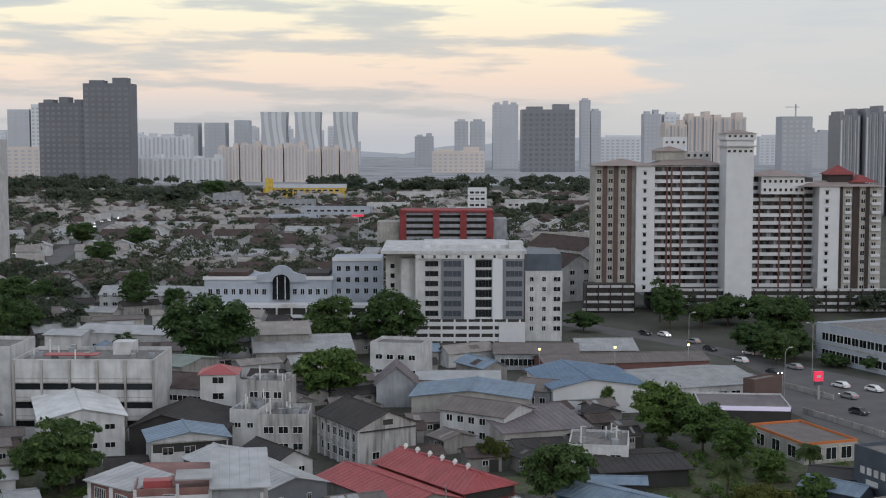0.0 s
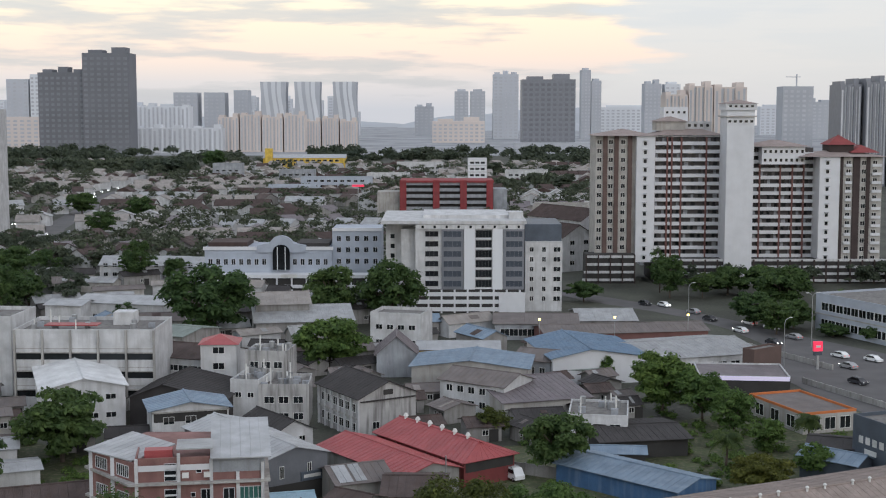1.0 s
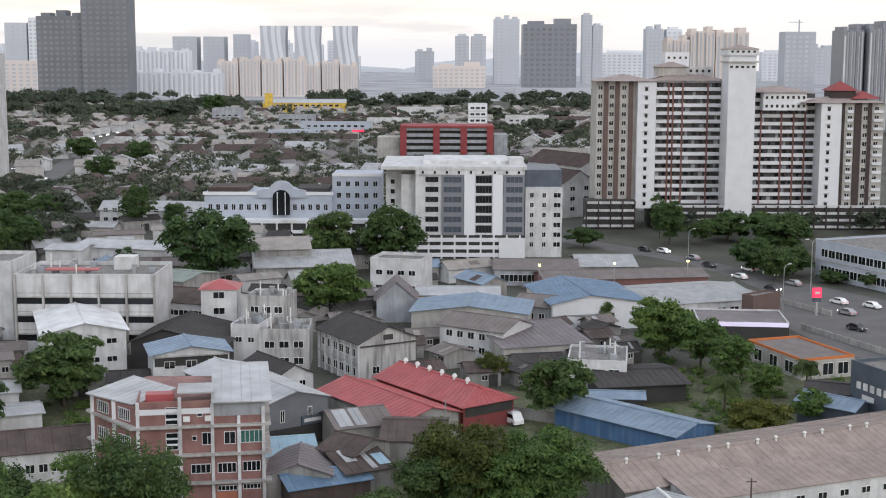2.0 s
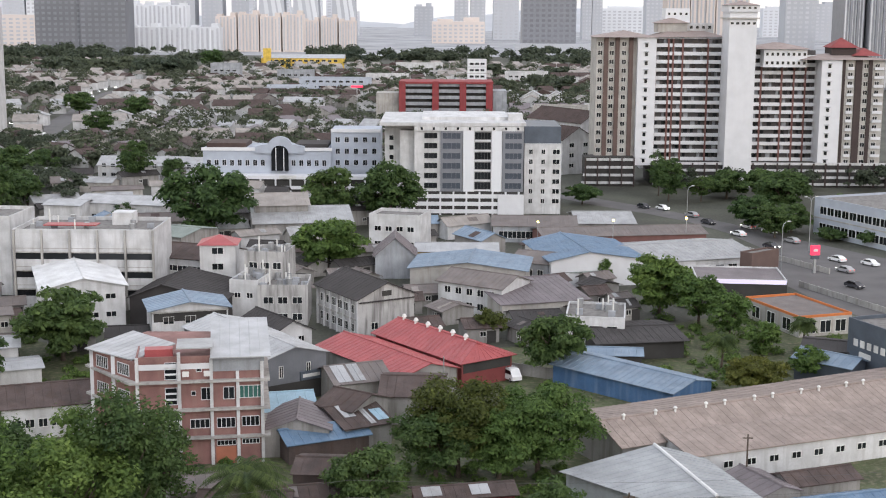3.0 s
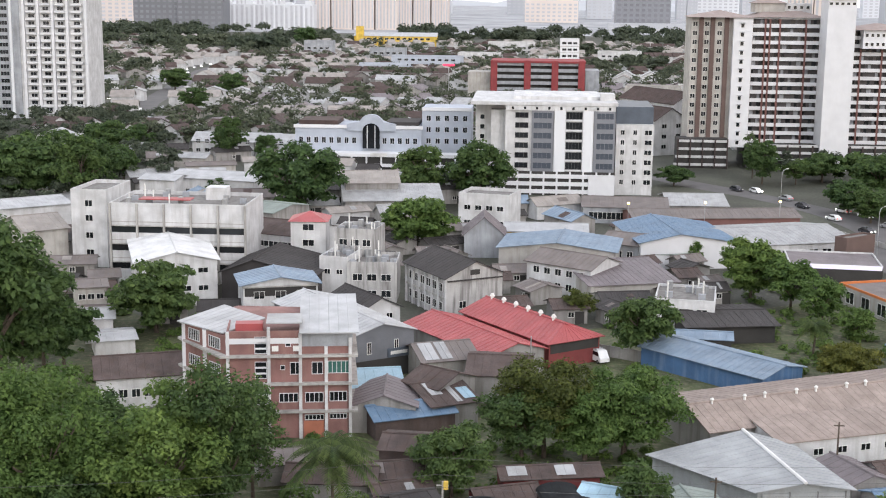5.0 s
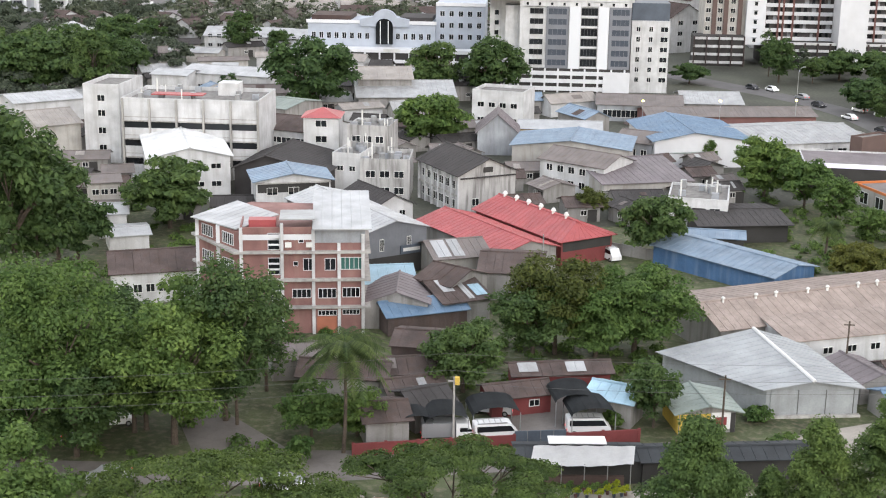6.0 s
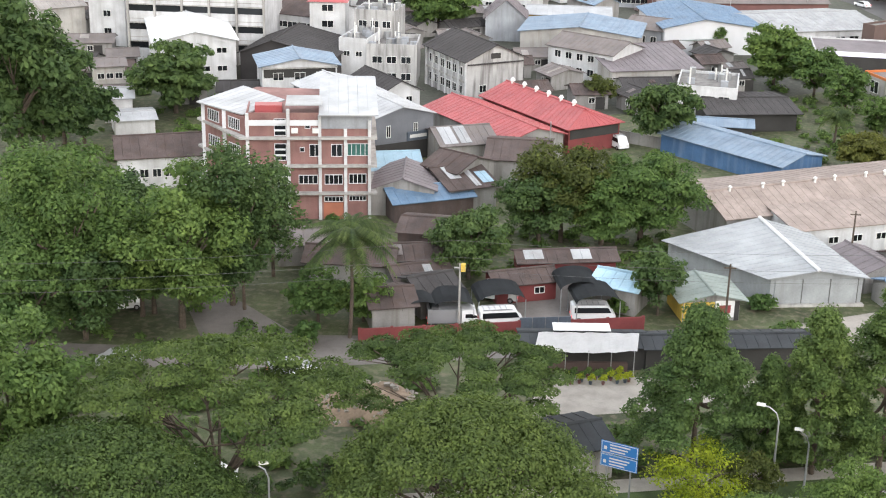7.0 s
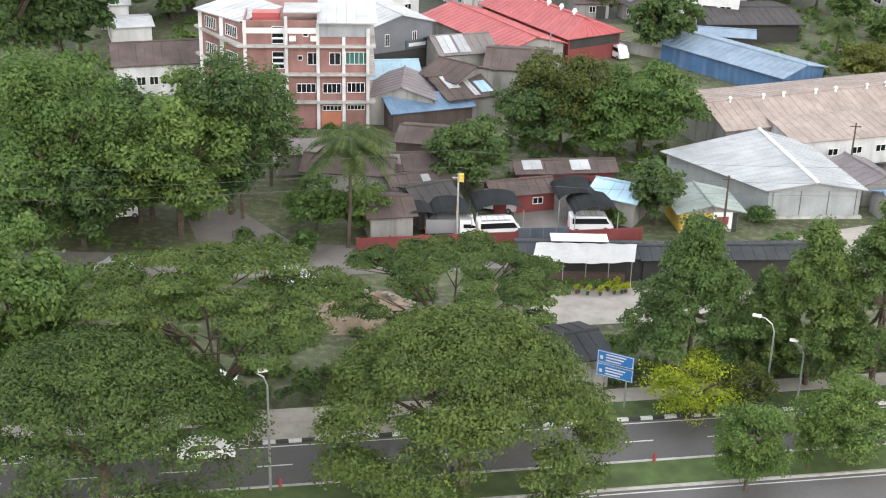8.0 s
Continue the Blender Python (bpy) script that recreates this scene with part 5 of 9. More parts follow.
gable("low_shed", "low shed with a dark sheet roof", "shed", -18.8, 285.4, 32.0, 8.5, 6.3, 2.7, 3.6, DIRTY, R_DARK, axis="x", wins=(("S", 1, (1.6,), 1.1, 1.0),), door=("S", 1.5, 1.6, 2.1, DARKIN), group="low sheds")
gable("low_shed", "low brown-roofed shed in a crowded block", "shed", -3.1, 257.9, 12.0, 7.7, 5.8, 2.7, 3.6, DIRTY, R_BROWN, axis="x", wins=(("S", 1, (1.6,), 1.1, 1.0),), door=("S", 1.5, 1.6, 2.1, DARKIN), group="low sheds", patches=((-0.77, -0.43, 0, 0.7, R_TAN),))
gable("low_shed", "small shed with a grey metal roof", "shed", -127.0, 407.7, -8.0, 7.6, 6.9, 3.0, 4.3, CREAM, R_GREY, axis="x", wins=(("S", 1, (1.6,), 1.1, 1.0),), door=("S", 1.5, 1.6, 2.1, DARKIN), group="low sheds", patches=((-0.58, -0.31, 0, 1.0, R_GREY),))
gable("low_shed", "low brown-roofed shed in a crowded block", "shed", -30.4, 277.9, -58.0, 7.4, 5.1, 2.7, 3.6, DIRTY, R_BROWN, axis="x", wins=(("S", 1, (1.6,), 1.1, 1.0),), door=("S", 1.5, 1.6, 2.1, DARKIN), group="low sheds", patches=((0.11, 0.48, 0.2, 1.0, R_BROWN),))
gable("low_shed", "low brown-roofed shed in a crowded block", "shed", -28.7, 260.4, 32.0, 5.5, 4.6, 2.7, 3.6, DIRTY, R_BROWN, axis="x", wins=(("S", 1, (1.6,), 1.1, 1.0),), door=("S", 1.5, 1.6, 2.1, DARKIN), group="low sheds", patches=((0.08, 0.43, 0.2, 0.9, R_GREY),))
gable("low_shed", "small shed with a grey metal roof", "shed", -55.1, 332.9, 20.0, 13.3, 6.6, 2.8, 4.3, CREAM, R_GREY, axis="x", wins=(("S", 1, (1.6,), 1.1, 1.0),), door=("S", 1.5, 1.6, 2.1, DARKIN), group="low sheds", patches=((-0.51, -0.12, 0.2, 0.9, R_BROWN),))
gable("low_shed", "low tin-roofed shed between workshops", "shed", -61.5, 220.8, 20.0, 7.4, 4.5, 2.7, 3.6, DIRTY, R_RUST, axis="x", wins=(("S", 1, (1.6,), 1.1, 1.0),), door=("S", 1.5, 1.6, 2.1, DARKIN), group="low sheds", patches=((0.05, 0.26, 0, 0.9, R_BROWN),))
gable("low_shed", "low shed under a tan sheet roof", "shed", -66.2, 374.4, -58.0, 6.5, 6.5, 3.3, 4.9, WHITE, R_TAN, axis="x", wins=(("S", 1, (1.6,), 1.1, 1.0),), door=("S", 1.5, 1.6, 2.1, DARKIN), group="low sheds")
gable("low_shed", "low tin-roofed shed between workshops", "shed", -79.6, 303.1, 12.0, 11.1, 5.4, 2.7, 3.6, DIRTY, R_RUST, axis="x", wins=(("S", 1, (1.6,), 1.1, 1.0),), door=("S", 1.5, 1.6, 2.1, DARKIN), group="low sheds", patches=((-0.42, -0.06, 0.4, 1.0, R_BROWN),))
gable("low_shed", "low brown-roofed shed in a crowded block", "shed", -88.2, 285.6, 12.0, 7.6, 5.7, 2.7, 3.6, DIRTY, R_BROWN, axis="x", wins=(("S", 1, (1.6,), 1.1, 1.0),), door=("S", 1.5, 1.6, 2.1, DARKIN), group="low sheds")
gable("low_shed", "low shed with a dark sheet roof", "shed", -40.0, 307.6, -8.0, 7.1, 4.9, 2.7, 3.6, DIRTY, R_DARK, axis="x", wins=(("S", 1, (1.6,), 1.1, 1.0),), door=("S", 1.5, 1.6, 2.1, DARKIN), group="low sheds")
gable("low_shed", "small shed with a grey metal roof", "shed", -111.7, 345.7, -58.0, 11.5, 3.9, 2.9, 4.5, CREAM, R_GREY, axis="x", wins=(("S", 1, (1.6,), 1.1, 1.0),), door=("S", 1.5, 1.6, 2.1, DARKIN), group="low sheds", patches=((-0.27, 0.03, 0.2, 0.7, R_GREY),))
gable("low_shed", "low brown-roofed shed in a crowded block", "shed", -89.1, 256.3, 12.0, 8.4, 6.3, 2.7, 3.6, DIRTY, R_BROWN, axis="x", wins=(("S", 1, (1.6,), 1.1, 1.0),), door=("S", 1.5, 1.6, 2.1, DARKIN), group="low sheds", patches=((-0.48, -0.07, 0.4, 0.9, R_TAN),))
gable("low_shed", "low brown-roofed shed in a crowded block", "shed", -74.7, 315.2, -8.0, 7.5, 6.2, 3.2, 4.1, CREAM, R_BROWN, axis="x", wins=(("S", 1, (1.6,), 1.1, 1.0),), door=("S", 1.5, 1.6, 2.1, DARKIN), group="low sheds")
gable("low_shed", "low shed with a dark sheet roof", "shed", 16.5, 235.8, 12.0, 8.5, 6.8, 2.7, 3.6, DIRTY, R_DARK, axis="x", wins=(("S", 1, (1.6,), 1.1, 1.0),), door=("S", 1.5, 1.6, 2.1, DARKIN), group="low sheds", patches=((0.06, 0.33, 0.4, 0.7, R_RUST),))
gable("low_shed", "low shed under a tan sheet roof", "shed", -44.1, 319.1, 32.0, 9.9, 5.3, 3.5, 4.3, WHITE, R_TAN, axis="x", wins=(("S", 1, (1.6,), 1.1, 1.0),), door=("S", 1.5, 1.6, 2.1, DARKIN), group="low sheds", patches=((0.13, 0.42, 0.2, 0.9, R_GREY),))
gable("low_shed", "low brown-roofed shed in a crowded block", "shed", 8.1, 430.5, 12.0, 9.1, 3.5, 3.2, 5.0, CREAM, R_BROWN, axis="x", wins=(("S", 1, (1.6,), 1.1, 1.0),), door=("S", 1.5, 1.6, 2.1, DARKIN), group="low sheds", patches=((0.19, 0.63, 0.4, 1.0, R_TAN),))
gable("low_shed", "small shed with a faded blue roof", "shed", 8.9, 313.3, -58.0, 11.6, 6.5, 4.1, 5.5, DIRTY, R_PBLUE, axis="x", wins=(("S", 1, (1.6,), 1.1, 1.0),), door=("S", 1.5, 1.6, 2.1, DARKIN), group="low sheds", patches=((-0.04, 0.36, 0, 0.7, R_RUST),))
gable("low_shed", "low tin-roofed shed between workshops", "shed", -76.2, 233.5, 32.0, 4.0, 5.2, 2.7, 3.6, DIRTY, R_RUST, axis="x", wins=(("S", 1, (1.6,), 1.1, 1.0),), door=("S", 1.5, 1.6, 2.1, DARKIN), group="low sheds")
gable("low_shed", "small shed with a grey metal roof", "shed", -131.4, 434.3, 32.0, 11.3, 4.2, 3.6, 4.9, CREAM, R_GREY, axis="x", wins=(("S", 1, (1.6,), 1.1, 1.0),), door=("S", 1.5, 1.6, 2.1, DARKIN), group="low sheds")
gable("low_shed", "low brown-roofed shed in a crowded block", "shed", -114.7, 409.1, 20.0, 6.4, 6.8, 4.2, 5.5, CREAM, R_BROWN, axis="x", wins=(("S", 1, (1.6,), 1.1, 1.0),), door=("S", 1.5, 1.6, 2.1, DARKIN), group="low sheds", patches=((-0.18, 0.30, 0.2, 0.7, R_GREY),))
gable("low_shed", "low shed with a dark sheet roof", "shed", -51.6, 351.4, 20.0, 6.0, 6.4, 4.1, 5.0, DIRTY, R_DARK, axis="x", wins=(("S", 1, (1.6,), 1.1, 1.0),), door=("S", 1.5, 1.6, 2.1, DARKIN), group="low sheds")
gable("low_shed", "small shed with a grey metal roof", "shed", -121.7, 427.6, -58.0, 6.3, 4.4, 3.0, 4.7, CREAM, R_GREY, axis="x", wins=(("S", 1, (1.6,), 1.1, 1.0),), door=("S", 1.5, 1.6, 2.1, DARKIN), group="low sheds", patches=((-0.01, 0.39, 0, 0.9, R_TAN),))
gable("low_shed", "low shed with a dark sheet roof", "shed", -65.1, 287.0, -8.0, 3.8, 4.0, 2.7, 3.6, DIRTY, R_DARK, axis="x", wins=(("S", 1, (1.6,), 1.1, 1.0),), door=("S", 1.5, 1.6, 2.1, DARKIN), group="low sheds")
gable("low_shed", "low tin-roofed shed between workshops", "shed", -76.7, 369.5, 12.0, 12.2, 6.7, 3.4, 4.8, DIRTY, R_RUST, axis="x", wins=(("S", 1, (1.6,), 1.1, 1.0),), door=("S", 1.5, 1.6, 2.1, DARKIN), group="low sheds")
gable("low_shed", "low tin-roofed shed between workshops", "shed", -29.3, 302.2, 20.0, 12.0, 3.8, 2.7, 3.6, DIRTY, R_RUST, axis="x", wins=(("S", 1, (1.6,), 1.1, 1.0),), door=("S", 1.5, 1.6, 2.1, DARKIN), group="low sheds", patches=((0.11, 0.46, 0.4, 0.9, R_RUST),))
gable("low_shed", "low brown-roofed shed in a crowded block", "shed", -79.1, 290.7, 12.0, 8.7, 5.4, 2.7, 3.6, DIRTY, R_BROWN, axis="x", wins=(("S", 1, (1.6,), 1.1, 1.0),), door=("S", 1.5, 1.6, 2.1, DARKIN), group="low sheds", patches=((0.07, 0.48, 0.4, 0.9, R_BROWN),))
gable("low_shed", "low shed with a dark sheet roof", "shed", -5.5, 322.1, 20.0, 7.4, 4.4, 2.9, 3.7, DIRTY, R_DARK, axis="x", wins=(("S", 1, (1.6,), 1.1, 1.0),), door=("S", 1.5, 1.6, 2.1, DARKIN), group="low sheds", patches=((-0.26, 0.17, 0, 0.7, R_PALE),))
gable("low_shed", "small shed with a grey metal roof", "shed", -108.6, 378.9, 32.0, 12.6, 6.2, 2.8, 4.2, CREAM, R_GREY, axis="x", wins=(("S", 1, (1.6,), 1.1, 1.0),), door=("S", 1.5, 1.6, 2.1, DARKIN), group="low sheds")
gable("low_shed", "low tin-roofed shed between workshops", "shed", -3.5, 229.7, 20.0, 5.8, 5.7, 2.7, 3.6, DIRTY, R_RUST, axis="x", wins=(("S", 1, (1.6,), 1.1, 1.0),), door=("S", 1.5, 1.6, 2.1, DARKIN), group="low sheds")
gable("low_shed", "small shed with a grey metal roof", "shed", -113.5, 331.7, -58.0, 13.9, 6.4, 3.1, 4.0, CREAM, R_GREY, axis="x", wins=(("S", 1, (1.6,), 1.1, 1.0),), door=("S", 1.5, 1.6, 2.1, DARKIN), group="low sheds", patches=((0.13, 0.60, 0.4, 0.9, R_GREY),))
gable("low_shed", "low shed under a tan sheet roof", "shed", -121.9, 373.0, -58.0, 7.3, 4.0, 3.5, 5.0, WHITE, R_TAN, axis="x", wins=(("S", 1, (1.6,), 1.1, 1.0),), door=("S", 1.5, 1.6, 2.1, DARKIN), group="low sheds")
gable("low_shed", "low shed with a dark sheet roof", "shed", -122.8, 394.1, -8.0, 9.4, 5.4, 3.6, 5.3, DIRTY, R_DARK, axis="x", wins=(("S", 1, (1.6,), 1.1, 1.0),), door=("S", 1.5, 1.6, 2.1, DARKIN), group="low sheds", patches=((-0.44, 0.02, 0.4, 0.9, R_RUST),))
gable("low_shed", "small white shed with a pale roof", "shed", -40.1, 372.6, 12.0, 11.1, 3.9, 4.2, 5.5, WHITE, R_PALE, axis="x", wins=(("S", 1, (1.6,), 1.1, 1.0),), door=("S", 1.5, 1.6, 2.1, DARKIN), group="low sheds", patches=((-0.61, -0.22, 0.4, 1.0, R_PALE),))
gable("low_shed", "small shed with a faded blue roof", "shed", -71.7, 326.6, 12.0, 5.8, 5.4, 2.8, 4.4, DIRTY, R_PBLUE, axis="x", wins=(("S", 1, (1.6,), 1.1, 1.0),), door=("S", 1.5, 1.6, 2.1, DARKIN), group="low sheds")
gable("low_shed", "small shed with a faded blue roof", "shed", -7.3, 335.2, 12.0, 12.0, 4.4, 3.9, 5.2, DIRTY, R_PBLUE, axis="x", wins=(("S", 1, (1.6,), 1.1, 1.0),), door=("S", 1.5, 1.6, 2.1, DARKIN), group="low sheds", patches=((0.25, 0.68, 0.4, 0.9, R_BROWN),))
gable("low_shed", "low shed with a dark sheet roof", "shed", -2.7, 416.7, -58.0, 6.3, 4.4, 3.4, 4.2, DIRTY, R_DARK, axis="x", wins=(("S", 1, (1.6,), 1.1, 1.0),), door=("S", 1.5, 1.6, 2.1, DARKIN), group="low sheds")
gable("low_shed", "low brown-roofed shed in a crowded block", "shed", -15.9, 302.7, 20.0, 7.6, 5.4, 2.7, 3.6, DIRTY, R_BROWN, axis="x", wins=(("S", 1, (1.6,), 1.1, 1.0),), door=("S", 1.5, 1.6, 2.1, DARKIN), group="low sheds", patches=((0.04, 0.54, 0, 0.9, R_GREY),))
gable("low_shed", "low brown-roofed shed in a crowded block", "shed", -33.8, 392.4, 12.0, 11.1, 5.8, 3.5, 4.5, CREAM, R_BROWN, axis="x", wins=(("S", 1, (1.6,), 1.1, 1.0),), door=("S", 1.5, 1.6, 2.1, DARKIN), group="low sheds", patches=((-0.18, 0.18, 0, 0.9, R_TAN),))
gable("low_shed", "low brown-roofed shed in a crowded block", "shed", -94.2, 335.2, 20.0, 8.5, 6.2, 2.7, 4.1, CREAM, R_BROWN, axis="x", wins=(("S", 1, (1.6,), 1.1, 1.0),), door=("S", 1.5, 1.6, 2.1, DARKIN), group="low sheds", patches=((-0.52, -0.30, 0.2, 1.0, R_TAN),))
gable("low_shed", "low brown-roofed shed in a crowded block", "shed", 1.7, 242.7, -58.0, 5.2, 6.7, 2.7, 3.6, DIRTY, R_BROWN, axis="x", wins=(("S", 1, (1.6,), 1.1, 1.0),), door=("S", 1.5, 1.6, 2.1, DARKIN), group="low sheds", patches=((0.20, 0.47, 0, 0.9, R_TAN),))
gable("low_shed", "small shed with a grey metal roof", "shed", -105.8, 418.5, -8.0, 10.3, 6.6, 3.2, 4.3, CREAM, R_GREY, axis="x", wins=(("S", 1, (1.6,), 1.1, 1.0),), door=("S", 1.5, 1.6, 2.1, DARKIN), group="low sheds", patches=((-0.34, 0.04, 0, 0.9, R_GREY),))
gable("low_shed", "low tin-roofed shed between workshops", "shed", 6.5, 229.2, 12.0, 5.7, 6.2, 2.7, 3.6, DIRTY, R_RUST, axis="x", wins=(("S", 1, (1.6,), 1.1, 1.0),), door=("S", 1.5, 1.6, 2.1, DARKIN), group="low sheds")
gable("low_shed", "small white shed with a pale roof", "shed", -92.4, 387.4, 12.0, 6.7, 3.7, 2.9, 3.8, WHITE, R_PALE, axis="x", wins=(("S", 1, (1.6,), 1.1, 1.0),), door=("S", 1.5, 1.6, 2.1, DARKIN), group="low sheds", patches=((-0.20, 0.03, 0.4, 0.7, R_GREY),))
gable("low_shed", "low brown-roofed shed in a crowded block", "shed", 12.8, 288.2, 32.0, 4.5, 5.6, 2.7, 3.6, DIRTY, R_BROWN, axis="x", wins=(("S", 1, (1.6,), 1.1, 1.0),), door=("S", 1.5, 1.6, 2.1, DARKIN), group="low sheds", patches=((-0.01, 0.38, 0.4, 0.9, R_TAN),))
gable("low_shed", "low brown-roofed shed in a crowded block", "shed", 25.1, 426.2, 20.0, 10.5, 4.1, 2.7, 4.3, CREAM, R_BROWN, axis="x", wins=(("S", 1, (1.6,), 1.1, 1.0),), door=("S", 1.5, 1.6, 2.1, DARKIN), group="low sheds")
gable("low_shed", "low tin-roofed shed between workshops", "shed", 26.2, 240.8, 12.0, 5.8, 5.8, 2.7, 3.6, DIRTY, R_RUST, axis="x", wins=(("S", 1, (1.6,), 1.1, 1.0),), door=("S", 1.5, 1.6, 2.1, DARKIN), group="low sheds")
gable("low_shed", "small shed with a faded blue roof", "shed", -146.6, 424.0, 12.0, 8.3, 4.7, 3.7, 4.8, DIRTY, R_PBLUE, axis="x", wins=(("S", 1, (1.6,), 1.1, 1.0),), door=("S", 1.5, 1.6, 2.1, DARKIN), group="low sheds", patches=((-0.78, -0.51, 0, 0.9, R_PALE),))
gable("low_shed", "low shed with a dark sheet roof", "shed", -129.0, 422.7, -8.0, 6.8, 4.3, 2.9, 3.8, DIRTY, R_DARK, axis="x", wins=(("S", 1, (1.6,), 1.1, 1.0),), door=("S", 1.5, 1.6, 2.1, DARKIN), group="low sheds")
gable("low_shed", "low shed under a tan sheet roof", "shed", -96.1, 368.6, -58.0, 7.4, 3.7, 2.7, 4.2, WHITE, R_TAN, axis="x", wins=(("S", 1, (1.6,), 1.1, 1.0),), door=("S", 1.5, 1.6, 2.1, DARKIN), group="low sheds", patches=((-0.62, -0.17, 0, 1.0, R_TAN),))
gable("low_shed", "low brown-roofed shed in a crowded block", "shed", 33.1, 251.2, 32.0, 4.1, 4.8, 2.7, 3.6, DIRTY, R_BROWN, axis="x", wins=(("S", 1, (1.6,), 1.1, 1.0),), door=("S", 1.5, 1.6, 2.1, DARKIN), group="low sheds", patches=((-0.78, -0.29, 0.4, 1.0, R_GREY),))
gable("low_shed", "small shed with a faded blue roof", "shed", -55.3, 313.3, -58.0, 8.6, 6.7, 3.4, 4.7, DIRTY, R_PBLUE, axis="x", wins=(("S", 1, (1.6,), 1.1, 1.0),), door=("S", 1.5, 1.6, 2.1, DARKIN), group="low sheds", patches=((-0.64, -0.33, 0.2, 0.7, R_RUST),))
gable("low_shed", "small white shed with a pale roof", "shed", -130.0, 363.1, -8.0, 11.7, 4.2, 3.4, 4.4, WHITE, R_PALE, axis="x", wins=(("S", 1, (1.6,), 1.1, 1.0),), door=("S", 1.5, 1.6, 2.1, DARKIN), group="low sheds", patches=((-0.79, -0.49, 0, 0.9, R_PALE),))
gable("low_shed", "low brown-roofed shed in a crowded block", "shed", -21.2, 273.8, 20.0, 3.9, 4.2, 2.7, 3.6, DIRTY, R_BROWN, axis="x", wins=(("S", 1, (1.6,), 1.1, 1.0),), door=("S", 1.5, 1.6, 2.1, DARKIN), group="low sheds", patches=((-0.14, 0.25, 0, 0.9, R_GREY),))
gable("low_shed", "low brown-roofed shed in a crowded block", "shed", -79.2, 244.2, 20.0, 5.2, 4.2, 2.7, 3.6, DIRTY, R_BROWN, axis="x", wins=(("S", 1, (1.6,), 1.1, 1.0),), door=("S", 1.5, 1.6, 2.1, DARKIN), group="low sheds")
gable("low_shed", "low shed under a tan sheet roof", "shed", -54.5, 360.7, 12.0, 8.5, 4.4, 2.8, 4.4, WHITE, R_TAN, axis="x", wins=(("S", 1, (1.6,), 1.1, 1.0),), door=("S", 1.5, 1.6, 2.1, DARKIN), group="low sheds", patches=((-0.39, 0.02, 0.2, 0.7, R_RUST),))
gable("low_shed", "low shed with a dark sheet roof", "shed", -52.4, 221.9, 12.0, 6.3, 6.5, 2.7, 3.6, DIRTY, R_DARK, axis="x", wins=(("S", 1, (1.6,), 1.1, 1.0),), door=("S", 1.5, 1.6, 2.1, DARKIN), group="low sheds")
gable("low_shed", "small shed with a grey metal roof", "shed", -32.6, 315.8, 32.0, 7.6, 3.7, 4.0, 5.6, CREAM, R_GREY, axis="x", wins=(("S", 1, (1.6,), 1.1, 1.0),), door=("S", 1.5, 1.6, 2.1, DARKIN), group="low sheds", patches=((0.27, 0.70, 0.2, 0.9, R_PALE),))
gable("low_shed", "low shed with a dark sheet roof", "shed", 15.6, 227.1, -58.0, 6.7, 5.7, 2.7, 3.6, DIRTY, R_DARK, axis="x", wins=(("S", 1, (1.6,), 1.1, 1.0),), door=("S", 1.5, 1.6, 2.1, DARKIN), group="low sheds", patches=((-0.46, -0.17, 0.2, 0.7, R_BROWN),))
gable("low_shed", "low shed under a tan sheet roof", "shed", -143.5, 403.4, 20.0, 9.3, 5.4, 4.1, 5.5, WHITE, R_TAN, axis="x", wins=(("S", 1, (1.6,), 1.1, 1.0),), door=("S", 1.5, 1.6, 2.1, DARKIN), group="low sheds")
gable("low_shed", "low brown-roofed shed in a crowded block", "shed", -15.9, 272.9, -58.0, 5.9, 4.3, 2.7, 3.6, DIRTY, R_BROWN, axis="x", wins=(("S", 1, (1.6,), 1.1, 1.0),), door=("S", 1.5, 1.6, 2.1, DARKIN), group="low sheds", patches=((-0.02, 0.33, 0.4, 0.7, R_RUST),))
gable("low_shed", "small white shed with a pale roof", "shed", -81.6, 435.4, 12.0, 9.6, 6.6, 3.2, 4.8, WHITE, R_PALE, axis="x", wins=(("S", 1, (1.6,), 1.1, 1.0),), door=("S", 1.5, 1.6, 2.1, DARKIN), group="low sheds", patches=((-0.36, -0.11, 0, 0.9, R_TAN),))
gable("low_shed", "low tin-roofed shed between workshops", "shed", -14.2, 263.0, -8.0, 3.6, 5.1, 2.7, 3.6, DIRTY, R_RUST, axis="x", wins=(("S", 1, (1.6,), 1.1, 1.0),), door=("S", 1.5, 1.6, 2.1, DARKIN), group="low sheds", patches=((-0.68, -0.28, 0.2, 0.7, R_GREY),))
gable("low_shed", "small white shed with a pale roof", "shed", -90.3, 323.6, -8.0, 9.7, 3.7, 2.7, 4.3, WHITE, R_PALE, axis="x", wins=(("S", 1, (1.6,), 1.1, 1.0),), door=("S", 1.5, 1.6, 2.1, DARKIN), group="low sheds", patches=((-0.13, 0.19, 0, 0.9, R_BROWN),))
gable("low_shed", "low shed with a dark sheet roof", "shed", -97.5, 434.2, 32.0, 12.0, 5.5, 3.4, 4.4, DIRTY, R_DARK, axis="x", wins=(("S", 1, (1.6,), 1.1, 1.0),), door=("S", 1.5, 1.6, 2.1, DARKIN), group="low sheds", patches=((0.16, 0.38, 0.4, 0.9, R_PALE),))
gable("low_shed", "low shed under a tan sheet roof", "shed", -4.6, 430.7, -8.0, 8.1, 5.4, 4.1, 5.4, WHITE, R_TAN, axis="x", wins=(("S", 1, (1.6,), 1.1, 1.0),), door=("S", 1.5, 1.6, 2.1, DARKIN), group="low sheds", patches=((-0.36, 0.09, 0, 0.7, R_PALE),))
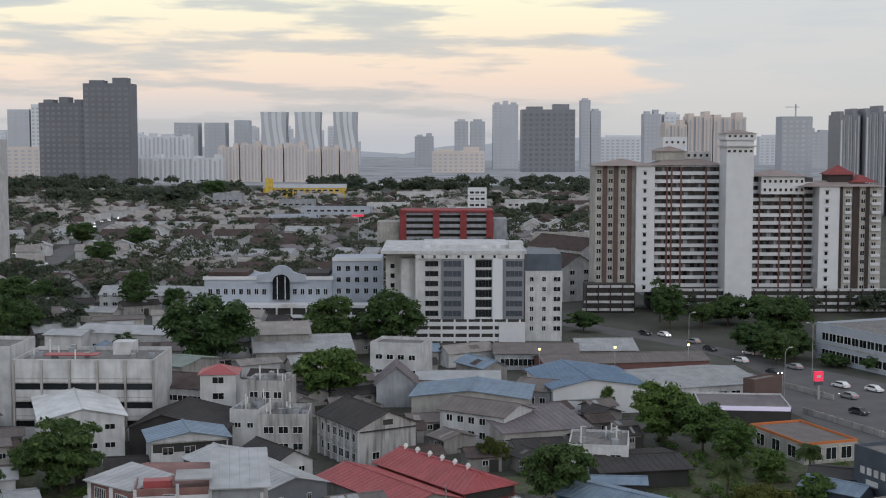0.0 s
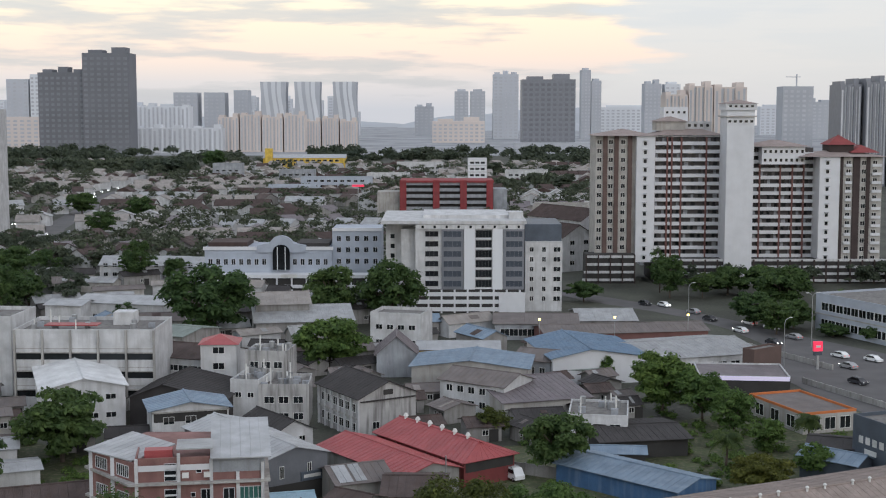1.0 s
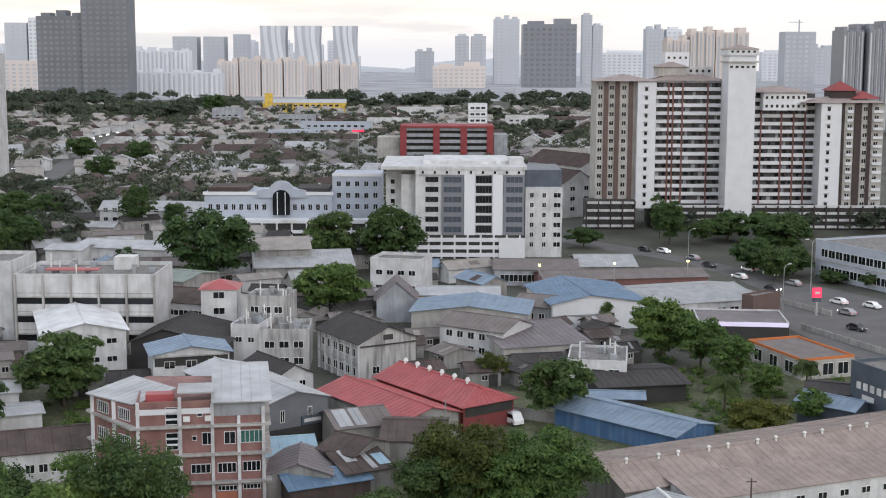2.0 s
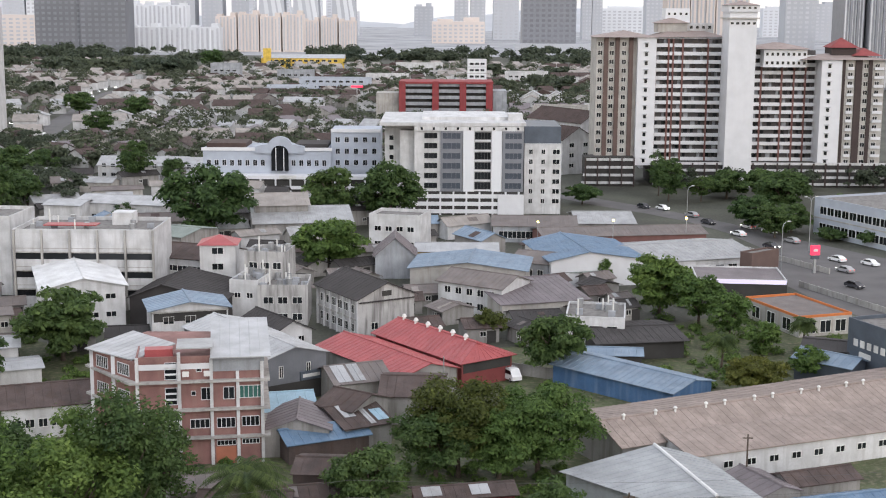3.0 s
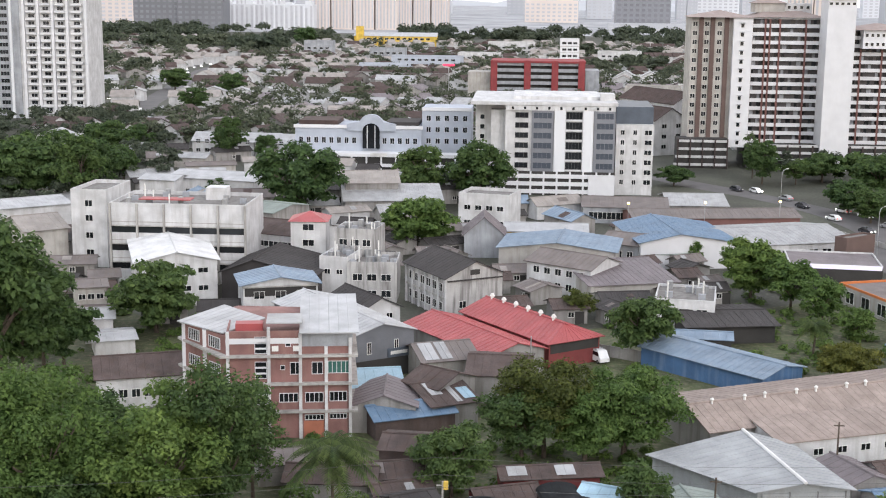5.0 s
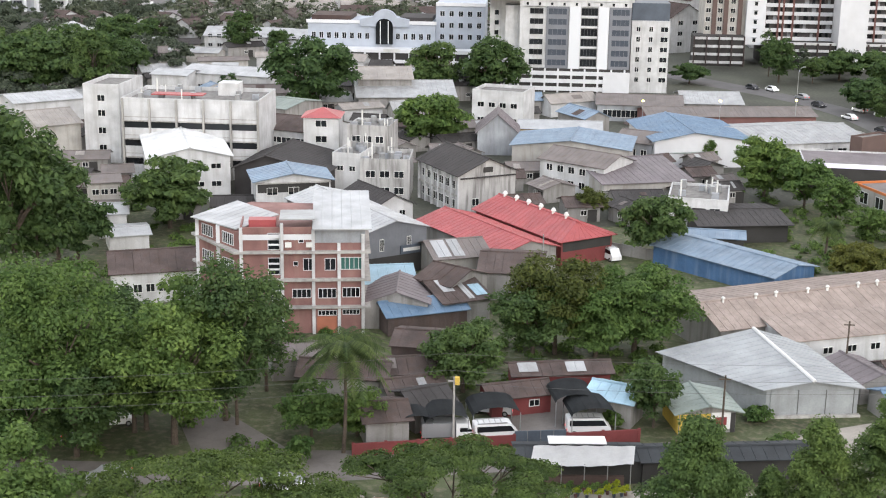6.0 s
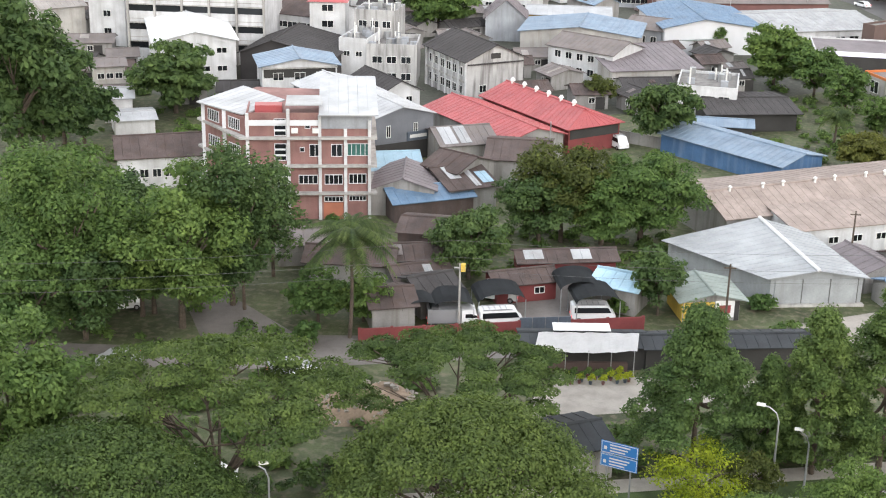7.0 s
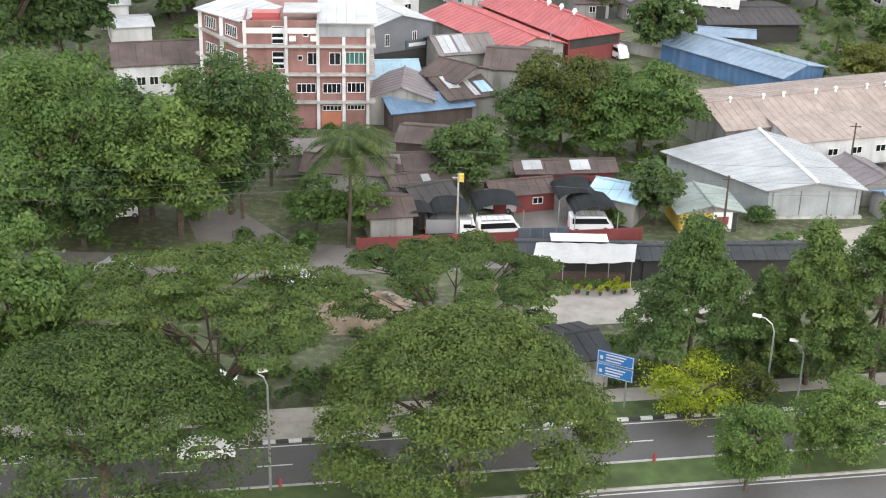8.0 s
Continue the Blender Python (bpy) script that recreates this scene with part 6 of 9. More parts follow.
gable("low_shed", "low brown-roofed shed in a crowded block", "shed", -22.6, 313.4, -58.0, 8.8, 5.2, 3.7, 5.1, CREAM, R_BROWN, axis="x", wins=(("S", 1, (1.6,), 1.1, 1.0),), door=("S", 1.5, 1.6, 2.1, DARKIN), group="low sheds", patches=((-0.11, 0.29, 0, 1.0, R_RUST),))
gable("low_shed", "low brown-roofed shed in a crowded block", "shed", -71.2, 337.6, 12.0, 12.2, 5.8, 3.8, 5.3, CREAM, R_BROWN, axis="x", wins=(("S", 1, (1.6,), 1.1, 1.0),), door=("S", 1.5, 1.6, 2.1, DARKIN), group="low sheds", patches=((-0.26, 0.09, 0.2, 0.9, R_RUST),))
gable("low_shed", "small white shed with a pale roof", "shed", -21.1, 391.7, 12.0, 9.8, 4.6, 2.7, 3.8, WHITE, R_PALE, axis="x", wins=(("S", 1, (1.6,), 1.1, 1.0),), door=("S", 1.5, 1.6, 2.1, DARKIN), group="low sheds")
gable("low_shed", "low shed under a tan sheet roof", "shed", 5.7, 337.0, 32.0, 13.2, 5.2, 3.6, 5.1, WHITE, R_TAN, axis="x", wins=(("S", 1, (1.6,), 1.1, 1.0),), door=("S", 1.5, 1.6, 2.1, DARKIN), group="low sheds", patches=((0.03, 0.44, 0.2, 0.7, R_BROWN),))
gable("low_shed", "low shed with a dark sheet roof", "shed", -96.5, 278.9, -58.0, 5.9, 4.4, 2.7, 3.6, DIRTY, R_DARK, axis="x", wins=(("S", 1, (1.6,), 1.1, 1.0),), door=("S", 1.5, 1.6, 2.1, DARKIN), group="low sheds")
gable("low_shed", "low brown-roofed shed in a crowded block", "shed", -57.2, 276.0, -8.0, 7.0, 4.4, 2.7, 3.6, DIRTY, R_BROWN, axis="x", wins=(("S", 1, (1.6,), 1.1, 1.0),), door=("S", 1.5, 1.6, 2.1, DARKIN), group="low sheds", patches=((-0.79, -0.57, 0.4, 1.0, R_TAN),))
gable("low_shed", "low tin-roofed shed between workshops", "shed", -68.6, 273.9, -58.0, 7.7, 5.0, 2.7, 3.6, DIRTY, R_RUST, axis="x", wins=(("S", 1, (1.6,), 1.1, 1.0),), door=("S", 1.5, 1.6, 2.1, DARKIN), group="low sheds", patches=((-0.79, -0.39, 0.4, 0.7, R_RUST),))
gable("low_shed", "low tin-roofed shed between workshops", "shed", -77.4, 281.6, 20.0, 5.6, 5.5, 2.7, 3.6, DIRTY, R_RUST, axis="x", wins=(("S", 1, (1.6,), 1.1, 1.0),), door=("S", 1.5, 1.6, 2.1, DARKIN), group="low sheds")
gable("low_shed", "low shed with a dark sheet roof", "shed", 33.6, 245.3, 20.0, 3.7, 3.7, 2.7, 3.6, DIRTY, R_DARK, axis="x", wins=(("S", 1, (1.6,), 1.1, 1.0),), door=("S", 1.5, 1.6, 2.1, DARKIN), group="low sheds", patches=((0.11, 0.39, 0, 0.9, R_GREY),))
gable("low_shed", "small shed with a grey metal roof", "shed", -55.0, 373.7, -8.0, 14.2, 5.4, 3.1, 4.6, CREAM, R_GREY, axis="x", wins=(("S", 1, (1.6,), 1.1, 1.0),), door=("S", 1.5, 1.6, 2.1, DARKIN), group="low sheds", patches=((-0.47, -0.23, 0, 1.0, R_TAN),))
gable("low_shed", "low brown-roofed shed in a crowded block", "shed", -49.1, 297.6, -8.0, 4.3, 4.8, 2.7, 3.6, DIRTY, R_BROWN, axis="x", wins=(("S", 1, (1.6,), 1.1, 1.0),), door=("S", 1.5, 1.6, 2.1, DARKIN), group="low sheds")
gable("low_shed", "low shed under a tan sheet roof", "shed", -83.9, 412.2, 12.0, 9.0, 5.1, 3.1, 4.1, WHITE, R_TAN, axis="x", wins=(("S", 1, (1.6,), 1.1, 1.0),), door=("S", 1.5, 1.6, 2.1, DARKIN), group="low sheds", patches=((0.15, 0.52, 0, 0.7, R_RUST),))
gable("low_shed", "low shed with a dark sheet roof", "shed", -48.2, 398.2, -8.0, 5.9, 5.3, 3.1, 4.3, DIRTY, R_DARK, axis="x", wins=(("S", 1, (1.6,), 1.1, 1.0),), door=("S", 1.5, 1.6, 2.1, DARKIN), group="low sheds")
gable("low_shed", "low shed with a dark sheet roof", "shed", -95.7, 285.8, 12.0, 4.5, 6.1, 2.7, 3.6, DIRTY, R_DARK, axis="x", wins=(("S", 1, (1.6,), 1.1, 1.0),), door=("S", 1.5, 1.6, 2.1, DARKIN), group="low sheds")
gable("low_shed", "low shed under a tan sheet roof", "shed", -56.7, 400.4, -8.0, 7.4, 6.7, 4.1, 5.6, WHITE, R_TAN, axis="x", wins=(("S", 1, (1.6,), 1.1, 1.0),), door=("S", 1.5, 1.6, 2.1, DARKIN), group="low sheds")
gable("low_shed", "low tin-roofed shed between workshops", "shed", 22.2, 308.5, -58.0, 7.7, 3.7, 2.7, 3.6, DIRTY, R_RUST, axis="x", wins=(("S", 1, (1.6,), 1.1, 1.0),), door=("S", 1.5, 1.6, 2.1, DARKIN), group="low sheds")
gable("low_shed", "low tin-roofed shed between workshops", "shed", 4.6, 287.6, -8.0, 6.5, 4.9, 2.7, 3.6, DIRTY, R_RUST, axis="x", wins=(("S", 1, (1.6,), 1.1, 1.0),), door=("S", 1.5, 1.6, 2.1, DARKIN), group="low sheds", patches=((-0.68, -0.31, 0, 0.7, R_RUST),))
gable("low_shed", "low brown-roofed shed in a crowded block", "shed", -74.3, 394.9, 12.0, 12.2, 5.5, 3.1, 3.9, CREAM, R_BROWN, axis="x", wins=(("S", 1, (1.6,), 1.1, 1.0),), door=("S", 1.5, 1.6, 2.1, DARKIN), group="low sheds", patches=((-0.69, -0.28, 0, 1.0, R_BROWN),))
gable("low_shed", "low shed with a dark sheet roof", "shed", -85.4, 240.0, -8.0, 5.7, 4.9, 2.7, 3.6, DIRTY, R_DARK, axis="x", wins=(("S", 1, (1.6,), 1.1, 1.0),), door=("S", 1.5, 1.6, 2.1, DARKIN), group="low sheds", patches=((-0.60, -0.25, 0.4, 1.0, R_GREY),))
gable("low_shed", "low tin-roofed shed between workshops", "shed", 22.6, 268.9, 32.0, 4.4, 4.4, 2.7, 3.6, DIRTY, R_RUST, axis="x", wins=(("S", 1, (1.6,), 1.1, 1.0),), door=("S", 1.5, 1.6, 2.1, DARKIN), group="low sheds")
gable("low_shed", "low brown-roofed shed in a crowded block", "shed", -117.7, 361.3, -58.0, 9.8, 4.2, 3.3, 4.1, CREAM, R_BROWN, axis="x", wins=(("S", 1, (1.6,), 1.1, 1.0),), door=("S", 1.5, 1.6, 2.1, DARKIN), group="low sheds", patches=((-0.32, 0.16, 0, 1.0, R_TAN),))
gable("low_shed", "small white shed with a pale roof", "shed", -35.8, 357.5, 32.0, 6.3, 4.5, 4.2, 5.0, WHITE, R_PALE, axis="x", wins=(("S", 1, (1.6,), 1.1, 1.0),), door=("S", 1.5, 1.6, 2.1, DARKIN), group="low sheds", patches=((-0.43, 0.04, 0, 1.0, R_PALE),))
gable("low_shed", "low brown-roofed shed in a crowded block", "shed", -139.3, 414.9, -58.0, 7.0, 6.2, 3.4, 4.9, CREAM, R_BROWN, axis="x", wins=(("S", 1, (1.6,), 1.1, 1.0),), door=("S", 1.5, 1.6, 2.1, DARKIN), group="low sheds")
gable("low_shed", "low shed with a dark sheet roof", "shed", 19.9, 417.4, -8.0, 6.2, 4.6, 4.1, 5.5, DIRTY, R_DARK, axis="x", wins=(("S", 1, (1.6,), 1.1, 1.0),), door=("S", 1.5, 1.6, 2.1, DARKIN), group="low sheds", patches=((0.02, 0.39, 0, 0.9, R_GREY),))
gable("low_shed", "low brown-roofed shed in a crowded block", "shed", -46.5, 279.5, 20.0, 3.6, 3.6, 2.7, 3.6, DIRTY, R_BROWN, axis="x", wins=(("S", 1, (1.6,), 1.1, 1.0),), door=("S", 1.5, 1.6, 2.1, DARKIN), group="low sheds")
gable("low_shed", "low tin-roofed shed between workshops", "shed", -14.9, 255.7, 12.0, 3.9, 4.9, 2.7, 3.6, DIRTY, R_RUST, axis="x", wins=(("S", 1, (1.6,), 1.1, 1.0),), door=("S", 1.5, 1.6, 2.1, DARKIN), group="low sheds", patches=((0.10, 0.58, 0.2, 1.0, R_RUST),))
gable("low_shed", "low shed with a dark sheet roof", "shed", 31.2, 264.7, -58.0, 4.8, 6.3, 2.7, 3.6, DIRTY, R_DARK, axis="x", wins=(("S", 1, (1.6,), 1.1, 1.0),), door=("S", 1.5, 1.6, 2.1, DARKIN), group="low sheds")
gable("low_shed", "low shed under a tan sheet roof", "shed", 26.8, 436.9, -58.0, 8.0, 5.4, 2.8, 4.1, WHITE, R_TAN, axis="x", wins=(("S", 1, (1.6,), 1.1, 1.0),), door=("S", 1.5, 1.6, 2.1, DARKIN), group="low sheds", patches=((0.05, 0.40, 0.4, 0.7, R_RUST),))
gable("low_shed", "low brown-roofed shed in a crowded block", "shed", -71.3, 215.6, 12.0, 4.5, 6.2, 2.7, 3.6, DIRTY, R_BROWN, axis="x", wins=(("S", 1, (1.6,), 1.1, 1.0),), door=("S", 1.5, 1.6, 2.1, DARKIN), group="low sheds", patches=((0.04, 0.35, 0, 0.9, R_BROWN),))
gable("low_shed", "low tin-roofed shed between workshops", "shed", -103.1, 289.9, -8.0, 5.8, 5.5, 2.7, 3.6, DIRTY, R_RUST, axis="x", wins=(("S", 1, (1.6,), 1.1, 1.0),), door=("S", 1.5, 1.6, 2.1, DARKIN), group="low sheds", patches=((0.02, 0.37, 0, 0.9, R_RUST),))
gable("low_shed", "low shed with a dark sheet roof", "shed", -28.0, 286.7, -58.0, 6.9, 4.7, 2.7, 3.6, DIRTY, R_DARK, axis="x", wins=(("S", 1, (1.6,), 1.1, 1.0),), door=("S", 1.5, 1.6, 2.1, DARKIN), group="low sheds")
gable("low_shed", "low tin-roofed shed between workshops", "shed", 29.7, 309.6, 20.0, 6.3, 6.5, 2.7, 3.6, DIRTY, R_RUST, axis="x", wins=(("S", 1, (1.6,), 1.1, 1.0),), door=("S", 1.5, 1.6, 2.1, DARKIN), group="low sheds")
gable("low_shed", "small white shed with a pale roof", "shed", -134.9, 387.7, 20.0, 11.8, 6.3, 4.1, 5.7, WHITE, R_PALE, axis="x", wins=(("S", 1, (1.6,), 1.1, 1.0),), door=("S", 1.5, 1.6, 2.1, DARKIN), group="low sheds")
gable("low_shed", "low tin-roofed shed between workshops", "shed", 29.4, 257.5, 20.0, 4.6, 6.1, 2.7, 3.6, DIRTY, R_RUST, axis="x", wins=(("S", 1, (1.6,), 1.1, 1.0),), door=("S", 1.5, 1.6, 2.1, DARKIN), group="low sheds")
gable("low_shed", "low shed with a dark sheet roof", "shed", -105.4, 363.0, 32.0, 6.7, 4.0, 3.2, 4.0, DIRTY, R_DARK, axis="x", wins=(("S", 1, (1.6,), 1.1, 1.0),), door=("S", 1.5, 1.6, 2.1, DARKIN), group="low sheds", patches=((-0.41, 0.04, 0.2, 0.9, R_GREY),))
gable("low_shed", "low brown-roofed shed in a crowded block", "shed", 31.4, 271.5, 32.0, 5.8, 4.0, 2.7, 3.6, DIRTY, R_BROWN, axis="x", wins=(("S", 1, (1.6,), 1.1, 1.0),), door=("S", 1.5, 1.6, 2.1, DARKIN), group="low sheds", patches=((-0.66, -0.31, 0.4, 0.9, R_PALE),))
gable("low_shed", "low brown-roofed shed in a crowded block", "shed", -57.0, 283.7, -8.0, 4.2, 6.4, 2.7, 3.6, DIRTY, R_BROWN, axis="x", wins=(("S", 1, (1.6,), 1.1, 1.0),), door=("S", 1.5, 1.6, 2.1, DARKIN), group="low sheds")
gable("low_shed", "low shed with a dark sheet roof", "shed", -20.3, 262.5, 20.0, 5.0, 3.8, 2.7, 3.6, DIRTY, R_DARK, axis="x", wins=(("S", 1, (1.6,), 1.1, 1.0),), door=("S", 1.5, 1.6, 2.1, DARKIN), group="low sheds")
gable("low_shed", "low shed with a dark sheet roof", "shed", -115.8, 435.2, 20.0, 6.9, 4.1, 3.7, 5.0, DIRTY, R_DARK, axis="x", wins=(("S", 1, (1.6,), 1.1, 1.0),), door=("S", 1.5, 1.6, 2.1, DARKIN), group="low sheds")
gable("low_shed", "low tin-roofed shed between workshops", "shed", -7.6, 249.9, 12.0, 7.4, 4.4, 2.7, 3.6, DIRTY, R_RUST, axis="x", wins=(("S", 1, (1.6,), 1.1, 1.0),), door=("S", 1.5, 1.6, 2.1, DARKIN), group="low sheds")
gable("low_shed", "low brown-roofed shed in a crowded block", "shed", -69.1, 299.4, -58.0, 8.4, 3.7, 2.7, 3.6, DIRTY, R_BROWN, axis="x", wins=(("S", 1, (1.6,), 1.1, 1.0),), door=("S", 1.5, 1.6, 2.1, DARKIN), group="low sheds", patches=((-0.19, 0.29, 0.2, 0.7, R_GREY),))
gable("low_shed", "low brown-roofed shed in a crowded block", "shed", -77.3, 269.9, 32.0, 4.7, 4.2, 2.7, 3.6, DIRTY, R_BROWN, axis="x", wins=(("S", 1, (1.6,), 1.1, 1.0),), door=("S", 1.5, 1.6, 2.1, DARKIN), group="low sheds")
gable("low_shed", "small white shed with a pale roof", "shed", -150.6, 435.3, 12.0, 8.6, 3.8, 3.5, 4.7, WHITE, R_PALE, axis="x", wins=(("S", 1, (1.6,), 1.1, 1.0),), door=("S", 1.5, 1.6, 2.1, DARKIN), group="low sheds")
gable("low_shed", "low shed with a dark sheet roof", "shed", -92.4, 298.8, -58.0, 4.7, 4.7, 2.7, 3.6, DIRTY, R_DARK, axis="x", wins=(("S", 1, (1.6,), 1.1, 1.0),), door=("S", 1.5, 1.6, 2.1, DARKIN), group="low sheds", patches=((-0.03, 0.25, 0.4, 0.7, R_PALE),))
gable("low_shed", "low shed with a dark sheet roof", "shed", -38.6, 264.1, 20.0, 7.3, 4.7, 2.7, 3.6, DIRTY, R_DARK, axis="x", wins=(("S", 1, (1.6,), 1.1, 1.0),), door=("S", 1.5, 1.6, 2.1, DARKIN), group="low sheds")
gable("low_shed", "low shed with a dark sheet roof", "shed", -30.0, 267.8, -8.0, 5.1, 4.1, 2.7, 3.6, DIRTY, R_DARK, axis="x", wins=(("S", 1, (1.6,), 1.1, 1.0),), door=("S", 1.5, 1.6, 2.1, DARKIN), group="low sheds")
gable("low_shed", "low brown-roofed shed in a crowded block", "shed", -83.0, 232.0, 20.0, 4.9, 4.6, 2.7, 3.6, DIRTY, R_BROWN, axis="x", wins=(("S", 1, (1.6,), 1.1, 1.0),), door=("S", 1.5, 1.6, 2.1, DARKIN), group="low sheds")
RED_W, RED_D = 23.4, 9.6
RIDGE = (-1.1, 211.4, 11.6, -16.0)


# ---------------------------------------------------------------- brick building by the side street
brick = thing("brick_building", "four-storey salmon brick building with white columns and ledges", "building", pose(-37.3, 161.5, 0, 0, 0, 8.9))
FOOT = [(0, 0), (15.5, 0), (15.5, 15), (0.5, 17), (-6.2, 8.6)]
bm = bmesh.new()
prism(bm, FOOT, 0, 13.2)
part("wall", bm, BRICK, brick)


def grow(poly, o):
    cx, cy = 5.0, 7.5
    return [(x + o * (1 if x > cx else -1), y + o * (1 if y > cy else -1)) for x, y in poly]


for z in (3.6, 7.2, 10.8):
    bm = bmesh.new()
    prism(bm, grow(FOOT, 0.75), z - 0.16, z + 0.12)
    part("floor_ledge", bm, CONC, brick)
for u, top_z in ((0.15, 13.9), (5.2, 14.4), (9.1, 13.6), (12.3, 11.9), (15.3, 13.0)):
    part("column", boxed(u - 0.2, u + 0.2, -0.42, 0.1, 0, top_z), WHITE, brick)
for x, y in ((-6.0, 8.4), (-3.0, 4.2)):
    part("column", boxed(x - 0.25, x + 0.25, y - 0.35, y + 0.2, 0, 13.2), CLEAN, brick)
part("parapet", boxes([(0, 9.1, -0.05, 0.2, 13.2, 13.9), (0, 0.2, 0.2, 6, 13.2, 13.9), (9.0, 9.2, 0.2, 6, 13.2, 13.9)]), BRICK, brick)
part("parapet_band", boxed(-0.1, 9.2, -0.16, -0.055, 12.3, 13.0), CLEAN, brick)
part("upper_cladding", boxed(9.3, 15.6, -0.1, -0.003, 11.9, 13.68), GREY, brick)
bm = bmesh.new()
roof_slab(bm, (9.0, -0.9, 13.7), (16.4, -0.9, 13.7), (16.4, 15.6, 14.9), (9.0, 15.6, 14.9), 0.15)
part("roof", bm, R_PALE, brick, "pale metal roof")
bm = bmesh.new()
roof_slab(bm, (-6.8, 7.8, 13.3), (-0.5, 1.1, 13.3), (4.6, 6.8, 13.8), (-1.2, 14.6, 13.8), 0.15)
part("roof", bm, R_PALE, brick, "pale metal roof")
part("terrace_canopy", boxed(4.9, 9.3, 0.4, 5.4, 14.7, 14.85), R_GREY, brick)
part("roof_tank", boxed(1.0, 4.4, 2.2, 4.0, 13.2, 14.3), R_RED, brick)
for u, z, w_, h_, b_ in ((4.2, 12.1, 1.5, 2.2, 1), (4.2, 8.9, 1.5, 2.2, 1), (4.2, 5.4, 1.5, 2.0, 1), (7.6, 12.2, 0.7, 0.6, 1), (8.5, 9.1, 1.4, 1.6, 2), (11.2, 9.1, 1.4, 1.6, 2), (13.9, 9.2, 2.8, 1.6, 5), (7.6, 5.3, 2.4, 1.2, 4), (10.8, 5.3, 2.3, 1.3, 4), (13.8, 5.4, 2.2, 1.3, 4), (10.8, 2.7, 2.4, 0.7, 5), (13.8, 2.8, 2.2, 0.7, 5), (6.9, 9.2, 0.6, 0.6, 1), (1.8, 5.3, 2.0, 1.3, 4), (1.8, 1.7, 2.0, 1.3, 4)):
    window(brick, pose(u, -0.02, z), w_, h_, bars=b_, frame_mat=CLEAN, glass=GLASSG if u == 13.9 else GLASS)
for z in (12.1, 8.9, 5.4):
    for e in (-0.4, 0.35):
        part("transom", boxed(3.45, 4.95, -0.16, -0.125, z + e - 0.12, z + e + 0.12), CLEAN, brick)
for z in (12.0, 8.6):
    window(brick, pose(-1.6, 2.2, z, 0, 0, -53.6), 2.6, 1.5, bars=6, frame_mat=CLEAN)
    window(brick, pose(-4.5, 6.2, z, 0, 0, -53.6), 2.6, 1.5, bars=6, frame_mat=CLEAN)
for u in (6.0, 8.6):
    part("air_conditioner", boxed(u - 0.4, u + 0.4, -0.45, -0.003, 11.4, 12.0), FRAMEW, brick)
part("shutter", boxed(9.5, 12.0, -0.05, -0.003, 0, 2.2), RUSTP, brick)

# silver shed whose plan widens to the back
shed_top = thing("grey_shed", "grey clad shed with a broad silver metal roof and sliding doors", "shed", pose(24.9, 140.6, 0, 0, 0, 9.2))
bm = bmesh.new()
prism(bm, [(0, 0), (10.3, 0), (8.6, 14.6), (3.4, 15.4), (-8.4, 12.3)], 0, 3.15)
part("wall", bm, SHEDGREY, shed_top)
EAVE_L, EAVE_R = ((-0.5, -0.5, 3.2), (-9.3, 12.4, 3.2)), ((10.9, -0.5, 3.2), (9.2, 15.0, 3.2))
RIDGE_N, RIDGE_F = (5.1, -0.5, 4.1), (3.3, 15.9, 4.7)
for (e0, e1) in (EAVE_L, EAVE_R):
    bm = bmesh.new()
    roof_slab(bm, e0, e1, RIDGE_F, RIDGE_N, 0.1)
    part("roof", bm, R_PALEG, shed_top, "silver metal roof slope")
bm = bmesh.new()
tube(bm, (5.1, -0.5, 4.24), (3.3, 15.9, 4.84), 0.22, 0.22, 6)
part("ridge_cap", bm, TARP, shed_top, "white ridge flashing")
bm = bmesh.new()
fv = [bm.verts.new(p) for p in ((0, -0.02, 3.15), (10.3, -0.02, 3.15), (5.1, -0.02, 4.05), (0, 0.1, 3.15), (10.3, 0.1, 3.15), (5.1, 0.1, 4.05))]
for q in ((0, 1, 2), (5, 4, 3), (0, 2, 5, 3), (1, 4, 5, 2), (0, 3, 4, 1)):
    bm.faces.new([fv[k] for k in q])
part("gable_panel", bm, SHEDGREY, shed_top)
for k in range(3):
    part("sliding_door", boxed(0.5 + k * 3.1, 3.5 + k * 3.1, -0.12, -0.025, 0.3, 3.0), SHEDGREY, shed_top)
    part("door_rail", boxed(3.5 + k * 3.1, 3.6 + k * 3.1, -0.16, -0.025, 0.3, 3.1), FRAMED, shed_top)
part("plinth", boxed(-0.2, 10.5, -0.6, -0.003, 0, 0.28), CONC, shed_top)
gable("lean_shed", "small shed with patched mauve-brown sheets", "shed", 36.9, 150.0, 24.0, 5.2, 7.6, 2.5, 3.3, DIRTY, R_PURP, axis="y", over=0.3)
gable("lean_shed", "small shed with a dark rusty roof below a factory wall", "shed", 43.9, 152.6, 20.0, 9.2, 4.6, 2.4, 3.2, DIRTY, R_RUST, axis="x", over=0.3)
gable("blue_lean_to", "low lean-to under a blue sheet roof", "shed", 43.6, 143.6, 18.0, 13.0, 5.2, 2.4, 3.2, DIRTY, R_BLUE, axis="x", over=0.3)

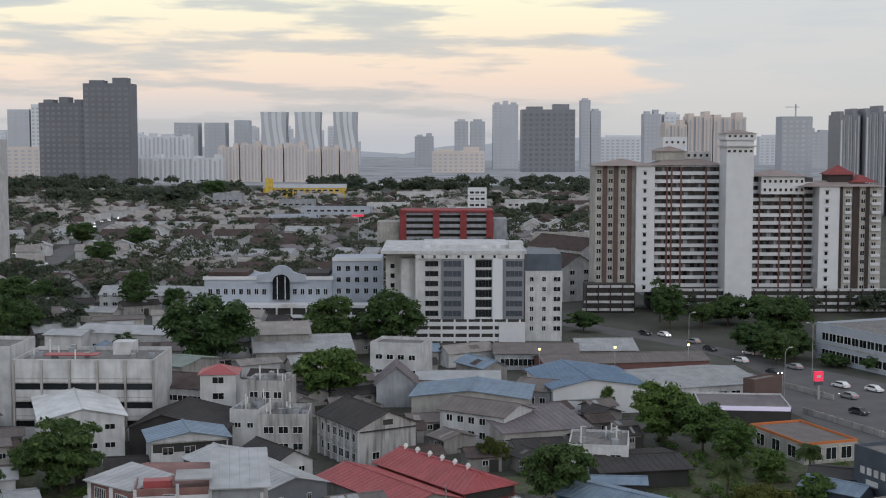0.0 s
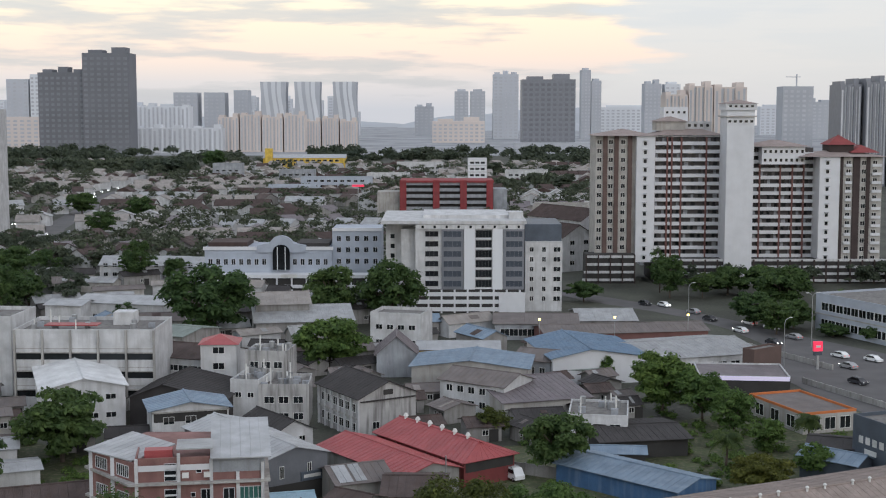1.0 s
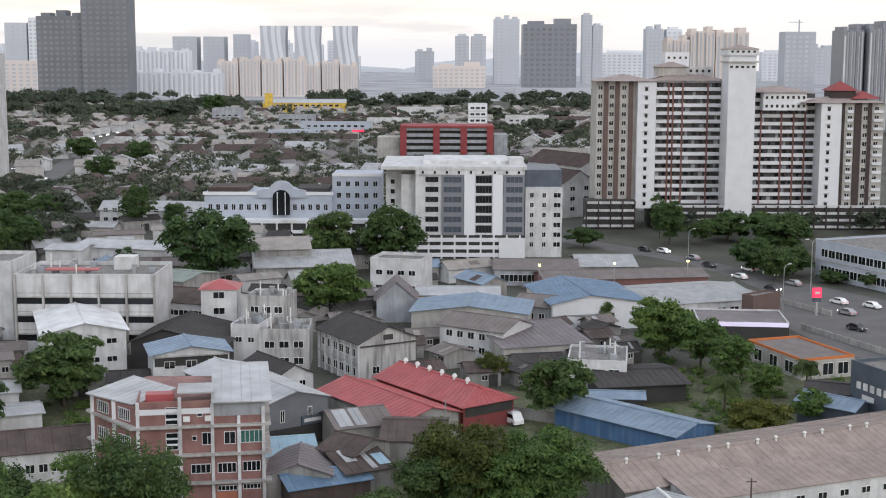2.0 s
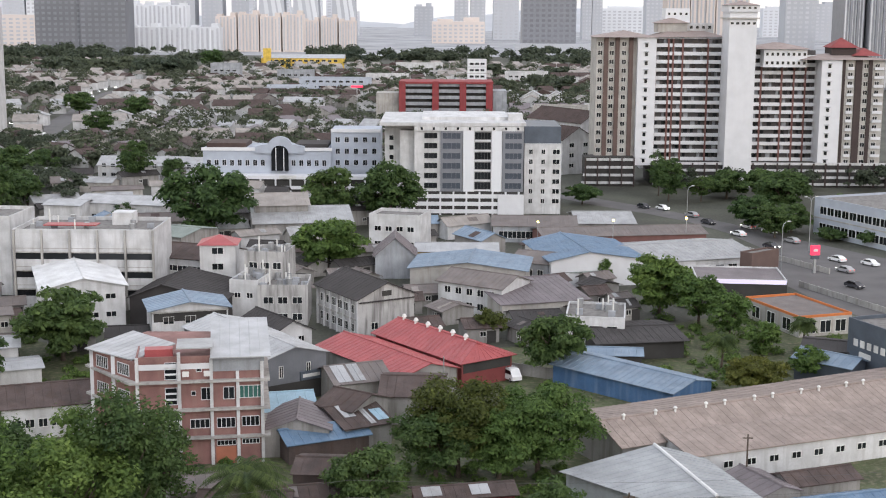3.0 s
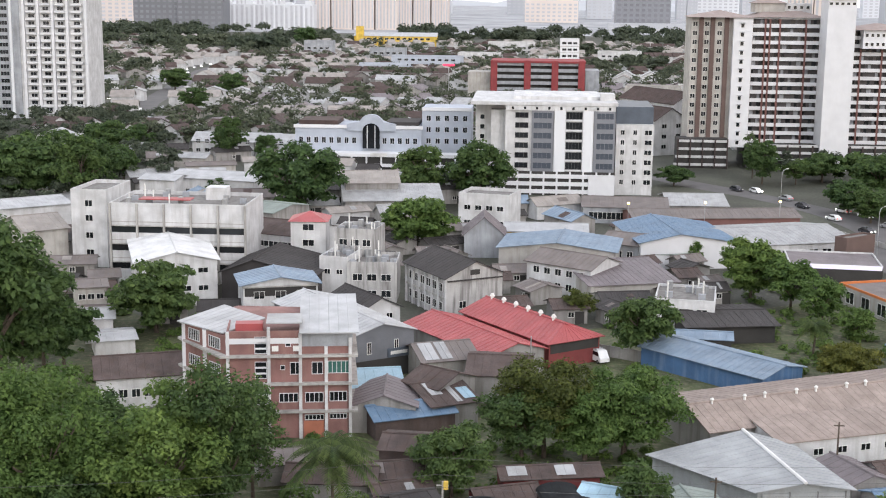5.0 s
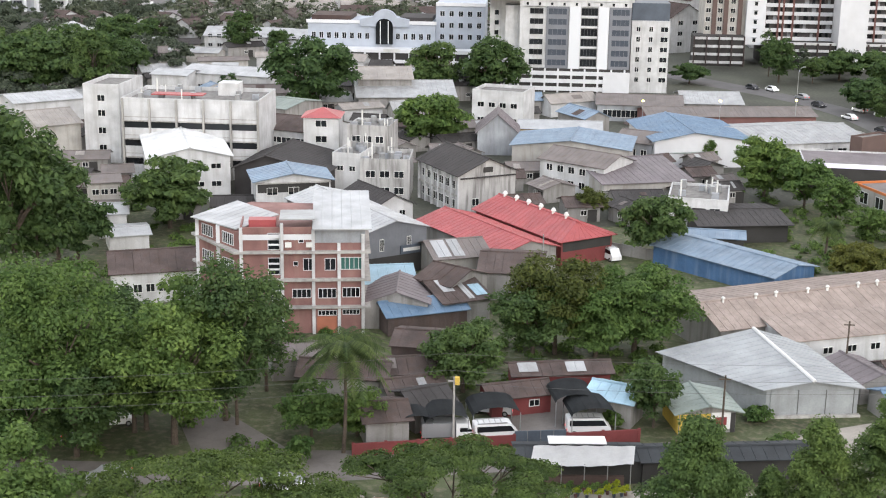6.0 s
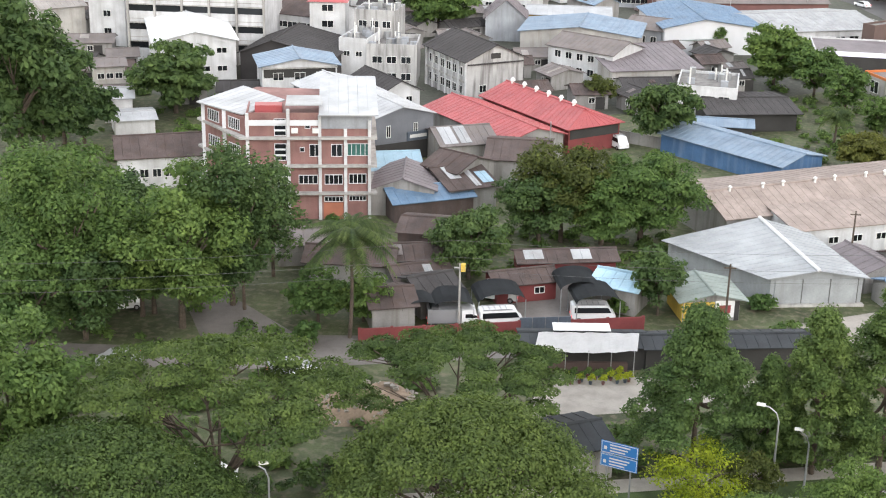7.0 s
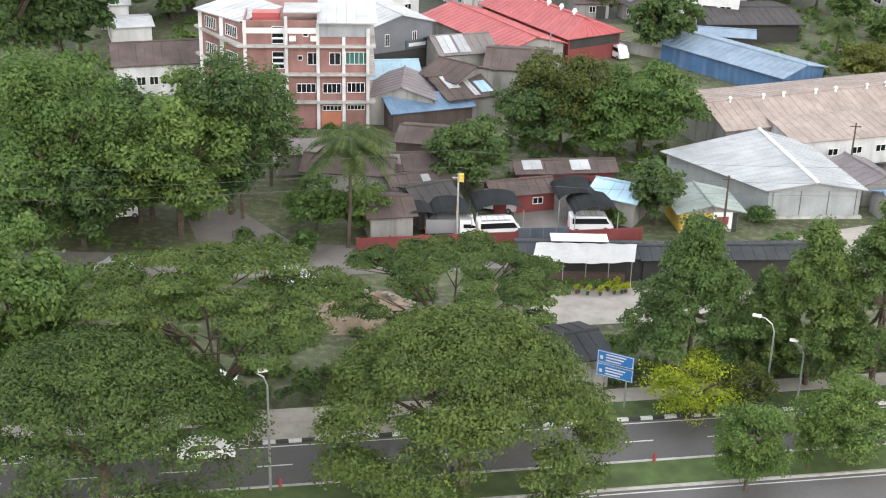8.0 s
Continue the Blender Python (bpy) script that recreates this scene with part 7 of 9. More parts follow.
# factory under a wide brown roof: a back range with its ridge and a lower lean-to range
gable("brown_roof_factory", "factory range under a vast weathered brown sheet roof", "factory", 48.6, 179.8, 25.7, 66.0, 15.0, 3.8, 5.6, DIRTY, R_FACT, axis="x", split=0.345, over=0.4)
gable("brown_roof_range", "lower front range with a single brown sheet slope", "factory", 52.0, 168.4, 22.0, 50.0, 6.5, 3.5, 4.4, WHITE, R_FACT, axis="x", shed=True, over=0.3, wins=(("S", 13, (2.0,), 1.4, 0.9),))
for i in range(12):
    f = i * 3.9 + (i % 2) * 0.9
    v = thing("roof_ventilator", "small white turbine ventilator on a brown roof ridge", "ventilator", pose(22.9 + 0.901 * f, 164.4 + 0.434 * f, 5.75), "ridge ventilators")
    bm = bmesh.new()
    tube(bm, (0, 0, -0.2), (0, 0, 0.22), 0.16, 0.16, 8)
    part("neck", bm, FRAMEW, v)
    bm = bmesh.new()
    tube(bm, (0, 0, 0.22), (0, 0, 0.4), 0.18, 0.29, 8)
    tube(bm, (0, 0, 0.4), (0, 0, 0.58), 0.29, 0.12, 8)
    part("turbine", bm, FRAMEW, v)
for i in range(6):
    f = i / 5
    v = thing("roof_ventilator", "small white ventilator on a red roof ridge", "ventilator", pose(RIDGE[0] + RIDGE[2] * (f - 0.5) * 0.85, RIDGE[1] + RIDGE[3] * (f - 0.5) * 0.85, 6.05), "ridge ventilators")
    part("neck", boxed(-0.25, 0.25, -0.25, 0.25, -0.2, 0.3), FRAMEW, v)
    bm = bmesh.new()
    tube(bm, (0, 0, 0.3), (0, 0, 0.75), 0.45, 0.2, 8)
    part("turbine", bm, FRAMEW, v)


# ---------------------------------------------------------------- vehicles
WHEEL = {}


def wheel_mesh(r):
    if r not in WHEEL:
        ty, ri = bmesh.new(), bmesh.new()
        tube(ty, (0, -0.11, 0), (0, 0.11, 0), r, r, 12)
        tube(ri, (0, -0.118, 0), (0, 0.118, 0), r * 0.58, r * 0.58, 8)
        a, b = bpy.data.meshes.new("tyre"), bpy.data.meshes.new("rim")
        ty.to_mesh(a)
        ri.to_mesh(b)
        ty.free()
        ri.free()
        a.materials.append(RUBBER)
        b.materials.append(STEEL)
        WHEEL[r] = (a, b)
    return WHEEL[r]


def side_profile(bm, prof, half, inset=None):
    """A body from a side outline (x, z), with the upper points drawn in."""
    inset = inset or [0.0] * len(prof)
    l = [bm.verts.new((x, -half + i, z)) for (x, z), i in zip(prof, inset)]
    r = [bm.verts.new((x, half - i, z)) for (x, z), i in zip(prof, inset)]
    bm.faces.new(l[::-1])
    bm.faces.new(r)
    for i in range(len(prof)):
        j = (i + 1) % len(prof)
        bm.faces.new((l[i], l[j], r[j], r[i]))
    bmesh.ops.recalc_face_normals(bm, faces=bm.faces)


def car(label, x, y, rot, paint_mat, style="car", lit=False, category="car", base=0.03, group=""):
    top = thing("van" if style == "van" else ("lorry" if style == "lorry" else "car"), label, category, pose(x, y, base, 0, 0, rot), group)
    if style == "van":
        L, half, r = 2.3, 0.86, 0.33
        body = [(-L, 0.35), (L, 0.35), (L, 0.95), (L - 0.25, 1.15), (L - 0.75, 1.95), (L - 1.0, 2.02), (-L + 0.1, 2.02), (-L, 1.9)]
        glass = [(-L + 0.25, 1.22), (L - 0.45, 1.22), (L - 0.82, 1.78), (-L + 0.25, 1.78)]
        inset = [0, 0, 0, 0.02, 0.08, 0.12, 0.12, 0.1]
    elif style == "lorry":
        L, half, r = 2.6, 0.95, 0.4
        body = [(L - 1.7, 0.5), (L, 0.5), (L, 1.3), (L - 0.25, 2.2), (L - 1.7, 2.2)]
        glass = [(L - 1.3, 1.35), (L - 0.02, 1.35), (L - 0.2, 2.0), (L - 1.3, 2.0)]
        inset = [0, 0, 0, 0.06, 0.06]
    else:
        L, half, r = 2.15, 0.85, 0.31
        body = [(-L, 0.3), (L, 0.3), (L, 0.7), (L - 0.85, 0.92), (L - 1.5, 1.42), (-L + 1.1, 1.44), (-L + 0.35, 0.98), (-L, 0.85)]
        glass = [(-L + 0.62, 0.95), (L - 1.02, 0.95), (L - 1.52, 1.36), (-L + 1.12, 1.37)]
        inset = [0, 0, 0, 0.03, 0.16, 0.16, 0.03, 0]
    bm = bmesh.new()
    side_profile(bm, body, half, inset)
    part("body", bm, paint_mat, top)
    bm = bmesh.new()
    side_profile(bm, glass, half + 0.012, [0.0, 0.0, 0.12, 0.12] if style == "car" else [0.0, 0.0, 0.09, 0.09])
    part("glazing", bm, GLASS, top)
    if style == "lorry":
        part("cargo_bed", boxed(-L, L - 1.8, -half, half, 0.8, 2.3), CARS, top)
    if style == "van":
        part("roof_rack", boxes([(-L + 0.3, L - 1.2, s * 0.7 - 0.03, s * 0.7 + 0.03, 2.03, 2.14) for s in (-1, 1)] + [(-L + 0.4 + k * 0.6, -L + 0.46 + k * 0.6, -0.66, 0.66, 2.08, 2.13) for k in range(5)]), STEEL, top)
    ty, ri = wheel_mesh(r)
    for wx in (-L + 0.75, L - 0.75):
        for wy in (-half + 0.1, half - 0.1):
            w_ = part("wheel", ty, None, top)
            w_.location = (wx, wy, r)
            part("rim", ri, None, w_)
    for s in (-1, 1):
        part("headlight", boxed(L - 0.02, L + 0.03, s * half * 0.7 - 0.16, s * half * 0.7 + 0.16, 0.6, 0.78), LAMP_ON if lit else FRAMEW, top)
        part("tail_light", boxed(-L - 0.03, -L + 0.02, s * half * 0.75 - 0.12, s * half * 0.75 + 0.12, 0.65, 0.85), TAIL, top)
    return top


LAMP_Y = glow_mat("yellow_lamp", (1.0, 0.75, 0.2), 5.0)
REDLIT = glow_mat("red_lit_panel", (0.9, 0.04, 0.10), 0.6)
FASCIA = glow_mat("lit_violet_fascia", (0.72, 0.66, 0.85), 0.25)
LAMP_ON = glow_mat("lit_lamp", (1.0, 0.93, 0.8), 14.0)
TAIL = glow_mat("tail_lamp", (0.8, 0.05, 0.04), 0.6)
car("white minibus with a roof rack parked behind a red wall", -4.0, 131.2, 14, CARW, "van", category="van")
car("white van parked in the yard", -4.6, 138.5, 170, CARW, "van", category="van")
car("white lorry cab under a black shelter", -9.0, 130.3, 10, CARW, "lorry", category="lorry")
car("white van beneath a shelter roof", 5.6, 133.8, 8, CARW, "van", category="van")
car("silver car parked under trees", -40.3, 117.2, -160, CARS)
car("silver hatchback parked under trees", -47.5, 127.5, 100, CARS)
car("white car parked behind a rain tree", -21.0, 115.1, 15, CARW)
car("silver car parked behind a rain tree", -23.6, 117.4, 15, CARS)
car("pale car parked beside the hedge", -26.0, 96.2, 10, CARW)
car("white car half hidden by a tree on the road", -23.8, 86.0, 14, CARW)
car("white car parked in shade of trees", -44.1, 130.8, 20, CARW)
car("white small van beside a red hall", 10.5, 203.0, -60, CARW, "van", category="van")
rng = random.Random(5)
for i, (x, y) in enumerate(((63, 385), (69, 372), (71, 359), (80, 352), (84, 345), (86, 330), (79, 322), (90, 305), (96, 300), (88, 292), (85, 275), (98, 285), (101, 270), (92, 262), (58, 388), (75, 340), (104, 262))):
    car(("white", "silver", "dark", "white")[i % 4] + " car driving on the wide highway", x, y, 118 if i % 2 else -62, (CARW, CARS, CARK, CARW)[i % 4], lit=(i % 3 == 0), group="highway traffic")
for i in range(26):
    f = i / 25
    y = 1120 - 470 * f + rng.uniform(-8, 8)
    x = -227 + 18 * max(0, (900 - y) / 250) + rng.uniform(-4, 4)
    car("car with lit headlamps in distant street traffic", x, y, -85, (CARW, CARS)[i % 2], lit=True, group="street traffic", base=0.04)
for i in range(14):
    car("car in a crowded street between houses", -150 + 9 * math.sin(i) - 0.16 * (i * 11), 470 + i * 11, -80, (CARW, CARS)[i % 2], lit=(i % 2 == 0), group="street traffic")


# ---------------------------------------------------------------- the yard, walls and stalls
def wall_run(name, label, x0, y0, x1, y1, h, material, t=0.18, cap=True):
    L = math.hypot(x1 - x0, y1 - y0)
    top = thing(name, label, "wall", pose(x0, y0, 0, 0, 0, math.degrees(math.atan2(y1 - y0, x1 - x0))))
    n = max(1, int(L / 3))
    for k in range(n):
        part("panel", boxed(L * k / n + 0.02, L * (k + 1) / n - 0.02, -t / 2, t / 2, 0, h), material, top)
    for k in range(n + 1):
        part("post", boxed(L * k / n - 0.14, L * k / n + 0.14, -0.14, 0.14, 0, h + 0.1), material, top)
    return top


wall_run("yard_wall", "low red painted wall in front of a yard", -18.0, 125.4, -2.0, 129.4, 1.4, REDWALL)
wall_run("yard_wall", "low red painted wall in front of a shelter", 3.4, 130.5, 10.8, 132.3, 1.4, REDWALL)
wall_run("boundary_wall", "stained boundary wall along a workshop yard", 10, 207, 26, 198, 1.8, DIRTY)
wall_run("boundary_wall", "pale boundary wall beside the highway", 74, 276, 96, 219, 1.2, CONC)
wall_run("boundary_wall", "pale parapet wall beside the highway ramp", 70, 322, 84, 290, 1.2, CONC)
gate = thing("yard_gate", "dark metal sliding gate of a yard", "gate", pose(-2.0, 129.4, 0, 0, 0, 11))
for k in range(4):
    part("gate_panel", boxed(k * 1.36 + 0.03, k * 1.36 + 1.33, -0.05, 0.05, 0.1, 1.8), CHAR, gate)


def net_shelter(label, x, y, rot, w, d, h):
    top = thing("net_shelter", label, "shelter", pose(x, y, 0, 0, 0, rot))
    bm = bmesh.new()
    n = 9
    rows_ = []
    for k in range(n):
        a = math.pi * k / (n - 1)
        rows_.append([bm.verts.new((-w / 2 * math.cos(a), s, h + 0.9 * math.sin(a))) for s in (-d / 2, d / 2)])
    for k in range(n - 1):
        bm.faces.new((rows_[k][0], rows_[k + 1][0], rows_[k + 1][1], rows_[k][1]))
    bmesh.ops.solidify(bm, geom=bm.faces[:], thickness=0.05)
    part("canopy", bm, NET, top)
    for sx in (-1, 1):
        for sy in (-1, 1):
            part("post", boxed(sx * (w / 2 - 0.1) - 0.05, sx * (w / 2 - 0.1) + 0.05, sy * (d / 2 - 0.2) - 0.05, sy * (d / 2 - 0.2) + 0.05, 0, h + 0.1), STEEL, top)


net_shelter("arched black net shelter over a parking bay", 3.9, 138.0, 12, 4.6, 5.0, 2.8)
net_shelter("arched black net shelter over a white van", 5.7, 134.6, 12, 4.8, 4.6, 2.6)
net_shelter("peaked black net shelter beside the minibus", -4.4, 134.4, 14, 5.2, 4.6, 2.3)
net_shelter("black net shelter over a lorry", -9.3, 131.3, 12, 4.6, 4.4, 2.5)
net_shelter("grey sagging shelter by shacks", -12.6, 130.6, 16, 4.0, 4.0, 2.4)

stall = thing("nursery_stall", "roadside nursery stall under a white tarpaulin", "stall", pose(4.8, 120.9, 0, 0, 0, 5))
bm = bmesh.new()
nx, ny = 14, 5
grid = [[bm.verts.new((-4.9 + 9.8 * i / nx + 0.5 * (j / ny - 0.5), -0.9 + 2.6 * j / ny, 2.75 + 0.14 * j - 0.3 * math.sin(math.pi * i / nx) * (1 - j / ny) + 0.05 * math.sin(i * 2.1 + j))) for j in range(ny + 1)] for i in range(nx + 1)]
for i in range(nx):
    for j in range(ny):
        bm.faces.new((grid[i][j], grid[i + 1][j], grid[i + 1][j + 1], grid[i][j + 1]))
bmesh.ops.solidify(bm, geom=bm.faces[:], thickness=0.04)
part("tarpaulin", bm, TARP, stall)
part("upper_sheet", boxed(-3.2, 2.4, 1.75, 3.6, 3.58, 3.66), TARP, stall)
for i in range(5):
    part("post", boxed(-4.4 + 2.2 * i, -4.32 + 2.2 * i, -0.75, -0.67, 0, 2.6), STEEL, stall)
part("counter", boxed(-3.6, 4.0, 0.2, 1.0, 0, 0.9), BROWNP, stall)
for i in range(16):
    pot = thing("potted_plant", ("yellow" if i % 3 == 0 or i > 10 else "green") + " potted plant in front of the nursery stall", "plant", pose(2.8 + 0.40 * i + 0.1 * math.sin(i * 9), 118.6 + 0.9 * math.sin(i * 4) + 0.06 * i, 0.03), "nursery plants")
    bm = bmesh.new()
    tube(bm, (0, 0, 0), (0, 0, 0.3), 0.13, 0.18, 8)
    part("pot", bm, TERRA if i % 2 else CHAR, pot)
    rg = np.random.default_rng(i)
    p_, n_ = crown_points(rg, 150, [(0, 0, 0.6, 0.42, 0.8), (0.15, 0.1, 0.85, 0.28, 0.9)], 0.6)
    part("foliage", leaf_mesh("foliage", p_, n_, 0.12, LEAF_Y if i % 3 == 0 or i > 10 else LEAF_B, rg), None, pot)

# heap of earth and rubble behind the rain trees
bm = bmesh.new()
n = 22
gr = []
for i in range(n + 1):
    row_ = []
    for j in range(n + 1):
        u, v = i / n * 2 - 1, j / n * 2 - 1
        z = max(0, 1 - u * u - v * v) ** 0.8 * 2.8 * (0.75 + 0.5 * noise.noise((u * 3, v * 3, 1))) + 0.25 * noise.noise((u * 9, v * 9, 2)) * max(0, 1 - u * u - v * v)
        row_.append(bm.verts.new((u * 6.0, v * 3.5, z - 0.02)))
    gr.append(row_)
for i in range(n):
    for j in range(n):
        bm.faces.new((gr[i][j], gr[i + 1][j], gr[i + 1][j + 1], gr[i][j + 1]))
heap = flat("earth_mound", bm, DIRT, "heap of brown earth and rubble", "earth heap")
heap.matrix_world = pose(-15.5, 110.5, 0, 0, 0, 8)
rb = bmesh.new()
rg = random.Random(3)
for i in range(110):
    a, rr = rg.uniform(0, 6.28), rg.uniform(0.2, 1) ** 0.5
    x, y, s = 6 * rr * math.cos(a), 3.4 * rr * math.sin(a), rg.uniform(0.08, 0.28)
    z = max(0, 1 - rr * rr) ** 0.8 * 2.2
    box(rb, -s, s, -s * 0.7, s * 0.7, -s * 0.5, s * 0.5, pose(x, y, z + 0.1, rg.uniform(0, 90), rg.uniform(0, 90), rg.uniform(0, 360)))
ob = flat("rubble", rb, PAVE, "scattered pale stones and rubble on an earth heap", "rubble", "stuff")
ob.matrix_world = pose(-15.5, 110.5, 0, 0, 0, 8)

# ---------------------------------------------------------------- street furniture
def street_lamp(label, x, y, h, arm, rot, double=False):
    top = thing("street_lamp", label, "street lamp", pose(x, y, 0.1, 0, 0, rot), "street lamps")
    bm = bmesh.new()
    tube(bm, (0, 0, 0), (0, 0, h - 1.2), 0.11, 0.07, 8)
    part("pole", bm, STEEL, top)
    for s in ((1, -1) if double else (1,)):
        bm = bmesh.new()
        pts = [(0, 0, h - 1.2), (0.25 * s, 0, h - 0.5), (0.8 * s, 0, h - 0.1), (arm * s, 0, h)]
        for a, b in zip(pts, pts[1:]):
            tube(bm, a, b, 0.06, 0.05, 6)
        part("arm", bm, STEEL, top)
        bm = bmesh.new()
        box(bm, arm * s - 0.35, arm * s + 0.35, -0.16, 0.16, h - 0.05, h + 0.1)
        part("lamp_head", bm, FRAMEW, top, "white lamp head")
    return top


street_lamp("curved galvanised street lamp beside the pavement", 19.4, 99.3, 7.7, 1.5, 165)
street_lamp("galvanised street lamp with a white head", 22.1, 99.9, 5.5, 0.9, 170)
street_lamp("slim street lamp on the grass median", -18.1, 81.9, 9.9, 0.3, 200)
street_lamp("tall highway lamp post", 64, 352, 11, 1.5, 20)
street_lamp("tall highway lamp post", 87, 318, 13, 1.5, 20, True)
street_lamp("tall highway lamp post", 74, 292, 11, 1.5, 20)

sign = thing("direction_sign", "blue road direction sign on two posts", "road sign", pose(6.9, 97.4, 0.1, 0, 0, -22))
for u in (-1.0, 1.0):
    part("post", boxed(u - 0.06, u + 0.06, -0.06, 0.06, 0, 4.4), STEEL, sign)
for z0, z1 in ((3.7, 4.75), (2.5, 3.62)):
    pn = part("panel", boxed(-1.55, 1.55, -0.12, -0.065, z0, z1), SIGNB, sign)
    part("border", boxes([(-1.5, 1.5, -0.126, -0.121, z0 + 0.04, z0 + 0.08), (-1.5, 1.5, -0.126, -0.121, z1 - 0.08, z1 - 0.04), (-1.5, -1.46, -0.126, -0.121, z0 + 0.08, z1 - 0.08), (1.46, 1.5, -0.126, -0.121, z0 + 0.08, z1 - 0.08)]), PAINTW, pn)
    for k in range(3):
        part("text_bar", boxed(-0.8, 0.5 + 0.2 * k, -0.126, -0.121, z0 + 0.2 + k * 0.26, z0 + 0.32 + k * 0.26), PAINTW, pn)
    part("arrow_bar", boxed(-1.3, -1.05, -0.126, -0.121, z0 + 0.3, z0 + 0.6), PAINTW, pn)


def utility_pole(label, x, y, h, material, cross=True):
    top = thing("utility_pole", label, "utility pole", pose(x, y, 0), "utility poles")
    bm = bmesh.new()
    tube(bm, (0, 0, 0), (0, 0, h), 0.14, 0.09, 8)
    part("pole", bm, material, top)
    if cross:
        part("crossarm", boxed(-0.6, 0.6, -0.06, 0.06, h - 0.5, h - 0.38), material, top)
    return top


pole = utility_pole("concrete utility pole with a yellow lamp head", -8.2, 128.9, 7.6, CONC)
part("yellow_box", boxed(0.1, 0.55, -0.2, 0.2, 6.8, 7.6), YELLOWP, pole)
utility_pole("dark timber utility pole by the lane", 19.3, 132.8, 7.5, BARK)
utility_pole("timber utility pole beside a factory", 35.8, 152.5, 7.5, BARK)
utility_pole("slim metal mast behind red roofs", 0.4, 186, 8, STEEL, False)


def cable(label, pts, r=0.016, sag=1.2):
    path = []
    for a, b in zip(pts, pts[1:]):
        for k in range(13):
            f = k / 12
            path.append(Vector(a).lerp(Vector(b), f) - Vector((0, 0, sag * 4 * f * (1 - f))))
    bm = bmesh.new()
    prev = None
    for p in path:
        ring = [bm.verts.new(p + Vector((0, r * math.cos(q), r * math.sin(q)))) for q in (0.5, 2.1, 3.7, 5.2)]
        if prev:
            for k in range(4):
                bm.faces.new((prev[k], prev[(k + 1) % 4], ring[(k + 1) % 4], ring[k]))
        prev = ring
    return flat("overhead_cable", bm, FRAMED, label, "cable")


for dz, dy in ((0, 0), (0.9, 0.8), (2.4, 1.2)):
    cable("thin dark overhead cable crossing above the side street", [(-75, 108 + dy, 9.5 + dz), (-8.2, 117 + dy, 11.5 + dz), (60, 126 + dy, 11.0 + dz)])

for x, y in ((9.8, 89.1), (-17.5, 82.4)):
    hy = thing("fire_hydrant", "small red fire hydrant on the grass median", "hydrant", pose(x, y, 0.16), "hydrants")
    bm = bmesh.new()
    tube(bm, (0, 0, 0), (0, 0, 0.62), 0.12, 0.11, 10)
    part("body", bm, REDP, hy)
    bm = bmesh.new()
    tube(bm, (0, 0, 0.62), (0, 0, 0.78), 0.15, 0.05, 10)
    part("cap", bm, REDP, hy)
    part("outlet", boxed(-0.2, 0.2, -0.06, 0.06, 0.4, 0.52), REDP, hy)

# boundary hedge and bushes along the footpath
rg = np.random.default_rng(77)
cl = []
for i in range(120):
    s = rg.uniform(-60, 70)
    if -9 < s < 2:
        continue
    x, y = road_pt(s, 6.4 + rg.uniform(-0.7, 1.4))
    cl.append((x, y, 0.4 + rg.uniform(0, 0.5), rg.uniform(0.5, 1.1), 0.8))
p_, n_ = crown_points(rg, 16000, cl, 0.5)
tagged(part("hedge", leaf_mesh("hedge", p_, n_, 0.2, LEAF_C, rg), None, None), "long uneven green hedge along the footpath", "hedge", kind="stuff")
# undergrowth between sheds
cl = []
for x0, x1, y0, y1, k in ((-70, -24, 116, 165, 90), (-60, -10, 97, 116, 150), (-12, 36, 104, 112, 60), (12, 60, 196, 260, 120), (-75, -46, 182, 225, 60), (24, 40, 126, 136, 16), (-14, 18, 143, 162, 110), (40, 75, 205, 240, 60), (112, 150, 330, 420, 60)):
    for i in range(k):
        cl.append((rg.uniform(x0, x1), rg.uniform(y0, y1), 0.3, rg.uniform(0.5, 1.3), 0.7))
p_, n_ = crown_points(rg, 66000, cl, 0.5)
tagged(part("undergrowth", leaf_mesh("undergrowth", p_, n_, 0.24, LEAF_B, rg), None, None), "patchy green weeds and bushes between sheds", "undergrowth", kind="stuff")


# coconut palms
def palm(label, x, y, h, r, seed):
    top = thing("palm_tree", label, "palm", pose(x, y, 0))
    rgp = random.Random(seed)
    bm = bmesh.new()
    prev, pr_ = (0, 0, 0), 0.22
    for k in range(1, 7):
        q = (0.25 * math.sin(k * 0.5), 0.1 * k * 0.3, h * k / 6)
        tube(bm, prev, q, pr_, pr_ - 0.015, 8)
        prev, pr_ = q, pr_ - 0.015
    part("trunk", bm, BARK, top)
    c = Vector(prev)
    for k in range(46):
        a, lift = k * 2.4, rgp.uniform(-0.25, 1.1)
        bm = bmesh.new()
        last = None
        for s in range(24):
            f = s / 23
            out_ = r * f * math.cos(lift * (1 - f * 0.5))
            z = r * (math.sin(lift) * f - 0.75 * f * f)
            p0 = c + Vector((out_ * math.cos(a), out_ * math.sin(a), z))
            side = Vector((-math.sin(a), math.cos(a), 0))
            if last is not None:
                wd = 1.15 * math.sin(math.pi * min(1, f * 0.9 + 0.1)) + 0.05
                for sg in (-1, 1):
                    t0 = last.lerp(p0, 0.2)
                    tip = p0 + side * sg * wd - Vector((0, 0, wd * 0.55))
                    vs = [bm.verts.new(v) for v in (last, t0, tip)]
                    bm.faces.new(vs)
                    vs = [bm.verts.new(v) for v in (t0, p0, p0.lerp(tip, 0.92) + (p0 - last) * 0.3)]
                    bm.faces.new(vs)
            last = p0
        part("frond", bm, LEAF_P, top)


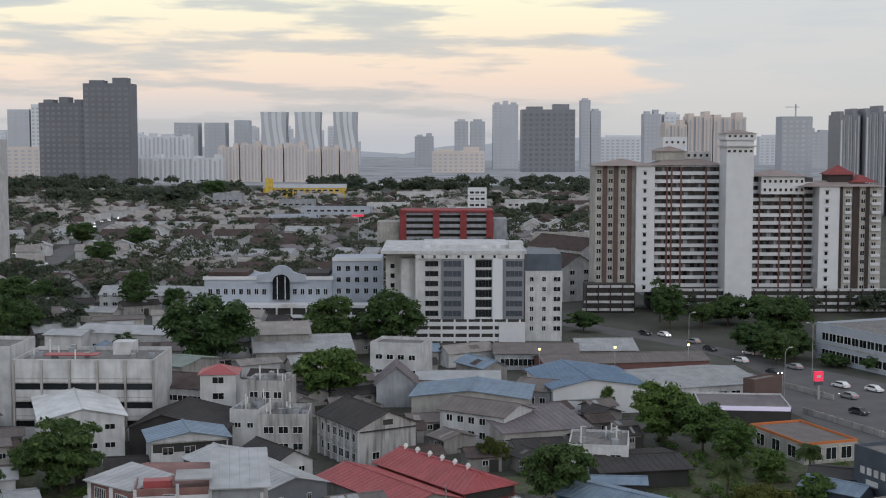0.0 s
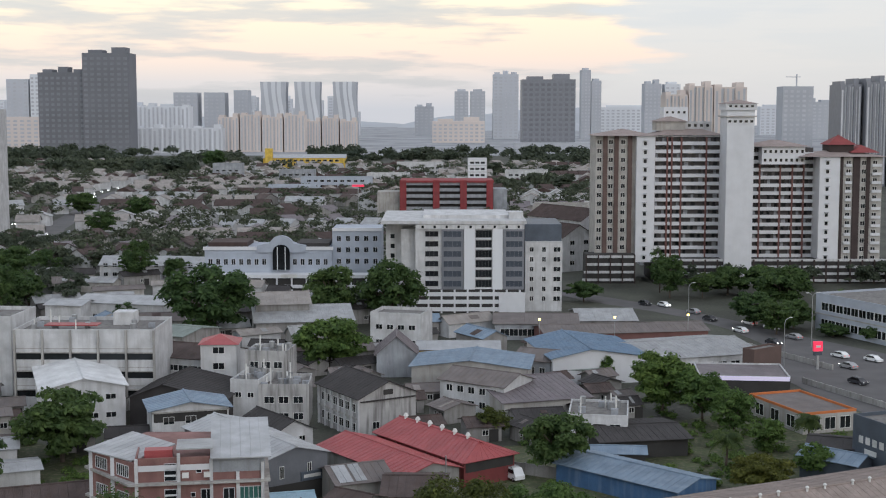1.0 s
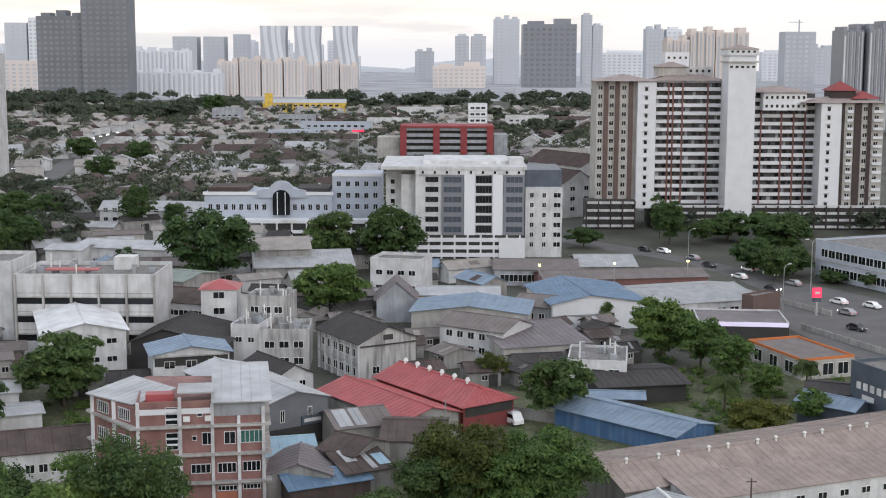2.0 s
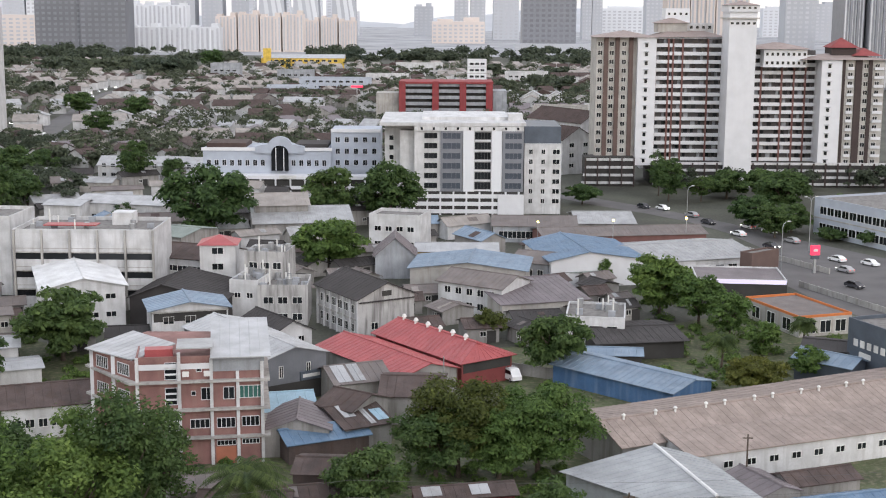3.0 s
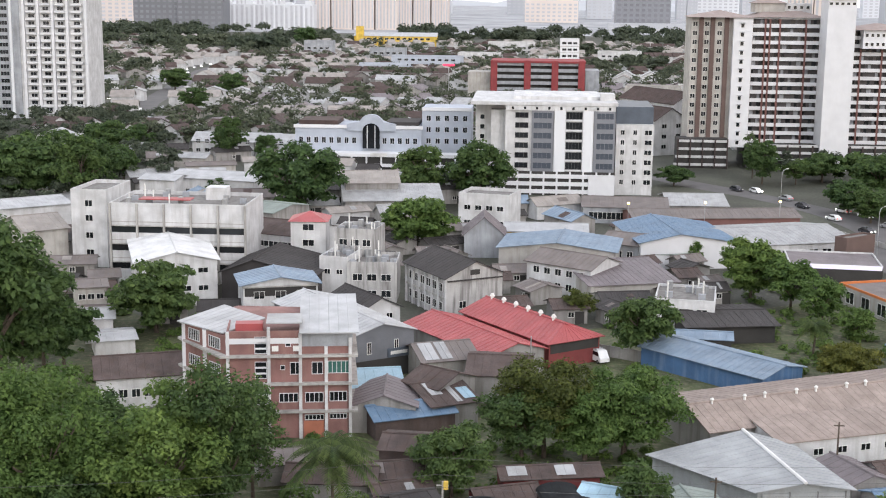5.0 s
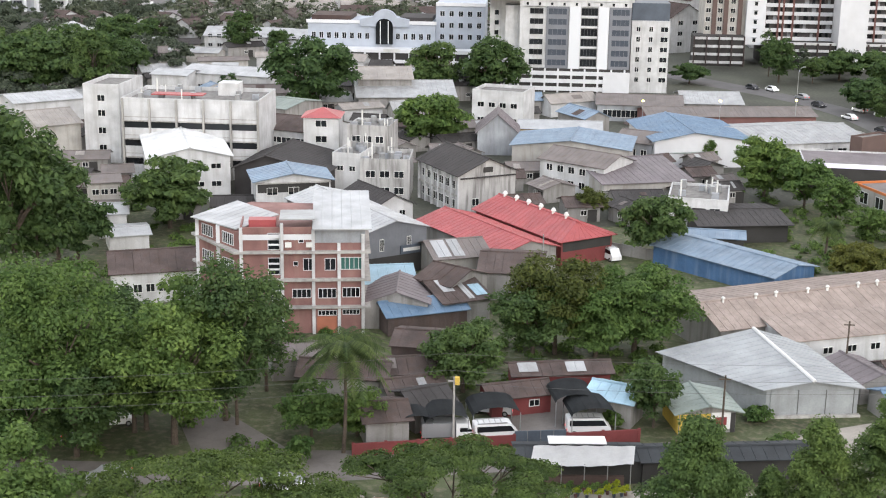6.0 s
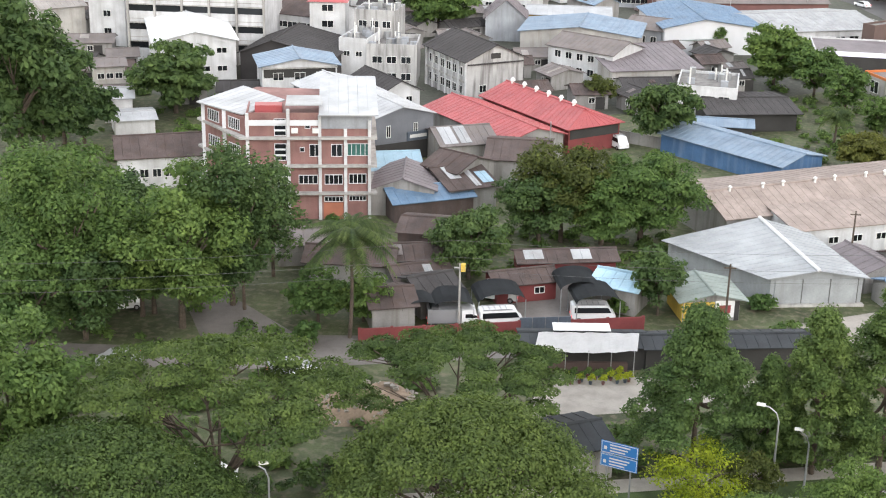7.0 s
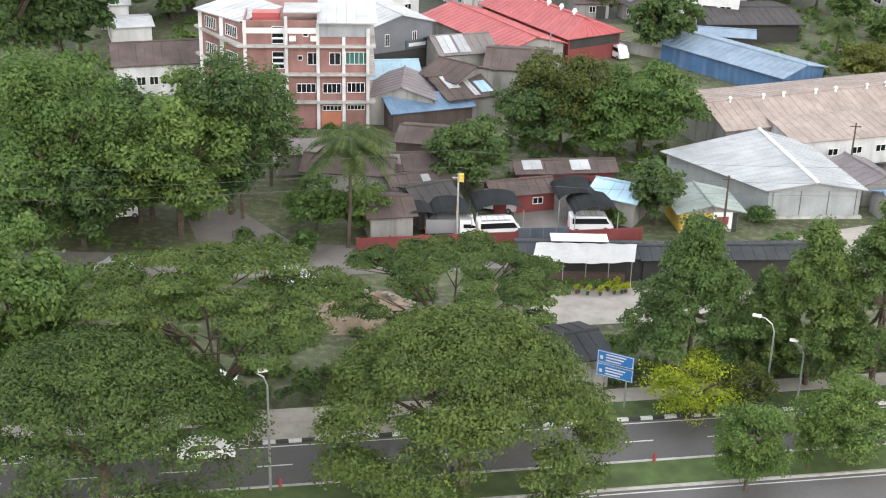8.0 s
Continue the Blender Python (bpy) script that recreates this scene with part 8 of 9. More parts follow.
palm("coconut palm with drooping fronds beside shacks", -19.1, 126.2, 11.3, 5.2, 4)
palm("small palm in a garden by workshops", 44.0, 208, 5.5, 3.0, 6)
palm("palm by an orange shop", 60.5, 222, 5.0, 2.6, 8)


# ---------------------------------------------------------------- trees
tree("broad rain tree with a flat spreading crown beside the road", -4.3, 83.6, "dome", 11.3, 14.4, 11, 60000, 0.19, LEAF_A, 47)
tree("broad rain tree with a dense low crown at the roadside", -29.3, 79.0, "dome", 11.7, 12.7, 12, 46000, 0.19, LEAF_A, 84)
tree("rain tree with dark limbs showing through a thin crown", -24.0, 91.0, "spread", 11.3, 14.8, 13, 30000, 0.19, LEAF_A, 121)
tree("low spreading rain tree over parked cars", -6.6, 102.8, "spread", 10.2, 10.8, 14, 32000, 0.19, LEAF_A, 158)
tree("tall full broadleaf tree beside the side street", -40.0, 91.1, "round", 6.2, 16.4, 15, 26000, 0.22, LEAF_B, 195)
tree("conical dark green broadleaf tree with a pointed crown", 13.2, 102.1, "cone", 7.3, 14.9, 21, 30000, 0.20, LEAF_K, 57)
tree("conical dark green broadleaf tree with a pointed crown", 23.2, 102.9, "cone", 5.8, 15.0, 22, 24000, 0.20, LEAF_K, 94)
tree("tall conical broadleaf tree with a dense crown", 28.7, 103.2, "cone", 6.6, 17.2, 23, 28000, 0.20, LEAF_K, 131)
tree("dark bushy tree behind the street lamp", 19.5, 103.7, "cone", 3.7, 10.4, 24, 14000, 0.20, LEAF_K, 168)
tree("small yellow-green flowering tree by the pavement", 13.2, 96.3, "round", 4.9, 5.9, 25, 6400, 0.16, LEAF_Y, 205)
tree("small autumn-toned tree with reddish thin foliage", 17.1, 96.6, "round", 3.0, 5.1, 26, 3500, 0.20, LEAF_O, 242)
tree("young weeping street tree on the median", 16.3, 86.2, "round", 3.4, 8.2, 27, 9000, 0.16, LEAF_B, 279)
tree("young broadleaf tree on the median", 24.2, 91.2, "round", 4.3, 7.6, 28, 9000, 0.17, LEAF_B, 316)
tree("young broadleaf tree on the median", 21.3, 89.6, "round", 2.0, 6.3, 29, 2500, 0.20, LEAF_B, 353)
tree("bushy bright green broadleaf tree by the side street", -47.4, 125.2, "round", 7.8, 20.0, 31, 18677, 0.24, LEAF_B, 67)
tree("bushy bright green broadleaf tree by the side street", -36.5, 126.6, "round", 8.3, 16.1, 32, 21082, 0.24, LEAF_B, 104)
tree("bushy bright green broadleaf tree by the side street", -32.8, 133.3, "round", 6.8, 18.4, 33, 13958, 0.24, LEAF_C, 141)
tree("bushy bright green broadleaf tree by the side street", -53.3, 139.0, "round", 7.6, 16.3, 34, 17558, 0.24, LEAF_B, 178)
tree("bushy bright green broadleaf tree by the side street", -52.4, 127.5, "round", 6.2, 11.2, 35, 11618, 0.24, LEAF_B, 215)
tree("bushy bright green broadleaf tree by the side street", -30.2, 142.2, "round", 4.8, 13.9, 36, 7164, 0.24, LEAF_C, 252)
tree("bushy bright green broadleaf tree by the side street", -41.4, 129.0, "round", 6.1, 11.9, 37, 11278, 0.24, LEAF_B, 289)
tree("bushy bright green broadleaf tree by the side street", -58.9, 138.2, "round", 5.0, 11.9, 38, 7588, 0.24, LEAF_B, 326)
tree("bushy green broadleaf tree in a roadside grove", -45.3, 122.5, "round", 6.5, 11.5, 110, 12824, 0.24, LEAF_C, 110)
tree("bushy green broadleaf tree in a roadside grove", -48.9, 117.9, "round", 6.4, 12.1, 111, 12337, 0.24, LEAF_B, 147)
tree("bushy green broadleaf tree in a roadside grove", -40.4, 129.9, "round", 6.1, 11.3, 112, 11358, 0.24, LEAF_B, 184)
tree("bushy green broadleaf tree in a roadside grove", -31.3, 132.2, "round", 4.3, 12.5, 113, 5552, 0.24, LEAF_C, 221)
tree("bushy green broadleaf tree in a roadside grove", -52.8, 133.9, "round", 6.4, 15.9, 114, 12518, 0.24, LEAF_B, 258)
tree("bushy green broadleaf tree in a roadside grove", -36.3, 132.8, "round", 6.2, 16.3, 115, 11593, 0.24, LEAF_B, 295)
tree("bushy green broadleaf tree in a roadside grove", -46.3, 138.2, "round", 5.8, 14.3, 116, 10363, 0.24, LEAF_C, 332)
tree("leafy tree beside a coconut palm", -23.0, 129.9, "round", 4.2, 6.2, 41, 5751, 0.23, LEAF_B, 77)
tree("leafy shrub-like tree below a palm", -18.3, 130.6, "round", 3.9, 5.6, 42, 4956, 0.23, LEAF_B, 114)
tree("feathery green tree behind tin roofs", -8.2, 144.3, "round", 5.5, 8.7, 43, 9919, 0.23, LEAF_C, 151)
tree("olive-toned thinning tree behind shacks", 2.2, 158.3, "round", 6.6, 13.8, 44, 14543, 0.23, LEAF_O, 188)
tree("dark drooping tree hung with creepers", -0.5, 156.9, "round", 6.6, 9.6, 45, 14313, 0.23, LEAF_C, 225)
tree("bright green broadleaf tree beside a brown roof", 11.9, 159.7, "round", 8.1, 12.1, 46, 21751, 0.23, LEAF_B, 262)
tree("bright green broadleaf tree beside a brown roof", 7.1, 158.0, "round", 7.0, 9.6, 47, 16086, 0.23, LEAF_B, 299)
tree("tall slim green tree by a kiosk", 12.6, 136.3, "round", 3.4, 8.4, 48, 3780, 0.23, LEAF_C, 336)
tree("small shrub by the yard wall", 8.1, 135.7, "round", 1.5, 2.1, 49, 800, 0.25, LEAF_B, 13)
tree("shrub at the lane corner", 24.1, 139.4, "round", 1.9, 1.6, 50, 800, 0.25, LEAF_B, 50)
tree("hedge bush at the street corner", -23.0, 123.4, "round", 1.7, 3.1, 51, 900, 0.25, LEAF_B, 87)
tree("large dark rain tree among factories", -56.3, 324.3, "round", 11.8, 18.8, 61, 9600, 0.65, LEAF_C, 97)
tree("large dark tree beside the office block", -13.4, 352.1, "round", 9.6, 17.9, 62, 9600, 0.53, LEAF_C, 134)
tree("large dark tree beside the office block", -28.4, 354.4, "round", 8.2, 16.1, 63, 9600, 0.45, LEAF_C, 171)
tree("green broadleaf tree among workshops", -24.1, 287.5, "round", 8.8, 12.5, 64, 9600, 0.49, LEAF_B, 208)
tree("dark round tree in front of a warehouse", -60.7, 212.9, "round", 8.8, 12.2, 65, 9600, 0.48, LEAF_C, 245)
tree("dark round tree behind a blue shed", 17.5, 203.4, "round", 5.9, 11.5, 66, 9600, 0.33, LEAF_C, 282)
tree("tall broadleaf tree by the petrol station", 40.4, 247.2, "round", 6.9, 12.2, 67, 9600, 0.38, LEAF_B, 319)
tree("leafy tree in a row by the petrol station", 46.5, 240.5, "round", 5.7, 9.8, 68, 9600, 0.32, LEAF_B, 356)
tree("leafy tree in a row of garden trees", 49.9, 229.8, "round", 4.5, 8.9, 69, 4562, 0.28, LEAF_B, 33)
tree("leafy bush in a row of garden trees", 53.1, 220.1, "round", 3.4, 5.7, 70, 2569, 0.28, LEAF_B, 70)
tree("low bushy tree behind the brown roof", 46.0, 194.7, "round", 5.2, 6.4, 71, 9600, 0.28, LEAF_O, 107)
tree("low bushy tree beside a dark shed", 56.5, 202.7, "round", 3.6, 5.7, 72, 2925, 0.28, LEAF_B, 144)
tree("small tree in a yard", 8.8, 228.8, "round", 3.4, 5.9, 73, 2624, 0.28, LEAF_O, 181)
tree("small dark tree by a wall", 33.6, 275.9, "round", 1.8, 6.4, 74, 1200, 0.28, LEAF_B, 218)
tree("dark roadside tree along the highway", 67.5, 402.5, "round", 6.0, 14.0, 75, 9600, 0.33, LEAF_C, 255)
tree("dark roadside tree along the highway", 66.5, 415.0, "round", 4.4, 13.9, 76, 4332, 0.28, LEAF_C, 292)
tree("dark roadside tree along the highway", 86.2, 409.5, "round", 7.9, 8.6, 77, 9600, 0.43, LEAF_C, 329)
tree("dark roadside tree along the highway", 96.0, 403.8, "round", 9.5, 10.2, 78, 9600, 0.53, LEAF_C, 6)
tree("dark roadside tree along the highway", 95.0, 375.5, "round", 8.1, 12.6, 79, 9600, 0.45, LEAF_C, 43)
tree("dark roadside tree along the highway", 89.9, 346.0, "round", 6.0, 8.1, 75, 9600, 0.33, LEAF_C, 255)
tree("dark roadside tree along the highway", 96.5, 333.3, "round", 4.4, 3.3, 76, 4287, 0.28, LEAF_C, 292)
tree("dark roadside tree along the highway", 103.9, 325.4, "round", 3.6, 4.1, 77, 2887, 0.28, LEAF_C, 329)
tree("dark roadside tree along the highway", 41.1, 395.4, "round", 5.8, 6.3, 78, 9600, 0.32, LEAF_C, 6)
tree("dark roadside tree along the highway", 77.3, 403.0, "round", 4.3, 7.6, 79, 4133, 0.28, LEAF_C, 43)
tree("dark roadside tree along the highway", 80.7, 350.2, "round", 6.8, 9.6, 75, 9600, 0.37, LEAF_C, 255)
tree("dark roadside tree along the highway", 83.4, 337.0, "round", 5.8, 8.6, 76, 9600, 0.32, LEAF_C, 292)
tree("tall dark tree at the edge of the workshops", -133.0, 344.8, "round", 11.6, 16.3, 85, 9600, 0.64, LEAF_C, 265)
tree("tall dark tree at the edge of the workshops", -114.9, 338.0, "round", 8.2, 18.8, 86, 9600, 0.45, LEAF_C, 302)
tree("tall dark tree at the edge of the workshops", -73.9, 180.2, "round", 9.7, 25.9, 87, 9600, 0.53, LEAF_C, 339)
tree("tall dark tree at the edge of the workshops", -72.1, 192.3, "round", 6.6, 15.6, 88, 9600, 0.36, LEAF_C, 16)
tree("tall dark tree at the edge of the workshops", -69.2, 192.7, "round", 6.2, 10.4, 89, 9600, 0.34, LEAF_C, 53)
tree("tall dark tree at the edge of the workshops", -71.8, 183.3, "round", 7.2, 21.4, 90, 9600, 0.40, LEAF_C, 90)
tree("tall dark tree at the edge of the workshops", -81.2, 197.8, "round", 6.9, 22.1, 91, 9600, 0.38, LEAF_C, 127)
tree("garden tree between tiled houses", -137.8, 433.7, "round", 8.6, 13.4, 90, 9600, 0.47, LEAF_C, 90)
tree("garden tree between tiled houses", -131.3, 448.9, "round", 5.9, 10.1, 91, 9600, 0.32, LEAF_C, 127)
tree("garden tree between tiled houses", -98.4, 435.7, "round", 6.5, 14.4, 92, 9600, 0.36, LEAF_C, 164)
tree("garden tree between tiled houses", -85.8, 436.3, "round", 5.6, 8.9, 93, 9600, 0.31, LEAF_C, 201)
tree("garden tree between tiled houses", -151.1, 600.7, "round", 7.7, 12.2, 94, 9600, 0.43, LEAF_C, 238)
tree("garden tree between tiled houses", -150.5, 677.2, "round", 8.7, 13.7, 95, 9600, 0.48, LEAF_C, 275)
tree("garden tree between tiled houses", -193.6, 729.4, "round", 9.4, 12.3, 90, 9600, 0.52, LEAF_C, 90)
tree("garden tree between tiled houses", -86.3, 363.8, "round", 4.7, 4.5, 91, 4960, 0.28, LEAF_C, 127)
tree("garden tree between tiled houses", -80.8, 349.5, "round", 5.3, 6.5, 92, 9600, 0.29, LEAF_C, 164)
tree("dark tree below the white condominium", -140.9, 351.6, "round", 11.9, 16.9, 101, 9600, 0.65, LEAF_C, 137)
tree("dark tree below the white condominium", -127.8, 351.5, "round", 11.8, 18.6, 102, 9600, 0.65, LEAF_C, 174)
tree("dark tree below the white condominium", -116.7, 355.2, "round", 8.6, 17.0, 103, 9600, 0.47, LEAF_C, 211)
tree("dark tree below the white condominium", -133.7, 348.6, "round", 9.4, 15.9, 104, 9600, 0.52, LEAF_C, 248)
tree("dark tree below the white condominium", -116.2, 379.1, "round", 5.8, 11.3, 105, 9600, 0.32, LEAF_C, 285)
tree("broad tree beside the far housing blocks", -214.0, 1279.1, "round", 13.4, 19.0, 95, 1500, 1.80, LEAF_C, 275)
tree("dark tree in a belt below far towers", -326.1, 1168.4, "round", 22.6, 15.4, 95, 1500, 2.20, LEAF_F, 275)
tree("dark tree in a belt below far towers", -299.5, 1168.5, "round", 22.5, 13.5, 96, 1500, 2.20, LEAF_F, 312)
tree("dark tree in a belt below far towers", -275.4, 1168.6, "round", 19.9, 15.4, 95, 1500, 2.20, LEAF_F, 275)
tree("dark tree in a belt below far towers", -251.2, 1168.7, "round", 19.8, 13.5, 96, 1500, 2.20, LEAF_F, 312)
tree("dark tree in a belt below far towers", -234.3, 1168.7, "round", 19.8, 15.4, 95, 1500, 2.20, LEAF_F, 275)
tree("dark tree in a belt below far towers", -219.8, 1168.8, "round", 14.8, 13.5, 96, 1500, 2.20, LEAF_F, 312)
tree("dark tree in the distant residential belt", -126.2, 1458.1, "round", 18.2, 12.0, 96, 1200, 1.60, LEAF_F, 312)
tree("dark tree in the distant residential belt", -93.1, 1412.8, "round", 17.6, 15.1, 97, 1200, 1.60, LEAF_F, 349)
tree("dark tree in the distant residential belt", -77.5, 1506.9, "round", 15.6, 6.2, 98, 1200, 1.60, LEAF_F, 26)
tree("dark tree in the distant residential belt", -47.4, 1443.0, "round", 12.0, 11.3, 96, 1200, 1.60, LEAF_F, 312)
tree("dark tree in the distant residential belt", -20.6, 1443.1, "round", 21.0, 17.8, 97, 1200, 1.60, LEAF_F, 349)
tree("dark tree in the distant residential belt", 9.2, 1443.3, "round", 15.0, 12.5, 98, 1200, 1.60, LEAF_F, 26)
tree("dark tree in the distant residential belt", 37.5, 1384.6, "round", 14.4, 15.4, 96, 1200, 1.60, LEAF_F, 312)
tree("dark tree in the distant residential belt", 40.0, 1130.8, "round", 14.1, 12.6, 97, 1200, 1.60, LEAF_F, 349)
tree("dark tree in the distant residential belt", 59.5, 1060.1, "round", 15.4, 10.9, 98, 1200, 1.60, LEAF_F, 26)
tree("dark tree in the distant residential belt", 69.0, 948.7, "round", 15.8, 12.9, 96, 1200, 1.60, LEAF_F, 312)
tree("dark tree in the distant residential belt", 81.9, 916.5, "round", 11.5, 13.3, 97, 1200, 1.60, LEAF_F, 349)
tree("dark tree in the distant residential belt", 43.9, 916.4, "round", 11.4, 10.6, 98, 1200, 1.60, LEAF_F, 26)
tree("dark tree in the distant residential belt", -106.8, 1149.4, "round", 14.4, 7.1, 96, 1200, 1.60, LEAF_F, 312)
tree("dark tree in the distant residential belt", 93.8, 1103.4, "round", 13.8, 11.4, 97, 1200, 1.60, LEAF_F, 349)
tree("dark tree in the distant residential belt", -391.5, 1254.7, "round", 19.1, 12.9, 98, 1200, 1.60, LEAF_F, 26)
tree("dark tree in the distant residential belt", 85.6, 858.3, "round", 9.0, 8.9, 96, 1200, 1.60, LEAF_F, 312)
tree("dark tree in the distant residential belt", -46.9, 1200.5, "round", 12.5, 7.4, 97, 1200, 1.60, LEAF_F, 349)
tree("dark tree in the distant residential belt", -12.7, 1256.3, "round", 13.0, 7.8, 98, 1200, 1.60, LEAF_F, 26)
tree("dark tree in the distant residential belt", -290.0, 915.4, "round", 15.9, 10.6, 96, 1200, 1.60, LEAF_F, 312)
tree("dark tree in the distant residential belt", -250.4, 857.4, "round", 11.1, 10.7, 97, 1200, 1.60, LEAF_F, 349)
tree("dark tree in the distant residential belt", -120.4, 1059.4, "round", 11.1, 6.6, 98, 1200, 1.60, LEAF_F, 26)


# ---------------------------------------------------------------- far residential streets
def row_house(label, w, d, he, hr, wall, roof, wins):
    return gable("terrace_house", label, "house", 0, -400, 0, w, d, he, hr, wall, roof, axis="x", over=0.5, wins=wins, group="terrace houses", cap=False, seams=False)


W1 = (("S", 2, (1.8, 4.8), 1.5, 1.3),)
TEMPL = [row_house("white terrace house with a dark tiled roof", 7, 13, 5.0, 7.8, WHITE, R_TILE, W1),
         row_house("cream terrace house with a dark tiled roof", 7, 13, 5.0, 7.8, CREAM, R_TILE, W1),
         row_house("white terrace house with a grey sheet roof", 7, 13, 4.8, 7.2, WHITE, R_GREY, W1),
         row_house("grimy terrace house with a rusty roof", 8, 14, 3.6, 6.4, DIRTY, R_RUST, W1),
         row_house("pale detached house with a white roof", 11, 11, 5.6, 8.6, WHITE, R_PALE, W1),
         row_house("low house with a mauve-brown roof", 10, 16, 4.0, 6.8, CREAM, R_PURP, W1),
         row_house("white house with a tan sheet roof", 10, 11, 5.2, 7.8, WHITE, R_TAN, W1)]
SPEC = ((7, 13, 5.0, 7.8, WHITE, R_TILE), (7, 13, 5.0, 7.8, CREAM, R_TILE), (7, 13, 4.8, 7.2, WHITE, R_GREY), (8, 14, 3.6, 6.4, DIRTY, R_RUST), (11, 11, 5.6, 8.6, WHITE, R_PALE), (10, 16, 4.0, 6.8, CREAM, R_PURP), (10, 11, 5.2, 7.8, WHITE, R_TAN))
PLAIN = [row_house(tm["label"], *sp, ()) for tm, sp in zip(TEMPL, SPEC)]
rng = random.Random(21)


def free(x, y):
    if abs(x) > 0.36 * y + 20 or y < 440:
        return False
    if -80 < x < -12 and y < 445 or -20 < x < 160 and y < 475:
        return False
    if -40 < x < 40 and 680 < y < 740:
        return False
    if -245 < x < -178 and 500 < y < 620:
        return False
    sx = -170 - 50 * min(1, max(0, (y - 600) / 300)) - 6 * max(0, (y - 900) / 250) if y > 600 else -155 - 0.1 * (y - 520)
    return abs(x - sx) > 10


spots = []
ROWS_Y = []
y = 446.0
while y < 1330:
    ang = 8 * math.sin(y * 0.013)
    ROWS_Y.append((y, 25 + (y - 446) * 0.03, ang))
    x = -0.36 * y - 10
    run, turn_ = 0, 0
    while x < 0.30 * y:
        if run <= 0:
            run, kind = rng.randint(2, 7), (rng.choice((0, 0, 1, 2, 3, 5, 6)) if y < 800 else rng.choice((0, 1, 2, 4, 6, 4, 3)))
            turn_ = rng.choice((0, 0, 24, -28, 52, 90, 90))
            x += rng.uniform(4, 14)
        w, d = ((7, 13), (7, 13), (7, 13), (8, 14), (11, 11), (10, 16), (10, 11))[kind]
        step = w * abs(math.cos(radians(turn_))) + d * abs(math.sin(radians(turn_))) + (0.3 if kind < 3 else 3.0)
        yy = y + rng.uniform(-1.5, 1.5) + (x * math.tan(radians(ang)))
        if free(x, yy) and rng.random() < 0.88:
            spots.append((x, yy, ang + turn_ + (180 if rng.random() < 0.3 else 0) + rng.uniform(-4, 4), kind))
        x += step
        run -= 1
    y += 23 + (y - 446) * 0.024
spots.sort(key=lambda s: s[1])
for k, (x, yy, ang, kind) in enumerate(spots[:300]):
    copy_thing(TEMPL[kind] if k < 90 else PLAIN[kind], pose(x, yy, 0.0, 0, 0, ang))
walls_, dark_, pale_ = bmesh.new(), bmesh.new(), bmesh.new()
for x, yy, ang, kind in spots[300:]:
    w, d, he, hr = (7, 13, 5.0, 7.8) if kind < 3 else (10, 11, 5.2, 8.0)
    m = pose(x, yy, 0, 0, 0, ang)
    box(walls_, -w / 2, w / 2, -d / 2, d / 2, 0, he, m)
    tgt = pale_ if kind in (2, 4, 6) else dark_
    vs = [tgt.verts.new(m @ Vector(p)) for p in ((-w / 2, -d / 2 - 0.5, he - 0.1), (w / 2, -d / 2 - 0.5, he - 0.1), (w / 2, d / 2 + 0.5, he - 0.1), (-w / 2, d / 2 + 0.5, he - 0.1), (-w / 2, 0, hr), (w / 2, 0, hr))]
    for q in ((0, 1, 5, 4), (2, 3, 4, 5), (0, 4, 3), (1, 2, 5), (3, 2, 1, 0)):
        tgt.faces.new([vs[k] for k in q])
flat("distant_house_walls", walls_, WHITE, "pale walls of many distant low houses", "houses", "stuff")
flat("distant_house_roofs", dark_, R_TILE, "dark tiled roofs of many distant low houses", "houses", "stuff")
flat("distant_pale_roofs", pale_, R_TAN, "tan sheet roofs of many distant low houses", "houses", "stuff")
for tm in TEMPL + PLAIN:
    for o in (*tm.children_recursive, tm):
        bpy.data.objects.remove(o)

rg = np.random.default_rng(9)
cl = []
while len(cl) < 3600:
    y0, gap, ang = ROWS_Y[int(len(ROWS_Y) * rg.random() ** 1.1)]
    x = (rg.random() * 0.66 - 0.36) * y0
    y = y0 + gap * 0.5 + rg.normal() * (gap - 20) * 0.25 + x * math.tan(radians(ang))
    if free(x, y) or y > 1000:
        r = rg.uniform(1.6, 3.6) * (1 + (y - 446) / 1500)
        for q in range(3):
            cl.append((x + rg.normal() * r * 0.8, y + rg.normal() * r * 0.35, rg.uniform(2.5, 8), r * rg.uniform(0.6, 1), 0.8))
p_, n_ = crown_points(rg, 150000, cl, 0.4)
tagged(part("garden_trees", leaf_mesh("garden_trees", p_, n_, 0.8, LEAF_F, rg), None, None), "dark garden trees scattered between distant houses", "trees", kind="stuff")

cl = []
for x0, x1, y0, y1, k in ((-155, -108, 310, 440, 70), (-40, -14, 360, 371, 7), (70, 150, 425, 434, 20), (-250, -140, 470, 556, 70), (-215, -120, 440, 520, 46)):
    for i in range(k):
        x, y, r = rg.uniform(x0, x1), rg.uniform(y0, y1), rg.uniform(1.6, 3.6)
        for q in range(4):
            cl.append((x + rg.normal() * r * 0.7, y + rg.normal() * r * 0.7, rg.uniform(2, 6.5), r * rg.uniform(0.5, 0.9), 0.8))
p_, n_ = crown_points(rg, 105000, cl, 0.4)
tagged(part("scrub_trees", leaf_mesh("scrub_trees", p_, n_, 0.5, LEAF_F, rg), None, None), "dark scrubby trees filling gaps between sheds", "trees", kind="stuff")

